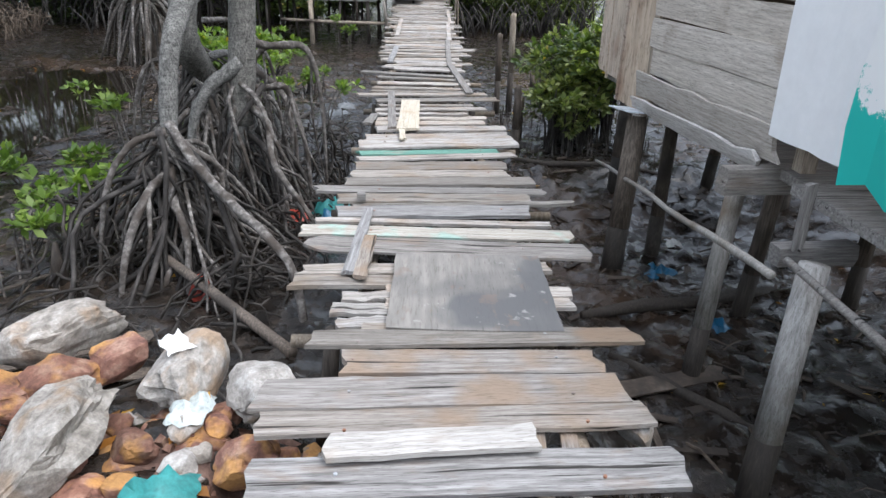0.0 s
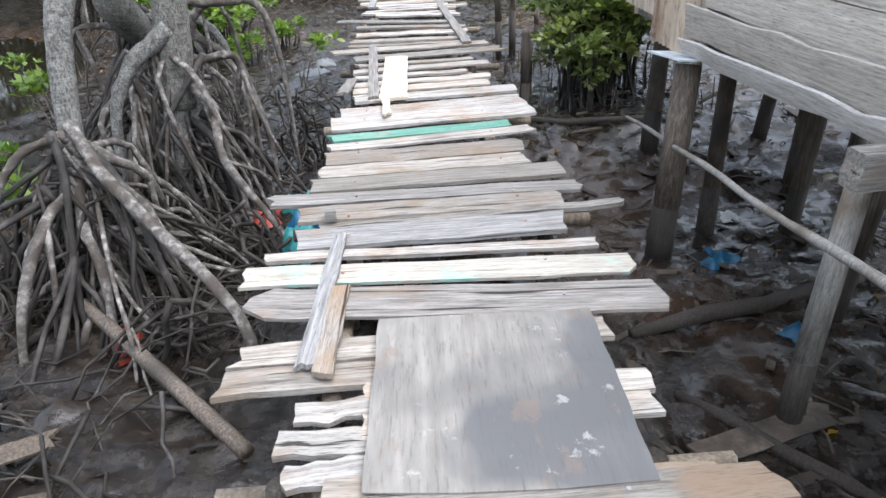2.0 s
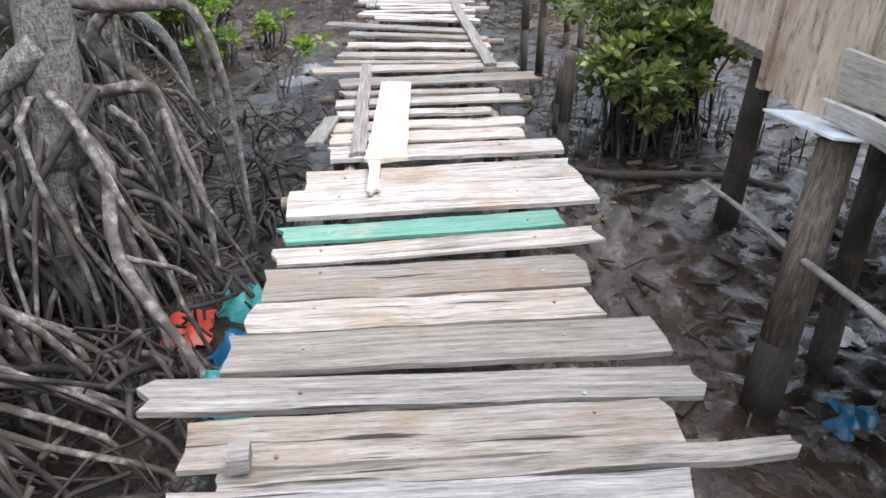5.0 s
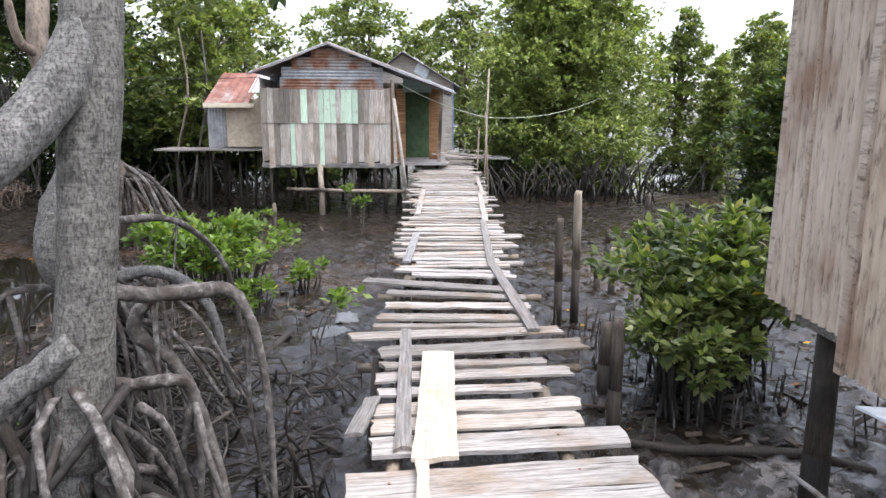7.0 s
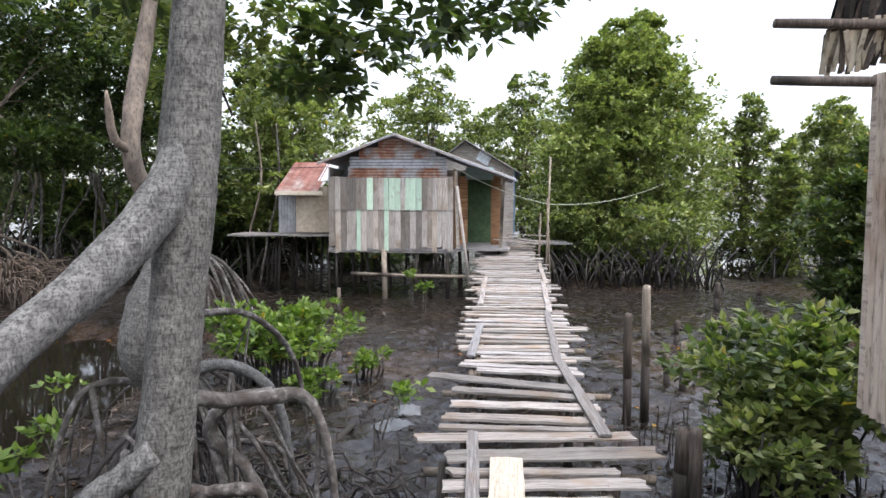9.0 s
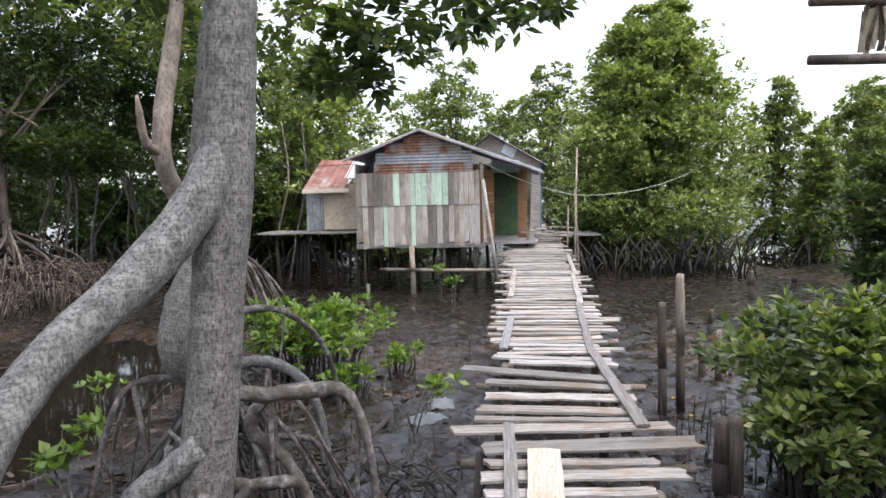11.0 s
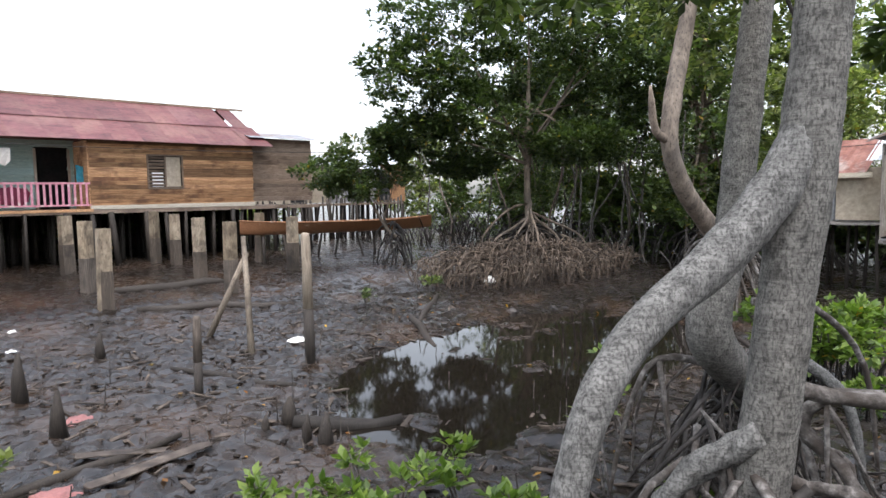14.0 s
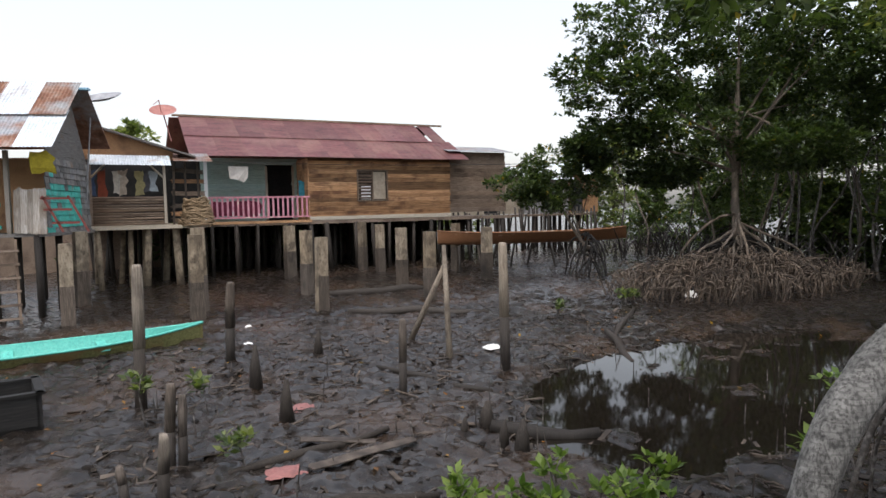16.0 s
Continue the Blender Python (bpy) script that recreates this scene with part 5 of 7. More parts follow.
for k_post, (x, y, top, r) in enumerate(POSTS):
    t = thing("mud_post", "weathered wooden post with a dark wet foot standing in mud", "post", "posts in the mud")
    z0 = mud_z(x, y)
    zm = z0 + (top - z0) * 0.42
    dx, dy = rng.normal(0, 0.03), rng.normal(0, 0.03)
    part("foot", Buf().tube([(x, y, z0 - 0.15), (x + dx * 0.4, y + dy * 0.4, zm)], [r * 1.05, r], 9, 0.07), wet_wood, t, smooth=True)
    part("shaft", Buf().tube([(x + dx * 0.4, y + dy * 0.4, zm), (x + dx * 0.8, y + dy * 0.8, zm + (top - zm) * 0.6), (x + dx, y + dy, top - 0.05), (x + dx + r * 0.1, y + dy, top)], [r, r * 0.96, r * 0.9, r * 0.72], 9, 0.14), damp_wood if k_post % 3 else post_wood, t, smooth=True)
PILES = [(-15.8, 10.1, 1.17, 0.13), (-15.6, 7.2, 1.15, 0.13), (-18.3, 7.6, 1.24, 0.13), (-22.1, 8.1, 1.31, 0.16), (-22.6, 10.8, 1.35, 0.12), (-21.7, 11.1, 1.27, 0.13), (-17.8, 10.2, 1.24, 0.13),
         (-18.3, 13.3, 1.15, 0.14), (-20.9, 13.6, 1.24, 0.13), (-16.0, 4.5, 1.3, 0.15), (-16.6, 2.0, 1.19, 0.14), (-19.3, 2.2, 1.38, 0.15), (-17.0, 4.7, 1.43, 0.13)]
for x, y, top, r in PILES:
    turn = (rng.normal(0, 1.0), rng.normal(0, 1.0), rng.uniform(0, 40))
    b = Buf().box(r * 1.9, r * 1.9, top + 0.9, (x, y, (top - 0.9) / 2), turn, 0.96)
    t = solo("square_post", b, concrete, "square stained brown post standing in the mud before the houses", "post", "posts before the houses")
    part("wet_collar", Buf().box(r * 2.0, r * 2.0, 0.9, (x, y, mud_z(x, y) + 0.38), turn, 0.98), damp_wood, t)
for p0, p1, r in (((-11.94, 7.77, -0.75), (-11.2, 8.2, 0.8), 0.06), ((-10.28, 7.75, -0.8), (-10.9, 8.0, 1.1), 0.055)):
    solo("leaning_stake", Buf().tube([p0, [(a + b) / 2 for a, b in zip(p0, p1)], p1], [r, r * 0.9, r * 0.7], 8, 0.08), post_wood, "leaning grey stake driven into the mud", "stake", "leaning stakes", smooth=True)
for x, y, h, r in ((-10.08, 4.56, 0.62, 0.09), (-8.48, 4.6, 0.48, 0.085), (-11.7, 5.94, 0.38, 0.08), (-7.08, 6.54, 0.28, 0.09), (-7.04, 6.22, 0.17, 0.05), (-6.35, 6.53, 0.34, 0.08), (-6.5, 6.4, 0.26, 0.05), (-2.9, 4.2, 0.35, 0.06)):
    z0 = mud_z(x, y)
    solo("rotten_stump", Buf().tube([(x, y, z0 - 0.1), (x, y, z0 + h * 0.5), (x + 0.01, y + 0.01, z0 + h)], [r * 1.15, r * 0.85, r * 0.25], 9, 0.15), wet_wood, "black rotten stump of a post in the mud", "stump", "rotten stumps", smooth=True)
for x, y, L, a, r in ((-14.2, 9.0, 3.2, 60, 0.09), (-6.6, 7.0, 1.2, 60, 0.1), (-9.3, 6.9, 2.3, 20, 0.05), (-17.5, 9.4, 3.0, 85, 0.12), (-9.8, 10.9, 2.4, 150, 0.07), (-11.2, 12.4, 3.0, 130, 0.06), (-7.3, 4.6, 1.8, 100, 0.05), (2.2, 4.6, 2.2, 15, 0.06), (-5.9, 4.5, 1.5, 70, 0.05),
                   (1.9, 7.5, 1.8, 170, 0.04), (1.6, 3.3, 1.2, 130, 0.045), (-2.0, 9.7, 1.2, 80, 0.04)):
    c, s_ = math.cos(radians(a)), math.sin(radians(a))
    pts = [(x + c * L * u, y + s_ * L * u, mud_z(x + c * L * u, y + s_ * L * u) + r * 0.4 + rng.normal(0, 0.015)) for u in (-0.5, -0.25, 0, 0.25, 0.5)]
    solo("driftwood_log", Buf().tube(pts, [r * 0.7, r, r, r * 0.95, r * 0.6], 8, 0.1), wet_wood, "dark waterlogged log half sunk in the mud", "log", "driftwood logs", smooth=True)
bank_log = limb([(-2.3, 4.44, -0.55), (-1.65, 3.79, -0.62), (-1.0, 3.14, -0.7)], [0.032, 0.04, 0.042], 8)
solo("fallen_pole", bank_log, damp_wood, "straight grey pole slanting from the bank among roots", "pole", smooth=True)


# ---- trees ----
mangrove = thing("mangrove_tree", "grey-barked mangrove with a leaning limb and arching prop roots", "tree")
part("trunk", limb([(-1.88, 5.86, 0.1), (-1.84, 5.9, 0.5), (-1.80, 5.94, 1.0), (-1.77, 5.97, 1.4), (-1.74, 5.99, 1.75), (-1.70, 6.0, 2.15), (-1.66, 6.0, 2.7), (-1.6, 6.05, 3.4), (-1.45, 6.2, 4.2)],
                   [0.125, 0.125, 0.118, 0.118, 0.13, 0.118, 0.108, 0.095, 0.07], 14, 6, 0.035), bark, mangrove, smooth=True)
part("limb", limb([(-1.72, 5.97, 2.0), (-1.80, 5.85, 1.72), (-1.93, 5.6, 1.45), (-2.07, 5.26, 1.2), (-2.12, 4.98, 0.92), (-2.15, 4.83, 0.5), (-2.14, 4.71, 0.1), (-2.13, 4.62, -0.25)],
                  [0.085, 0.105, 0.097, 0.082, 0.074, 0.07, 0.064, 0.055], 12, 6, 0.05), bark, mangrove, smooth=True)
part("trunk", limb([(-2.9, 8.65, -0.1), (-2.9, 8.2, 0.25), (-2.9, 7.72, 0.6), (-2.9, 7.75, 0.95), (-2.9, 8.05, 1.3), (-2.9, 8.2, 2.0), (-2.9, 8.45, 3.1), (-2.8, 8.6, 4.2)], [0.15, 0.16, 0.17, 0.16, 0.14, 0.13, 0.12, 0.09], 12, 6, 0.06), bark, mangrove, smooth=True)
ROOTS = [([(-1.82, 5.84, 0.66), (-1.96, 5.78, 0.56), (-2.11, 5.7, 0.42), (-2.25, 5.6, 0.08), (-2.32, 5.55, -0.85)], [0.07, 0.064, 0.055, 0.042, 0.03]),
         ([(-1.86, 6.05, 0.85), (-1.68, 6.25, 0.80), (-1.5, 6.4, 0.79), (-1.36, 6.42, 0.71), (-1.26, 6.4, 0.58), (-1.2, 6.4, 0.2), (-1.16, 6.4, -0.85)], [0.055, 0.05, 0.05, 0.045, 0.036, 0.026, 0.02]),
         ([(-1.5, 6.4, 0.77), (-1.72, 6.4, 0.67), (-1.8, 6.38, 0.53), (-1.66, 6.36, 0.42), (-1.52, 6.3, 0.2), (-1.46, 6.25, -0.2), (-1.44, 6.2, -0.85)], [0.045, 0.046, 0.048, 0.042, 0.036, 0.028, 0.022]),
         ([(-1.86, 5.95, 0.45), (-1.66, 6.0, 0.40), (-1.5, 6.05, 0.46), (-1.4, 6.1, 0.3), (-1.3, 6.0, -0.2), (-1.25, 5.9, -0.85)], [0.05, 0.042, 0.042, 0.035, 0.028, 0.02]),
         ([(-1.85, 5.9, 0.3), (-1.65, 5.68, 0.18), (-1.45, 5.4, -0.15), (-1.15, 5.1, -0.5), (-1.0, 5.0, -0.85)], [0.055, 0.05, 0.04, 0.032, 0.026]),
         ([(-2.14, 4.75, 0.35), (-1.93, 4.5, 0.14), (-1.6, 4.2, -0.12), (-1.15, 3.75, -0.38), (-0.98, 3.55, -0.85)], [0.05, 0.05, 0.048, 0.042, 0.035]),
         ([(-2.15, 4.7, 0.3), (-2.4, 4.6, 0.22), (-2.58, 4.42, -0.1), (-2.68, 4.3, -0.85)], [0.038, 0.034, 0.028, 0.022]),
         ([(-2.13, 4.66, 0.05), (-2.04, 4.4, -0.12), (-1.95, 4.15, -0.42), (-1.9, 4.0, -0.85)], [0.055, 0.046, 0.036, 0.03]),
         ([(-2.13, 4.66, 0.0), (-2.25, 4.35, -0.12), (-2.35, 4.05, -0.4), (-2.36, 3.9, -0.85)], [0.05, 0.044, 0.034, 0.026]),
         ([(-2.9, 8.1, 0.3), (-3.3, 7.75, 0.42), (-3.5, 7.5, 0.0), (-3.6, 7.4, -0.85)], [0.045, 0.036, 0.028, 0.022]),
         ([(-2.9, 8.2, 0.35), (-2.5, 8.3, 0.42), (-2.15, 8.4, 0.1), (-2.0, 8.45, -0.85)], [0.06, 0.05, 0.04, 0.025]),
         ([(-2.9, 8.5, 0.8), (-2.55, 8.9, 0.72), (-2.25, 9.3, 0.2), (-2.15, 9.4, -0.85)], [0.05, 0.04, 0.032, 0.022]),
         ([(-1.88, 5.86, 0.25), (-1.92, 5.78, -0.2), (-1.97, 5.72, -0.9)], [0.115, 0.07, 0.055]),
         ([(-1.86, 5.9, 0.25), (-1.74, 5.93, -0.2), (-1.68, 5.97, -0.9)], [0.10, 0.055, 0.045])]
for pts, rad in ROOTS:
    stout = rad[0] > 0.056
    if not stout:
        rad = [q * 0.74 for q in rad]
        pts = [pts[0]] + [(x + rng.normal(0, 0.035), y + rng.normal(0, 0.035), z + rng.normal(0, 0.03)) for x, y, z in pts[1:-1]] + [pts[-1]]
    part("prop_root", limb(pts, rad, 9, 4, 0.2), bark if stout else root_bark, mangrove, smooth=True)
    for x, y, z in pts[1:-2]:
        for _ in range(rng.integers(0, 3)):
            a, d, r = rng.uniform(0, 2 * math.pi), rng.uniform(0.1, 0.45), rng.uniform(0.006, 0.016)
            x1, y1 = min(x + math.cos(a) * d, -0.97), y + math.sin(a) * d
            part("root_leg", Buf().tube(spline([(x, y, z), ((x + x1) / 2 + rng.normal(0, 0.06), (y + y1) / 2 + rng.normal(0, 0.06), z * 0.55 - 0.3), (x1, y1, mud_z(x1, y1) - 0.08)], 3), lerped([r * 1.5, r * 0.8], 7), 6, 0.2), root_bark, mangrove, smooth=True)


def crooked(p, q, sag, n, jit):
    """Points of a crooked root from p to q, kinked and sagging."""
    return [tuple(a + (b - a) * k / n + (rng.normal(0, jit) if 0 < k < n else 0) + (sag * math.sin(math.pi * k / n) if ax == 2 else 0) for ax, (a, b) in enumerate(zip(p, q))) for k in range(n + 1)]


# stiff stilt roots that stand in cones under the trunks
for cx, cy, z_lo, z_hi, near, far, n in ((-2.14, 4.66, -0.5, 0.36, 0.3, 1.15, 58), (-1.86, 5.88, -0.4, 0.55, 0.25, 0.85, 44), (-2.9, 8.2, -0.3, 0.55, 0.4, 1.2, 38), (-2.6, 6.9, -0.4, 0.35, 0.3, 0.9, 24)):
    for k in range(n):
        a, d, z = rng.uniform(0, 2 * math.pi), rng.uniform(near, far), rng.uniform(z_lo, z_hi)
        x1, y1 = cx + math.cos(a) * d, cy + math.sin(a) * d
        if x1 > -0.98 and y1 < 7.5:
            x1 = -0.98 - rng.uniform(0, 0.25)
        z1 = mud_z(x1, y1) - 0.08
        r = rng.uniform(0.008, 0.024)
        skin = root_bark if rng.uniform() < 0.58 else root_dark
        knee = rng.uniform(0.35, 0.6)
        pts = [(cx + rng.normal(0, 0.07), cy + rng.normal(0, 0.07), z), (cx + (x1 - cx) * knee + rng.normal(0, 0.08), cy + (y1 - cy) * knee + rng.normal(0, 0.08), z - (z - z1) * knee * rng.uniform(0.25, 0.75)),
               (cx + (x1 - cx) * 0.85 + rng.normal(0, 0.05), cy + (y1 - cy) * 0.85 + rng.normal(0, 0.05), z1 + (z - z1) * rng.uniform(0.2, 0.36)), (x1, y1, z1)]
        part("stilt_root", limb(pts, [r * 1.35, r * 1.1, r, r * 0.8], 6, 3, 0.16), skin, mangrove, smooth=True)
        if rng.uniform() < 0.45:
            x2, y2 = x1 + rng.normal(0, 0.16), y1 + rng.normal(0, 0.16)
            x2 = min(x2, -0.97) if y2 < 7.5 else x2
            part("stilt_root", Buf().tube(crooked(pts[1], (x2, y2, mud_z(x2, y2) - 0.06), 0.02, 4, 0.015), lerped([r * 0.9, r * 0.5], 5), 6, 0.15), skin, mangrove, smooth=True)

tb = Buf()
for cx, cy, cz, rad, n in ((-1.85, 5.9, 0.15, 0.8, 30), (-2.15, 4.6, 0.2, 0.85, 40), (-2.9, 8.2, 0.35, 1.1, 40), (-1.15, 6.7, 0.0, 0.4, 20), (-2.2, 5.4, 0.0, 0.7, 50), (-2.6, 7.0, 0.1, 0.9, 60), (-1.55, 4.0, -0.3, 0.6, 34), (-1.35, 5.0, -0.3, 0.5, 26), (-2.9, 4.7, -0.1, 0.6, 40)):
    for _ in range(n):
        a, d = rng.uniform(0, 2 * math.pi), rad * rng.uniform(0.3, 1.0)
        x1, y1 = cx + math.cos(a) * d, cy + math.sin(a) * d
        if x1 > -0.95 and y1 < 7.5:
            continue
        r = rng.uniform(0.004, 0.013)
        x0, y0 = cx + rng.normal(0, 0.12), cy + rng.normal(0, 0.15)
        pts = crooked((x0, y0, cz - rng.uniform(0.0, 0.75)), (x1, y1, mud_z(x1, y1) - 0.06), rng.uniform(-0.02, 0.16), 5, 0.03)
        tb.tube(pts, lerped([r * 1.6, r], 6), 5, 0.18)
for _ in range(380):
    x, y = rng.uniform(-3.0, -0.95), rng.uniform(3.0, 9.0)
    a, L = rng.uniform(0, 2 * math.pi), rng.uniform(0.25, 0.95)
    z, r = mud_z(x, y), rng.uniform(0.004, 0.015)
    x1, y1 = min(-0.95, x + math.cos(a) * L), y + math.sin(a) * L
    tb.tube(crooked((x, y, z + rng.uniform(-0.03, 0.3)), (x1, y1, mud_z(x1, y1) - 0.03), rng.uniform(0, 0.12), 4, 0.025), lerped([r, r * 0.7], 5), 5, 0.15)
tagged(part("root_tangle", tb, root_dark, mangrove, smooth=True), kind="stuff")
part("bough", limb([(-1.6, 6.05, 3.3), (-1.0, 6.8, 3.7), (-0.3, 7.6, 3.9), (0.3, 8.3, 3.7)], [0.06, 0.045, 0.03, 0.015], 7), bark, mangrove, smooth=True)
part("bough", limb([(-1.65, 6.0, 3.0), (-2.4, 6.4, 3.5), (-3.2, 7.2, 3.8), (-4.0, 8.2, 3.9)], [0.05, 0.04, 0.03, 0.015], 7), bark, mangrove, smooth=True)
part("bough", limb([(-2.5, 6.6, 4.0), (-2.3, 6.9, 3.2), (-2.15, 7.1, 2.7), (-2.05, 7.3, 2.3)], [0.02, 0.016, 0.012, 0.008], 6), wet_wood, mangrove, smooth=True)
tips = crown_tips([(-1.25, 8.0, 3.05, 0.75, 0.8, 0.5), (-0.55, 8.3, 3.25, 0.7, 0.8, 0.38), (-1.0, 7.4, 3.6, 1.0, 0.9, 0.4), (0.0, 8.6, 3.5, 0.55, 0.7, 0.3), (-2.4, 7.2, 3.5, 1.0, 1.0, 0.45), (-3.2, 7.0, 3.4, 1.1, 1.1, 0.4), (-1.75, 8.4, 2.85, 0.5, 0.5, 0.4),
                   (-4.4, 7.2, 3.6, 1.2, 1.3, 0.45), (-2.6, 5.6, 3.9, 1.5, 1.2, 0.4), (-5.4, 8.0, 3.9, 1.2, 1.4, 0.5)], 15, 6, 0.27, 0.15)
# unseen upper clumps, added to block sky light over mud and roots
upper_shade = crown_tips([(-1.6, 6.4, 5.2, 1.7, 1.7, 0.7), (-3.4, 5.4, 5.0, 1.6, 1.6, 0.6), (-2.6, 4.2, 4.9, 1.4, 1.2, 0.6), (-3.6, 7.6, 5.4, 1.8, 1.6, 0.7)], 16, 8, 0.3, 0.2)
leaves("crown", np.vstack([tips, upper_shade]), leaf_dark, 0.145, 7, mangrove)
for c, tgt in (((-0.9, 7.6, 3.75), (0.6, 8.6, 3.45)), ((-0.9, 7.6, 3.75), (-0.9, 8.6, 3.2))):
    part("twig", limb([c, tuple((a + b) / 2 + 0.05 for a, b in zip(c, tgt)), tgt], [0.02, 0.012, 0.006], 5), bark, mangrove, smooth=True)


def tree(label, x, y, h, blobs, trunk_r, leaf, size, subs, per_sub, per=6, bend=(0, 0), roots=0, group="", base=None, bark_mat=far_bark, sub_r=0.32):
    """A tree with a tapered trunk, limbs into each clump, prop roots and a crown of small leaves."""
    t = thing("tree", label, "tree", group)
    z0 = mud_z(x, y)
    low = z0 - 0.2 if not roots else z0 + 0.9
    top = (x + bend[0], y + bend[1], z0 + h * 0.8)
    part("trunk", limb([(x, y, low), (x + bend[0] * 0.2 + rng.normal(0, 0.1), y + bend[1] * 0.2, z0 + h * 0.3), (x + bend[0] * 0.6, y + bend[1] * 0.6 + rng.normal(0, 0.1), z0 + h * 0.55), top], [trunk_r, trunk_r * 0.85, trunk_r * 0.6, trunk_r * 0.2], 9, 5, 0.05), bark_mat, t, smooth=True)
    for bx_, by_, bz_, rx, ry, rz in blobs:
        u = rng.uniform(0.3, 0.6)
        part("branch", limb([(x + bend[0] * u * 0.7, y + bend[1] * u * 0.7, z0 + h * u), ((x + bx_) / 2, (y + by_) / 2, (z0 + h * u + bz_) / 2 + 0.2), (bx_, by_, bz_)], [trunk_r * 0.4, trunk_r * 0.25, trunk_r * 0.08], 6, 4), bark_mat, t, smooth=True)
    if roots:
        b = Buf()
        for _ in range(roots):
            a, d = rng.uniform(0, 2 * math.pi), rng.uniform(0.5, 1.0) * (base or 1.2)
            x1, y1 = x + math.cos(a) * d, y + math.sin(a) * d
            zt = z0 + rng.uniform(0.4, 1.4)
            z1 = mud_z(x1, y1) - 0.1
            b.tube(spline([(x + rng.normal(0, 0.06), y + rng.normal(0, 0.06), zt), ((x + x1 * 1.2) / 2.2 + rng.normal(0, 0.1), (y + y1 * 1.2) / 2.2 + rng.normal(0, 0.1), zt * 0.7 + z1 * 0.3 + 0.1), (x1, y1, z1)], 4), lerped([0.045, 0.03, 0.022], 9), 5, 0.08)
        tagged(part("root_thicket", b, root_dark, t, smooth=True), kind="stuff")
    leaves("crown", crown_tips(blobs, subs, per_sub, sub_r), leaf, size, per, t)
    return t


def cone_blobs(x, y, z0, z1, r, n, around=4):
    """Clumps stacked in a ragged pointed crown."""
    out = []
    for k in range(n):
        u = (k + 0.5) / n
        rr = r * (1 - u ** 2.2 * 0.76) * min(1.0, 0.7 + 1.4 * u)
        m_ = 2 if u > 0.88 else around
        for j in range(m_):
            a = 2 * math.pi * (j + rng.uniform(-0.3, 0.3)) / m_ + k * 0.8
            d = rr * rng.uniform(0.3, 0.62)
            out.append((x + math.cos(a) * d, y + math.sin(a) * d, z0 + (z1 - z0) * u, rr * 0.55, rr * 0.55, max(0.3, (z1 - z0) / n * 0.7)))
    return out


# second trunk with a broken branch, further back
rear = thing("leaning_mangrove", "slender pale mangrove trunk with a snapped branch", "tree")
part("trunk", limb([(-6.4, 16.4, -0.8), (-6.4, 16.2, 0.2), (-6.4, 15.5, 0.95), (-6.4, 14.4, 1.7), (-6.4, 13.8, 2.5), (-6.4, 13.88, 3.3), (-6.4, 14.25, 4.4), (-6.3, 14.6, 6.0)], [0.24, 0.22, 0.19, 0.17, 0.15, 0.16, 0.15, 0.1], 11, 6, 0.05), far_bark, rear, smooth=True)
part("snapped_branch", limb([(-6.4, 13.8, 2.6), (-6.45, 13.4, 2.75), (-6.45, 13.25, 3.2), (-6.45, 13.2, 3.5)], [0.09, 0.07, 0.06, 0.02], 8, 4, 0.1), far_bark, rear, smooth=True)
b = Buf()
for _ in range(60):
    a, d = rng.uniform(0, 2 * math.pi), rng.uniform(0.5, 1.6)
    x1, y1 = -6.4 + math.cos(a) * d, 16.0 + math.sin(a) * d
    b.tube(spline([(-6.4, 16.1, rng.uniform(0.2, 0.9)), ((x1 - 6.4) / 2 + rng.normal(0, 0.1), (y1 + 16) / 2, rng.uniform(0.2, 0.5)), (x1, y1, mud_z(x1, y1) - 0.1)], 4), lerped([0.05, 0.025], 9), 5, 0.08)
tagged(part("root_thicket", b, root_bark, rear, smooth=True), kind="stuff")
leaves("crown", crown_tips([(-6.2, 15, 6.5, 1.8, 1.8, 1.0), (-7.2, 15.6, 5.6, 1.3, 1.3, 0.8), (-5.0, 15.4, 5.6, 1.4, 1.2, 0.8), (-6.0, 16.5, 4.6, 1.6, 1.4, 0.8)], 26, 10), leaf_mid, 0.2, 6, rear)

# wide mangrove before the far houses, on a mound of roots
# this crown takes the foliage copy with shade in its colour
tree("wide dark mangrove on a mound of tangled prop roots", -14.2, 19.6, 8.5, [(-14.2, 19.6, 8.2, 2.4, 2.4, 1.3), (-15.6, 17.2, 7.0, 2.0, 2.0, 1.2), (-15.6, 16.0, 5.2, 1.8, 1.6, 1.0), (-13.2, 21.5, 7.0, 2.2, 2.2, 1.4), (-14.5, 17.5, 4.0, 1.6, 1.7, 0.9),
     (-13.2, 22.5, 4.6, 2.0, 1.8, 1.0), (-15.5, 20.0, 5.6, 2.0, 2.0, 1.1), (-12.6, 20.0, 3.2, 1.5, 1.4, 0.6), (-16.0, 18.5, 2.8, 1.2, 1.2, 0.5), (-16.4, 16.4, 3.6, 1.3, 1.2, 0.7), (-11.6, 22.6, 9.2, 2.4, 2.4, 1.5), (-12.4, 21.2, 6.0, 2.0, 2.0, 1.2)],
     0.13, leaf_backlit, 0.17, 66, 18, 6, roots=60, base=2.2, sub_r=0.23)
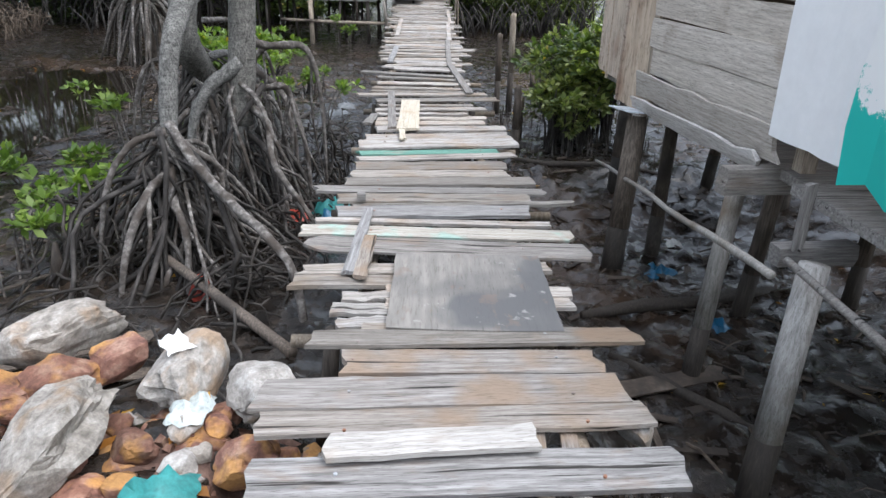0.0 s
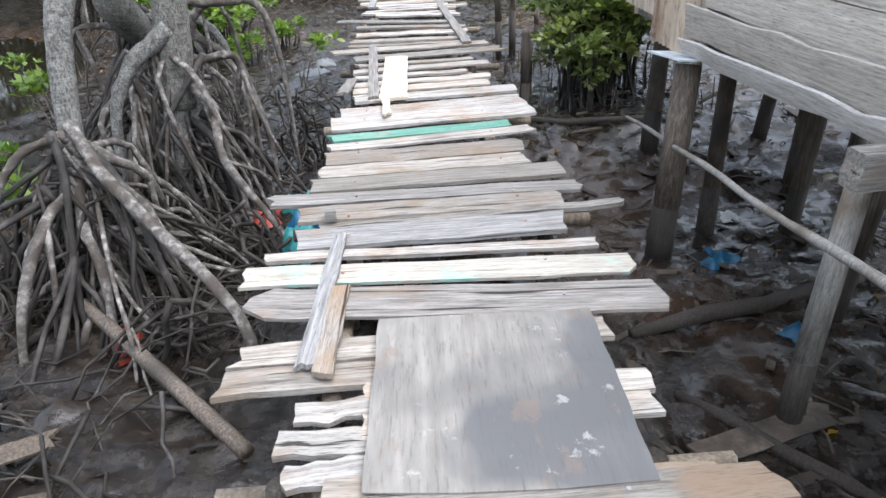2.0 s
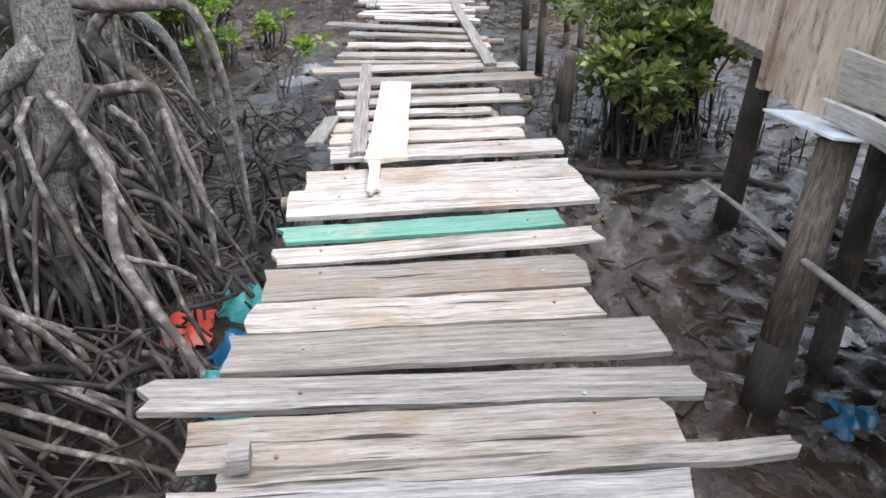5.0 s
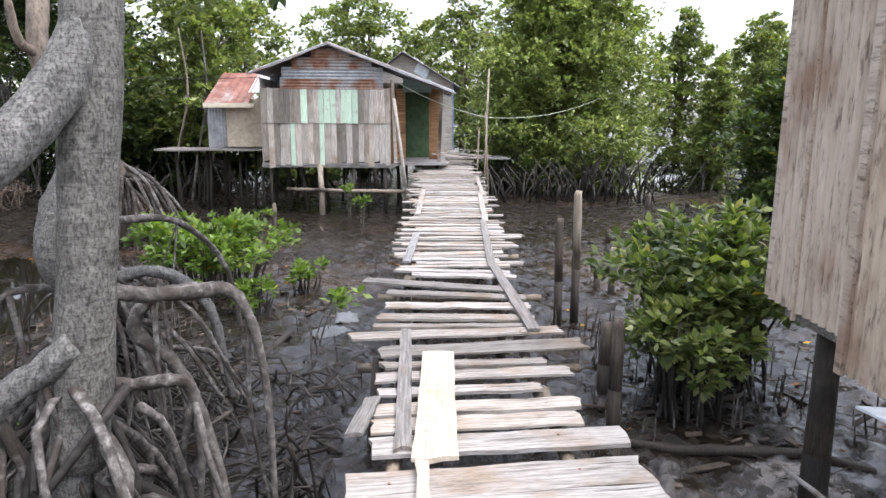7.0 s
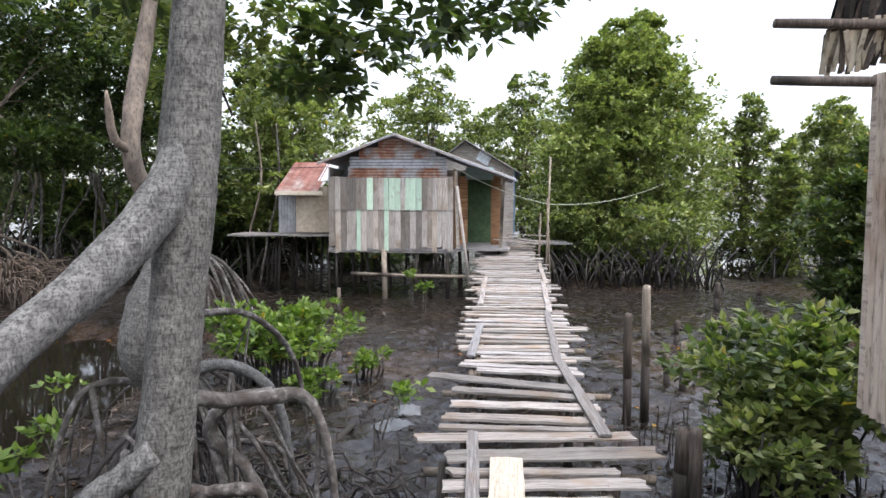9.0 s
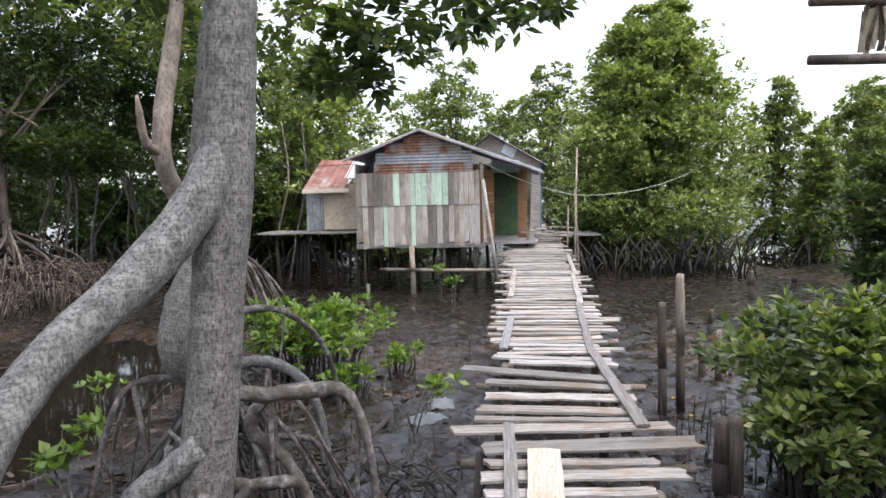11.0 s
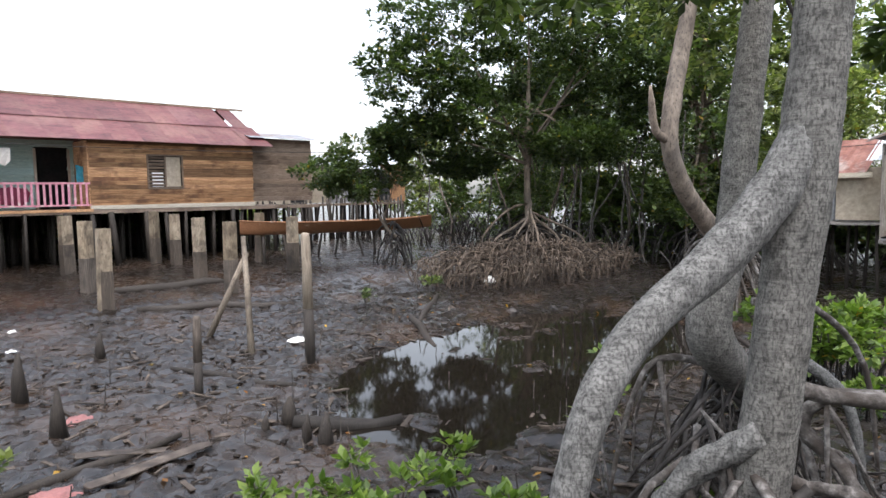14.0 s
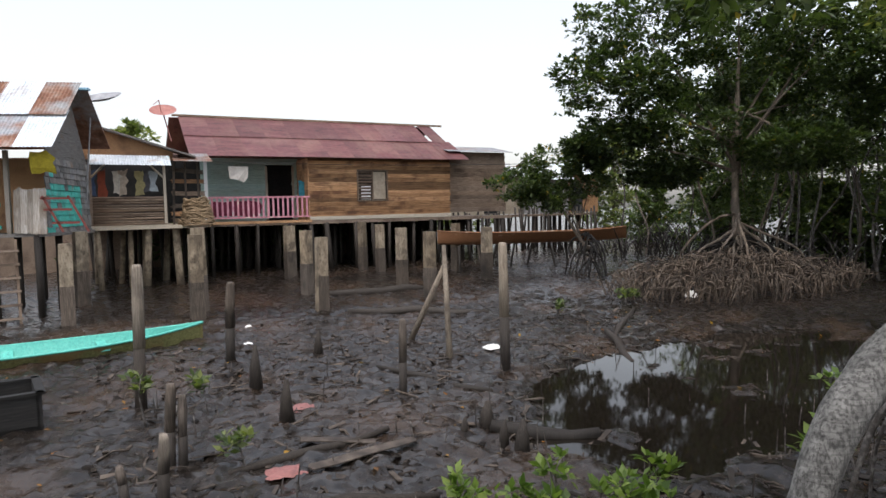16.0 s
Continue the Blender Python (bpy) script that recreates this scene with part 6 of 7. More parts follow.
tree("small olive green mangrove leaning beside the canoe", -17.4, 16.6, 3.6, [(-17.6, 15.2, 3.0, 1.1, 1.1, 0.6), (-17.8, 14.3, 2.5, 0.9, 1.0, 0.5), (-17.2, 16.3, 2.6, 1.0, 1.0, 0.6), (-17.5, 15.0, 2.0, 0.9, 1.0, 0.4)],
     0.07, leaf_dark, 0.15, 40, 12, 6, bend=(-0.3, -1.2), roots=18, base=0.8, sub_r=0.26)
for k in range(16):
    a = rng.uniform(0, 2 * math.pi)
    d, z0 = rng.uniform(0.7, 2.4), rng.uniform(0.35, 1.5)
    x1, y1 = -13.9 + math.cos(a) * d * 0.7, 19.2 + math.sin(a) * d
    pts = [(-14.2 + rng.normal(0, 0.06), 19.6 + rng.normal(0, 0.06), z0), (-14.2 * 0.6 + x1 * 0.4 + rng.normal(0, 0.1), 19.6 * 0.6 + y1 * 0.4 + rng.normal(0, 0.1), z0 * rng.uniform(0.65, 0.95)), (x1 + rng.normal(0, 0.12), y1 * 0.88 + 19.6 * 0.12, z0 * 0.25), (x1, y1, -0.6)]
    solo("arching_root", limb(pts, [0.045, 0.04, 0.032, 0.026], 7, 4, 0.14), far_bark, "pale arching prop root of the wide mangrove", "root", "arching roots", smooth=True)
mound = Buf()
for k in range(1100):
    a, d = rng.uniform(0, 2 * math.pi), math.sqrt(rng.uniform(0, 1))
    x1, y1 = -13.2 + math.cos(a) * d * 2.3, 18.3 + math.sin(a) * d * 4.3
    top = 0.75 * (1 - d) * (0.7 + 0.8 * noise.noise((x1 * 0.9, y1 * 0.9, 7.7)))
    if k % 3:
        x0, y0 = x1 + rng.normal(0, 0.3), y1 + rng.normal(0, 0.35)
        zt = -0.5 + top + rng.uniform(0.05, 0.4)
    else:
        pull = rng.uniform(0.5, 0.9)
        x0, y0 = -13.4 + (x1 + 13.4) * pull + rng.normal(0, 0.2), 18.6 + (y1 - 18.6) * pull + rng.normal(0, 0.25)
        zt = -0.4 + 0.9 * (1 - d * pull) * rng.uniform(0.4, 1.1)
    mound.tube(spline([(x0, y0, zt), (x0 + (x1 - x0) * 0.6 + rng.normal(0, 0.1), y0 + (y1 - y0) * 0.6 + rng.normal(0, 0.1), zt + rng.uniform(-0.12, 0.16)), (x1, y1, mud_z(x1, y1) - 0.1)], 3), lerped([0.018, 0.010], 7), 5, 0.15)
solo("root_mound", mound, root_brown, "mound of tangled grey mangrove roots on the mud", "roots", kind="stuff", smooth=True)

# the tall tree beyond the boardwalk and its neighbours
for label, x, y, z0, z1, r, n, lf, sz, subs, per_sub in (
        # this crown takes the foliage copy with sunlight in its colour
        ("tall leafy mangrove behind the boardwalk", 4.3, 27.5, -0.6, 8.3, 4.0, 12, leaf_sunlit, 0.18, 26, 13),
        ("mangrove of middle height by the channel", 10.6, 33.0, -0.4, 6.3, 2.6, 6, leaf_mid, 0.21, 15, 11),
        ("mangrove of middle height by the channel", 14.8, 34.0, -0.4, 6.4, 2.8, 6, leaf_mid, 0.21, 15, 11),
        ("young mangrove at the channel's edge", 10.3, 28.0, -0.8, 3.8, 1.2, 5, leaf_mid, 0.22, 10, 9),
        ("dark dense mangrove by the channel", 8.6, 18.6, -0.5, 3.1, 2.3, 5, leaf_dark, 0.2, 20, 12),
        ("dark dense mangrove by the channel", 12.6, 22.0, -0.5, 4.0, 2.8, 5, leaf_dark, 0.22, 16, 11),
        ("mangrove behind the plank hut", 1.2, 38.0, 0.6, 8.2, 3.2, 6, leaf_mid, 0.22, 14, 11),
        ("mangrove behind the plank hut", -3.5, 37.0, 0.6, 8.6, 3.6, 6, leaf_mid, 0.22, 14, 11),
        ("mangrove behind the plank hut", -9.0, 34.0, 0.6, 9.0, 3.8, 6, leaf_mid, 0.22, 14, 11),
        ("light green mangrove at the edge of the wood", -7.6, 25.0, 0.8, 6.8, 2.6, 6, leaf_sunlit, 0.22, 12, 10),
        ("light green mangrove at the edge of the wood", -10.6, 24.0, 0.8, 9.5, 3.0, 6, leaf_dark, 0.22, 14, 10),
        ("mangrove in the wood behind the mud", -14.5, 29.0, 0.8, 10.5, 3.8, 7, leaf_dark, 0.21, 15, 11),
        ("mangrove in the wood behind the mud", -19.5, 30.0, 0.8, 10.0, 4.0, 7, leaf_dark, 0.22, 14, 11),
        ("mangrove in the wood behind the mud", -18.8, 25.0, 1.2, 9.5, 3.2, 6, leaf_dark, 0.2, 14, 11),
        ("mangrove in the wood behind the mud", -25.0, 33.0, 0.8, 9.0, 4.0, 6, leaf_mid, 0.3, 11, 8),
        ("pale green distant mangrove tree", -16.0, 46.0, 0.8, 9.5, 4.5, 5, leaf_mid, 0.4, 9, 8),
        ("pale green distant mangrove tree", 6.0, 50.0, 0.5, 9.0, 4.5, 5, leaf_mid, 0.4, 9, 8),
        ("pale green distant mangrove tree", 21.0, 46.0, 0.5, 7.2, 4.5, 5, leaf_mid, 0.4, 9, 8),
        ("pale green distant mangrove tree", 19.0, 30.0, 0.3, 5.4, 3.6, 5, leaf_dark, 0.32, 11, 8),
        ("pale distant line of mangrove trees", -30.0, 45.0, 0.5, 9.0, 5.0, 4, leaf_mid, 0.4, 10, 8),
        ("pale distant line of mangrove trees", -23.0, 52.0, 0.5, 9.0, 5.0, 4, leaf_mid, 0.4, 10, 8),
        ("pale distant line of mangrove trees", -8.0, 54.0, 0.5, 9.5, 5.0, 4, leaf_mid, 0.4, 10, 8),
        ("pale distant line of mangrove trees", -1.0, 55.0, 0.5, 9.0, 5.0, 4, leaf_mid, 0.4, 10, 8),
        ("pale distant line of mangrove trees", 13.0, 56.0, 0.5, 8.0, 5.0, 4, leaf_mid, 0.4, 10, 8),
        ("pale distant line of mangrove trees", 29.0, 52.0, 0.5, 9.0, 5.0, 4, leaf_mid, 0.4, 10, 8),
        ("pale distant line of mangrove trees", 28.0, 38.0, 0.5, 8.0, 4.0, 4, leaf_mid, 0.36, 10, 8),
        ("pale distant line of mangrove trees", 36.0, 60.0, 0.5, 9.0, 6.0, 4, leaf_mid, 0.4, 10, 8),
        ("pale distant line of mangrove trees", -38.0, 36.0, 0.5, 7.0, 4.0, 4, leaf_mid, 0.36, 10, 8),
        ("pale distant line of mangrove trees", -44.0, 26.0, 0.3, 4.6, 4.0, 4, leaf_mid, 0.36, 10, 8),
        ("pale distant line of mangrove trees", -46.0, 16.0, 0.3, 4.4, 4.0, 4, leaf_mid, 0.36, 10, 8),
        ("pale distant line of mangrove trees", -46.0, 8.0, 0.3, 4.2, 4.0, 4, leaf_mid, 0.36, 10, 8),
        # five added thickets hide the bright horizon so the undersides read dark
        ("low dark thicket added as backdrop under the houses", -30.5, 1.5, -0.4, 2.0, 2.2, 4, leaf_dark, 0.24, 9, 8),
        ("low dark thicket added as backdrop under the houses", -30.0, 6.0, -0.4, 2.2, 2.4, 4, leaf_dark, 0.24, 9, 8),
        ("low dark thicket added as backdrop under the houses", -30.0, 10.5, -0.4, 2.2, 2.4, 4, leaf_dark, 0.24, 9, 8),
        ("low dark thicket added as backdrop under the houses", -30.0, 15.0, -0.4, 2.2, 2.4, 4, leaf_dark, 0.24, 9, 8),
        ("low dark thicket added as backdrop under the houses", -30.5, -3.0, -0.4, 2.0, 2.4, 4, leaf_dark, 0.24, 9, 8),
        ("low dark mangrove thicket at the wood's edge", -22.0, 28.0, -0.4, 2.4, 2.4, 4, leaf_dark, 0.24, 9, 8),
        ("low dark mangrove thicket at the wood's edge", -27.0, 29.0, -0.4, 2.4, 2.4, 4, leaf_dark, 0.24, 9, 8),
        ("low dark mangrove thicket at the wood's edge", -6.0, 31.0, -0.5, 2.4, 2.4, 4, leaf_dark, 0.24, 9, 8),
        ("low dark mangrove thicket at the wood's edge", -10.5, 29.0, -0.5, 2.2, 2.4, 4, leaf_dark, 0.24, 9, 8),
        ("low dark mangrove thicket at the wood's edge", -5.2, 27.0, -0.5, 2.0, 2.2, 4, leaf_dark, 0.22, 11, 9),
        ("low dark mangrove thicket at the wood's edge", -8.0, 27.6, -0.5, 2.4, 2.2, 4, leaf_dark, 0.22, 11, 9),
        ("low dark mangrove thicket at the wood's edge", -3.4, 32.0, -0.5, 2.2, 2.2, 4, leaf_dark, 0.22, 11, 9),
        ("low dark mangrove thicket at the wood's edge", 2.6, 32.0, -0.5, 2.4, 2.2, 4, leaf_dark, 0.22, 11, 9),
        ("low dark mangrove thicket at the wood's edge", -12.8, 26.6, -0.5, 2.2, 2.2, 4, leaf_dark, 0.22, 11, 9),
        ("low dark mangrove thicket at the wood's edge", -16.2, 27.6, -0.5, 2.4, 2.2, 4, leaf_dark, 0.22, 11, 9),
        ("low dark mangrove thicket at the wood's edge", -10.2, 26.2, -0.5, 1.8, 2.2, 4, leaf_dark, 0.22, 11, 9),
        ("mangrove far behind the porch house", -33.0, 4.0, 1.0, 5.6, 3.0, 5, leaf_mid, 0.32, 9, 8),
        ("mangrove on the bank behind", 8.0, 8.0, 0.5, 6.0, 2.5, 5, leaf_dark, 0.26, 9, 8),
        ("mangrove on the bank behind", -6.0, -9.0, 0.5, 7.0, 3.2, 5, leaf_dark, 0.3, 9, 8)):
    tree(label, x, y, z1 + 0.4, cone_blobs(x, y, z0, z1, r, n, 6 if n > 8 else 4), 0.14, lf, sz, subs, per_sub, roots=26 if y < 34 else 14, base=1.6, group="mangroves round the mud", sub_r=0.3)
# slim bare stems and roots in the shade of the wood
for k in range(46):
    x, y = rng.uniform(-24, -4), rng.uniform(21.5, 30)
    if -7.5 < x < -0.5 and y < 30:
        continue
    solo("sapling", limb([(x, y, -0.9), (x + rng.normal(0, 0.25), y, 0.6), (x + rng.normal(0, 0.4), y, 2.4), (x + rng.normal(0, 0.5), y, 4.2)], [0.05, 0.04, 0.035, 0.02], 6, 4), root_bark if k % 3 else far_bark, "slim grey mangrove sapling in the shade", "sapling", "slim saplings", smooth=True)
fr = Buf()
for _ in range(700):
    x, y = (rng.uniform(-26, -7.6), rng.uniform(20.5, 32)) if rng.uniform() < 0.7 else (rng.uniform(1.2, 6.5), rng.uniform(22.5, 27))
    L = rng.uniform(0.5, 1.4)
    a = rng.uniform(0, 2 * math.pi)
    z0 = mud_z(x, y)
    fr.tube([(x, y, z0 - 0.1), (x + math.cos(a) * L * 0.25, y + math.sin(a) * L * 0.25, z0 + L * 0.6), (x + math.cos(a) * L * 0.6, y + math.sin(a) * L * 0.6, z0 + L)], [0.028, 0.024, 0.02], 5, 0.1)
solo("far_roots", fr, root_dark, "thicket of grey prop roots at the edge of the wood", "roots", kind="stuff", smooth=True)


def bush(label, x, y, z, rx, ry, rz, leaf, size, subs, per_sub, stems, name="bush"):
    t = thing(name, label, "bush")
    z0 = mud_z(x, y)
    for _ in range(stems):
        a, d = rng.uniform(0, 2 * math.pi), math.sqrt(rng.uniform(0, 1))
        x0, y0 = x + math.cos(a) * d * rx * 0.6, y + math.sin(a) * d * ry * 0.6
        part("stem", limb([(x0, y0, z0 - 0.1), (x0 + rng.normal(0, 0.05), y0 + rng.normal(0, 0.05), (z0 + z) / 2), (x0 + math.cos(a) * rx * 0.3 * d, y0 + math.sin(a) * ry * 0.3 * d, z + rng.uniform(-0.1, rz * 0.6))], [0.018, 0.014, 0.008], 5, 3, 0.08), root_dark, t, smooth=True)
    leaves("foliage", crown_tips([(x, y, z, rx, ry, rz)], subs, per_sub, 0.28, 0.25), leaf, size, 7, t)
    return t


bush("low bright green mangrove bush on thin stems", -3.25, 11.9, -0.02, 1.1, 0.8, 0.28, leaf_light, 0.13, 70, 10, 46)
bush("low bright green sprig beside the bush", -2.15, 12.1, -0.42, 0.3, 0.3, 0.12, leaf_light, 0.11, 10, 6, 8)
bush("low bright green sprig beside the bush", -2.5, 10.9, -0.45, 0.35, 0.25, 0.12, leaf_light, 0.11, 10, 6, 8)
bush("glossy dark green mangrove bush beside the boardwalk", 2.25, 8.9, 0.22, 0.9, 0.85, 0.55, leaf_olive, 0.13, 100, 11, 60)
bush("glossy dark green mangrove bush beside the boardwalk", 1.75, 8.2, -0.05, 0.5, 0.5, 0.35, leaf_mid, 0.12, 36, 9, 30)
for x, y, h, n in ((-4.6, 6.0, 0.35, 9), (-4.9, 5.6, 0.4, 10), (-5.2, 6.1, 0.3, 8), (-4.4, 6.5, 0.3, 8), (-4.3, 5.2, 0.45, 9), (-3.9, 5.8, 0.35, 7), (-4.9, 6.8, 0.3, 7), (-3.7, 5.1, 0.4, 8), (-5.3, 5.2, 0.3, 7), (-9.2, 3.1, 0.6, 7), (-8.9, 3.3, 0.5, 6),
                   (-12.6, 13.6, 0.35, 9), (-12.9, 13.9, 0.3, 9), (-12.2, 11.4, 0.35, 6), (-3.6, 7.4, 0.8, 8), (-4.2, 8.6, 0.6, 6), (-5.6, 10.6, 0.5, 6), (-3.3, 4.4, 0.5, 9), (-3.0, 5.3, 0.55, 9), (-3.4, 6.2, 0.5, 9), (-2.8, 7.0, 0.5, 8), (-1.6, 9.9, 0.5, 6), (-7.2, 3.9, 0.35, 5), (-1.9, 17.5, 0.7, 7), (-2.3, 18.6, 0.9, 7)):
    t = thing("mangrove_seedling", "young mangrove seedling with bright green leaves in mud", "seedling", "seedlings in the mud")
    z0 = mud_z(x, y)
    lean = rng.normal(0, 0.06, 2)
    tp = []
    for k in range(max(2, n // 3)):
        part("stem", limb([(x + 0.06 * k, y, z0 - 0.05), (x + 0.06 * k + lean[0], y + lean[1], z0 + h * 0.6), (x + 0.1 * k + lean[0] * 2, y + lean[1] * 2 + 0.08 * k, z0 + h)], [0.012, 0.009, 0.006], 5, 3), root_bark, t, smooth=True)
        for _ in range(5):
            tp.append((x + 0.1 * k + lean[0] * 2 + rng.normal(0, 0.06), y + lean[1] * 2 + 0.08 * k + rng.normal(0, 0.06), z0 + h - rng.uniform(0, 0.15), 0, 0, 0.6))
    leaves("leaves", tp, leaf_light if x > -5.7 else leaf_olive, 0.13, 7, t)


# ---- rubble bank ----
def rock(x, y, z, r, flat, material, label, squash=(1, 1, 1)):
    bm = bmesh.new()
    bmesh.ops.create_icosphere(bm, subdivisions=4 if r > 0.09 else 2, radius=1.0)
    cuts = [(Vector(rng.normal(0, 1, 3)).normalized(), rng.uniform(0.34, 0.62)) for _ in range(9)]
    off = rng.uniform(0, 50, 3)
    for v in bm.verts:
        p = v.co.copy()
        k = 1 + 0.4 * noise.noise(p * 1.3 + Vector(off)) + 0.16 * noise.noise(p * 3.5 + Vector(off)) + 0.075 * noise.noise(p * 9 + Vector(off)) + 0.04 * noise.noise(p * 21 + Vector(off))
        v.co = Vector((p.x * squash[0], p.y * squash[1], p.z * flat)) * k * r
        for nrm, dist in cuts:
            over = v.co.dot(nrm) - dist * r * (abs(nrm.x) * squash[0] + abs(nrm.y) * squash[1] + abs(nrm.z) * flat)
            if over > 0:
                v.co -= nrm * over * 0.82
    me = bpy.data.meshes.new("rock")
    bm.to_mesh(me)
    bm.free()
    me.materials.append(material)
    ob = new("rock", me)
    ob.matrix_basis = pose(x, y, z, rng.normal(0, 12), rng.normal(0, 12), rng.uniform(0, 360))
    return tagged(ob, label, "rock", "rubble on the bank")


for x, y, z, r, fl, mt, sq in ((-1.92, 2.32, -0.08, 0.24, 0.5, stone, (1.3, 1, 1)), (-1.25, 2.12, -0.14, 0.21, 0.7, stone, (1.2, 1, 1)), (-0.92, 2.02, -0.16, 0.17, 0.7, stone, (1.1, 1, 1)), (-1.62, 1.62, -0.12, 0.24, 0.5, stone, (0.8, 1.9, 1)),
                               (-1.56, 2.18, -0.12, 0.125, 0.8, red_stone, (1, 1, 1)), (-1.75, 2.05, -0.15, 0.14, 0.7, red_stone, (1.2, 1, 1)), (-1.36, 1.72, -0.22, 0.11, 0.7, red_stone, (1, 1, 1)), (-0.90, 1.62, -0.22, 0.135, 0.8, red_stone, (0.8, 1, 1)),
                               (-1.45, 1.45, -0.22, 0.10, 0.7, red_stone, (1, 1, 1)), (-1.95, 1.95, -0.15, 0.16, 0.6, red_stone, (1, 1, 1)), (-1.1, 1.8, -0.26, 0.1, 0.5, red_stone, (1.2, 1, 1)), (-2.2, 1.8, -0.1, 0.25, 0.6, stone, (1, 1.2, 1)), (-0.75, 1.45, -0.3, 0.13, 0.6, stone, (1, 1, 1)), (-2.35, 2.3, -0.15, 0.2, 0.6, red_stone, (1, 1, 1))):
    rock(x, y, z, r, fl, mt, "pale rough rubble stone on the bank" if mt == stone else "red-brown broken stone on the bank", sq)
for k in range(130):
    x, y = rng.uniform(-2.4, -0.72), rng.uniform(0.9, 2.3)
    mt = (stone, red_stone, red_stone)[k % 3]
    rock(x, y, mud_z(x, y) + 0.02, rng.uniform(0.03, 0.085), rng.uniform(0.6, 0.9), mt, "small pale rubble chunk on the bank" if mt == stone else "small red-brown brick chunk on the bank", (rng.uniform(0.8, 1.5), 1, 1))
eb = Buf()
for k in range(26):
    for j in range(26):
        x, y = -3.0 + k * 0.092, 0.0 + j * 0.092
        eb.v.append((x, y, mud_z(x, y) + 0.012 + 0.03 * noise.noise((x * 6, y * 6, 4))))
eb.f = [(r * 26 + c, (r + 1) * 26 + c, (r + 1) * 26 + c + 1, r * 26 + c + 1) for r in range(25) for c in range(25)]
solo("rubble_earth", eb, earth, "red-brown earth of the rubble bank", "earth", kind="structure", smooth=True)
pebbles = Buf()
for _ in range(260):
    x, y, r = rng.uniform(-2.4, -0.7), rng.uniform(0.6, 2.2), rng.uniform(0.008, 0.03)
    pebbles.box(r * 2, r * 1.6, r * 1.2, (x, y, mud_z(x, y) + 0.025), tuple(rng.uniform(0, 90, 3)), 0.7)
solo("pebbles", pebbles, red_stone, "small broken brick and stone chips on the bank", "pebbles", kind="stuff")

rock(0.60, 1.62, -0.09, 0.085, 0.8, stone, "pale lump of broken concrete under the planks")
solo("leaning_stake", plank(0.62, 0.06, 0.03, 0.01, 6, 0.004), damp_wood, "short dark board leaning from the mud by the walk", "stake", at=pose(1.12, 1.62, -0.72, 0, 68, 80))
for jx in (0.18, 0.30):
    solo("under_batten", plank(0.55, 0.06, 0.03, 0.01, 6, 0.004), brown_plank, "short brown batten laid lengthwise below the planks", "batten", "battens below the planks", at=pose(jx, 1.50, -0.045, 0, 0, 86))

# ---- litter ----
white_plastic, teal_plastic, blue_plastic, red_plastic = plain("white plastic", (0.75, 0.75, 0.74), 0.5), plain("teal plastic net", (0.04, 0.22, 0.22), 0.5), plain("blue plastic bag", (0.012, 0.10, 0.20), 0.35), plain("red plastic bag", (0.34, 0.05, 0.03), 0.4)
grey_bag = plain("muddy grey plastic", (0.16, 0.17, 0.18), 0.4)
pink_plastic, foil, clear_bag = plain("pale pink plastic", (0.30, 0.125, 0.115), 0.45), plain("green foil wrapper", (0.10, 0.22, 0.13), 0.3), plain("clear plastic", (0.45, 0.5, 0.5), 0.25)


def rag(x, y, z, w, d, h, material, label, category="plastic bag"):
    """A crumpled bag or scrap of sheet."""
    n = 9
    b = Buf()
    off = rng.uniform(0, 30)
    for k in range(n):
        for j in range(n):
            u, v = k / (n - 1) - 0.5, j / (n - 1) - 0.5
            e = max(0, 1 - (2 * max(abs(u), abs(v))) ** 3)
            b.v.append((u * w * (1 + 0.3 * noise.noise((v * 5, off, 0))), v * d * (1 + 0.3 * noise.noise((u * 5, off, 2))), h * e * (0.6 + 0.8 * noise.noise((u * 7, v * 7, off))) + 0.012))
    b.f = [(k * n + j, (k + 1) * n + j, (k + 1) * n + j + 1, k * n + j + 1) for k in range(n - 1) for j in range(n - 1)]
    return solo("plastic_scrap", b, material, label, category, "litter in the mud", smooth=True, at=pose(x, y, z, 0, 0, rng.uniform(0, 360)))


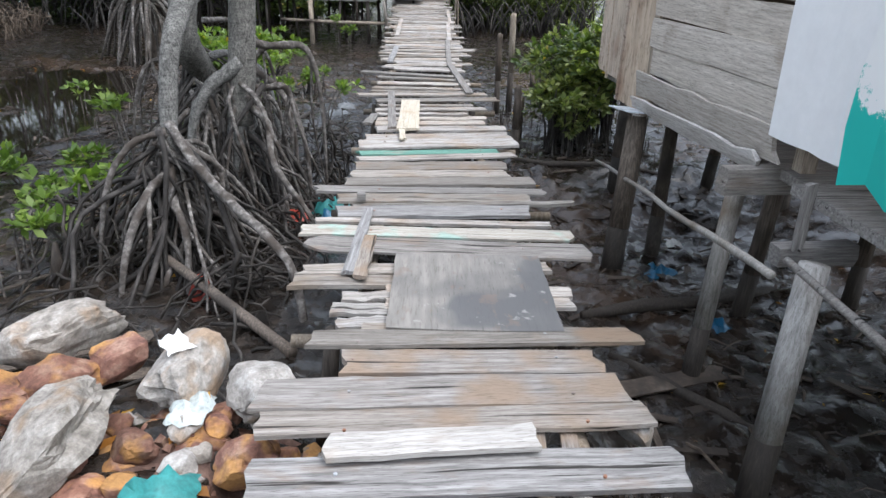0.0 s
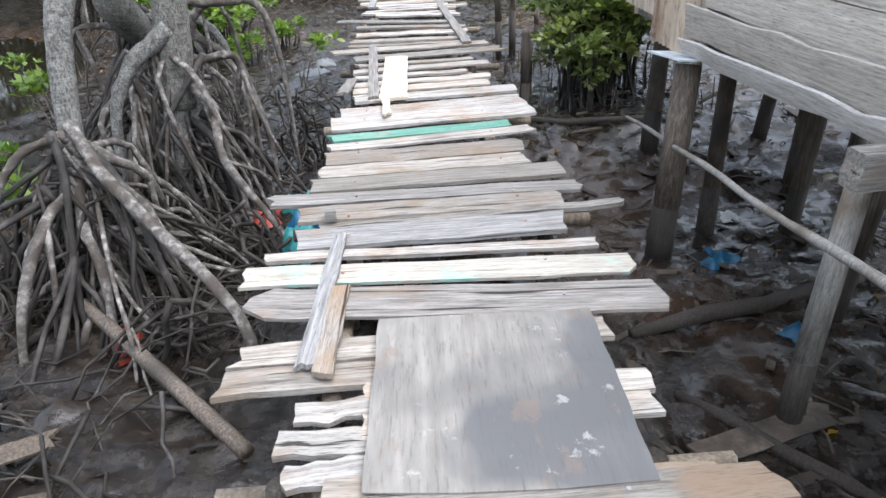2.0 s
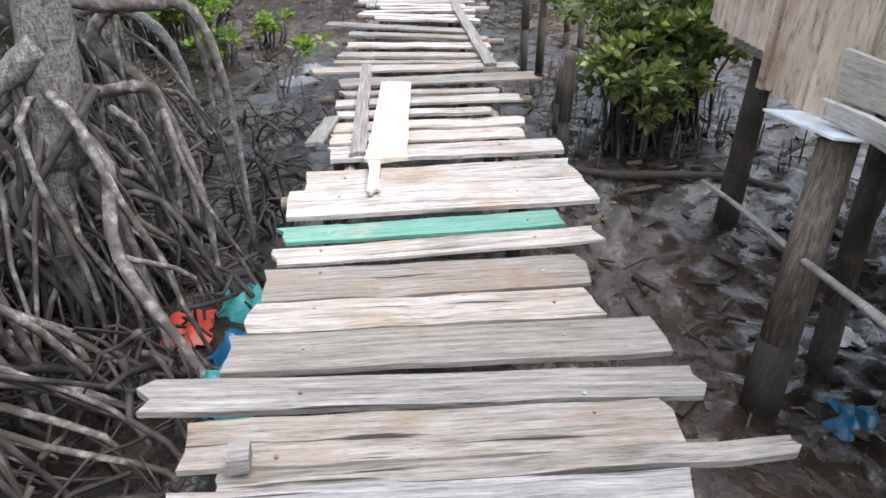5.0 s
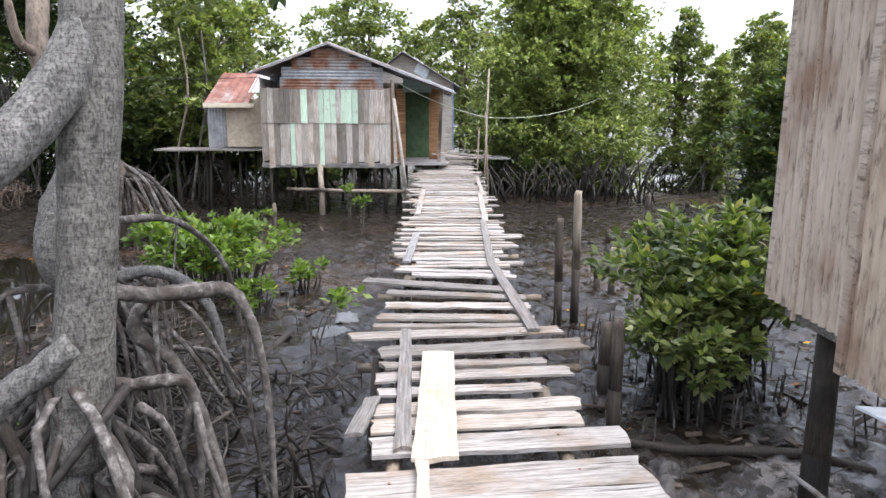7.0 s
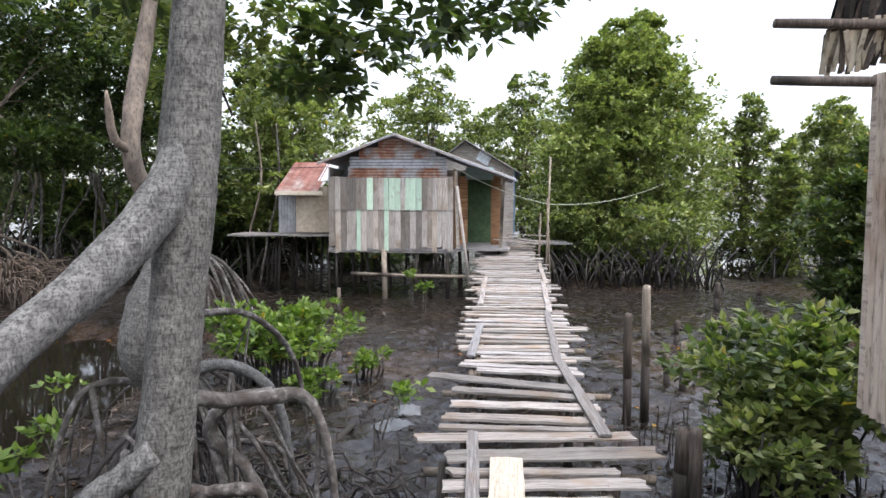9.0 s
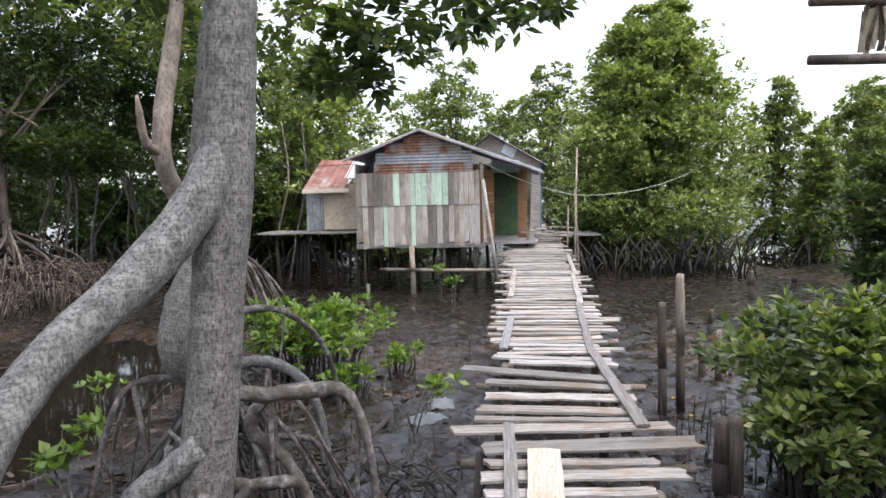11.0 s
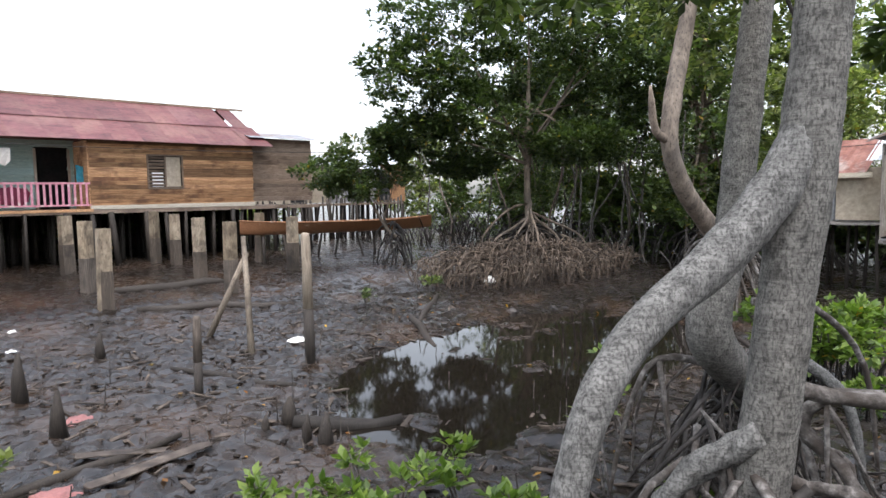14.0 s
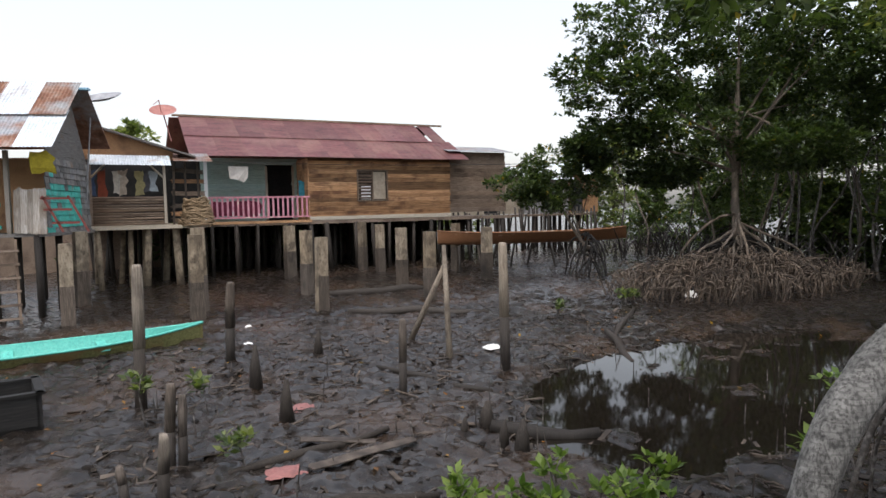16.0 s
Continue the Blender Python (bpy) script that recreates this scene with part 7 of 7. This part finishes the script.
rag(-1.28, 2.10, 0.0, 0.11, 0.14, 0.05, white_plastic, "white plastic scrap draped over a rubble stone", "plastic")
rag(-1.17, 1.87, -0.17, 0.2, 0.16, 0.07, clear_bag, "crumpled clear plastic bag on the rubble")
rag(-1.15, 1.42, -0.2, 0.26, 0.2, 0.1, teal_plastic, "teal mesh bag on the rubble")
for x, y, w, h, mt, lb in ((1.12, 2.0, 0.32, 0.18, foil, "green foil wrapper in the mud"), (1.15, 1.75, 0.34, 0.22, foil, "green printed plastic bag in the mud"), (2.1, 5.2, 0.36, 0.1, blue_plastic, "blue plastic bag lying in mud"), (2.2, 4.2, 0.22, 0.1, blue_plastic, "blue plastic bag lying in mud"),
                           (-0.98, 5.05, 0.3, 0.3, teal_plastic, "teal net bag caught in the roots"), (-1.0, 5.35, 0.3, 0.25, blue_plastic, "blue plastic bag caught in roots"), (-1.35, 5.6, 0.3, 0.08, red_plastic, "red plastic bag caught in roots"), (-1.05, 5.75, 0.35, 0.2, teal_plastic, "teal net caught in roots"),
                           (-6.9, 4.2, 0.36, 0.05, pink_plastic, "pale pink plastic sheet on the mud"), (-8.9, 4.9, 0.35, 0.05, pink_plastic, "pale pink plastic sheet on the mud"), (-10.5, 8.7, 0.3, 0.08, white_plastic, "white plastic bag on the mud"), (-12.7, 16.0, 0.3, 0.2, white_plastic, "white plastic caught in roots"),
                           (-13.0, 5.0, 0.15, 0.05, white_plastic, "white plastic bag on the mud"), (-1.5, 10.3, 0.42, 0.08, grey_bag, "grey plastic sheet on the mud"), (-1.35, 10.8, 0.36, 0.08, grey_bag, "grey plastic sheet on the mud"), (-7.4, 9.4, 0.22, 0.06, blue_plastic, "blue plastic scrap at the puddle"),
                           (-14.5, 5.3, 0.2, 0.06, white_plastic, "white plastic bag on the mud"), (-1.8, 4.0, 0.2, 0.2, red_plastic, "red wrapper caught in roots"), (2.5, 5.9, 0.2, 0.06, white_plastic, "white plastic scrap under the shack")):
    rag(x, y, mud_z(x, y), w, w * 0.8, h, mt, lb)
orange = leaf_surface("fallen yellow leaves", (0.18, 0.07, 0.02), (0.36, 0.16, 0.03), (0.5, 0.3, 0.04))
fl = []
for _ in range(420):
    x, y = rng.uniform(-13, 4), rng.uniform(1, 15)
    if abs(x) < 0.9:
        continue
    fl.append((x, y, mud_z(x, y) + 0.02, rng.normal(0, 1), rng.normal(0, 1), -0.2))
for _ in range(40):
    x, y = rng.uniform(-2.2, -0.8), rng.uniform(0.8, 2.2)
    fl.append((x, y, mud_z(x, y) + 0.05, rng.normal(0, 1), rng.normal(0, 1), 0.1))
leaves("fallen_leaves", fl, orange, 0.10, 1, None, 0.5, "fallen yellow and orange leaves on the mud", 0.2, "stuff")
bpy.data.objects["fallen_leaves"]["category"] = "leaves"
tw = Buf()
for k in range(3300):
    x, y = (rng.uniform(0.9, 3.4), rng.uniform(1.0, 9.0)) if k % 12 == 0 else (rng.uniform(-13, -3), rng.uniform(2.2, 13)) if rng.uniform() < 0.65 else (rng.uniform(0.9, 6), rng.uniform(1, 20)) if rng.uniform() < 0.7 else (rng.uniform(-5, -0.9), rng.uniform(8, 18))
    a, L = rng.uniform(0, math.pi), rng.uniform(0.06, 0.5) ** 1.3
    z = mud_z(x, y)
    dx, dy = math.cos(a) * L / 2, math.sin(a) * L / 2
    if rng.uniform() < 0.5:
        tw.tube([(x - dx, y - dy, z + 0.005), (x, y, z + 0.02 + rng.uniform(0, 0.03)), (x + dx, y + dy, z + 0.005)], rng.uniform(0.004, 0.012), 4)
    else:
        tw.box(L, rng.uniform(0.02, 0.07), 0.012, (x, y, z + 0.012), (rng.normal(0, 8), rng.normal(0, 8), math.degrees(a)))
solo("mud_litter", tw, litter_brown, "twigs, bark and wood scraps scattered on the mud", "litter", kind="stuff")
clods = Buf()
for _ in range(11000):
    x, y = (rng.uniform(-15, -2.2), rng.uniform(2.5, 15)) if rng.uniform() < 0.7 else (rng.uniform(0.8, 7), rng.uniform(8, 24))
    r = 0.008 + 0.034 * rng.uniform() ** 2
    clods.box(r * 2.8, r * 1.6, r * 0.6, (x, y, mud_z(x, y) + r * 0.05), (rng.normal(0, 14), rng.normal(0, 14), rng.uniform(0, 180)), 0.55)
solo("mud_clods", clods, clod_mud, "lumps of wet mud", "mud", kind="stuff")
pn = Buf()
for _ in range(420):
    x, y = (rng.uniform(1.0, 3.2), rng.uniform(7.6, 10.5)) if rng.uniform() < 0.35 else (rng.uniform(-6, -1.2), rng.uniform(8.5, 15)) if rng.uniform() < 0.6 else (rng.uniform(-12, -3), rng.uniform(3, 12))
    h, z = rng.uniform(0.06, 0.35), mud_z(x, y)
    pn.tube([(x, y, z - 0.03), (x + rng.normal(0, 0.02), y + rng.normal(0, 0.02), z + h)], [0.009, 0.005], 5)
solo("breathing_roots", pn, root_bark, "thin upright breathing roots sticking out of mud", "roots", kind="stuff")
for x, y, L, w, a in ((-6.9, 5.0, 1.2, 0.16, 100), (-7.4, 4.9, 0.8, 0.14, 75), (-6.0, 3.6, 1.0, 0.14, 80), (-3.6, 3.9, 0.9, 0.16, 130), (-3.2, 4.0, 0.7, 0.05, 60), (1.55, 3.4, 0.9, 0.16, 20), (-2.6, 3.0, 1.6, 0.12, 15), (-2.5, 2.8, 1.5, 0.12, 12)):
    solo("old_board", plank(L, w, 0.02, 0.02, 6, 0.006), litter_brown if w > 0.13 else damp_wood, "rotten brown board lying flat on the mud", "board", "boards on the mud", at=pose(x, y, mud_z(x, y) + 0.05, rng.normal(0, 4), rng.normal(0, 3), a))

# ---- far pier, cables ----
pier = thing("far_pier", "far walkway on many thin stilts before pale houses", "pier")
part("deck", Buf().box(1.2, 9.0, 0.1, (-27.5, 20.5, 1.35)), old_wood, pier)
for k in range(64):
    px, py = -27.2 + rng.uniform(-0.6, 0.5), 16.2 + k * 0.14
    part("stilt", Buf().tube([(px + rng.normal(0, 0.1), py + rng.normal(0, 0.1), -0.5), (px, py, 1.5 + rng.uniform(-0.15, 0.3))], 0.045, 6, 0.05), wet_wood, pier, smooth=True)
for x, y, w, h, mt, lb in ((-32, 20.5, 5.0, 2.0, beige_panel, "pale distant stilt house"), (-33, 27.0, 4.0, 2.2, brown_wood, "brown distant stilt house"), (-31, 24.0, 2.5, 1.8, grey_tin, "grey distant stilt house")):
    t = thing("distant_house", lb, "house", "distant houses")
    part("wall", Buf().box(3.0, w, h, (x, y, 1.4 + h / 2)), mt, t)
    part("roof", ribbed(w + 0.6, 2.4, 0.076, 0.02), zinc_tin, t, at=pose(x + 0.7, y, 1.5 + h + 0.3, 20, 0, 90))
    part("roof", ribbed(w + 0.6, 2.4, 0.076, 0.02), rust_tin, t, at=pose(x - 1.4, y, 1.5 + h + 0.3, -20, 0, 90))
    # flat near-black slab on the wall, painted as a doorway's inner shade
    part("doorway", Buf().box(0.05, 0.8, 1.5, (x + 1.52, y + 0.4, 2.2)), interior_shade, t)
    for k in range(7):
        part("stilt", Buf().tube([(x + 1.3, y - w / 2 + k * w / 6, -0.5), (x + 1.3, y - w / 2 + k * w / 6, 1.45)], 0.06, 6), wet_wood, t)
for a, c, sag, r, mt, lb in (((-23.0, 5.0, 3.45), (-13.5, 21.5, 3.2), 0.25, 0.008, wire_mat, "black cable strung from the house to the trees"), ((-13.5, 21.5, 3.2), (-4.7, 20.2, 2.7), 0.2, 0.008, wire_mat, "black cable strung from the house to the trees"),
                             ((-1.4, 20.1, 2.7), (1.1, 20.9, 1.75), 0.12, 0.01, pale_wire, "pale cord strung from the hut to a pole"), ((1.1, 20.9, 1.75), (6.2, 26.0, 2.9), 0.35, 0.01, pale_wire, "pale cord strung from the hut to a pole")):
    pts = [(a[0] + (c[0] - a[0]) * u, a[1] + (c[1] - a[1]) * u, a[2] + (c[2] - a[2]) * u - sag * 4 * u * (1 - u)) for u in np.linspace(0, 1, 14)]
    solo("cable", Buf().tube(pts, r, 5), mt, lb, "cable", "cables")
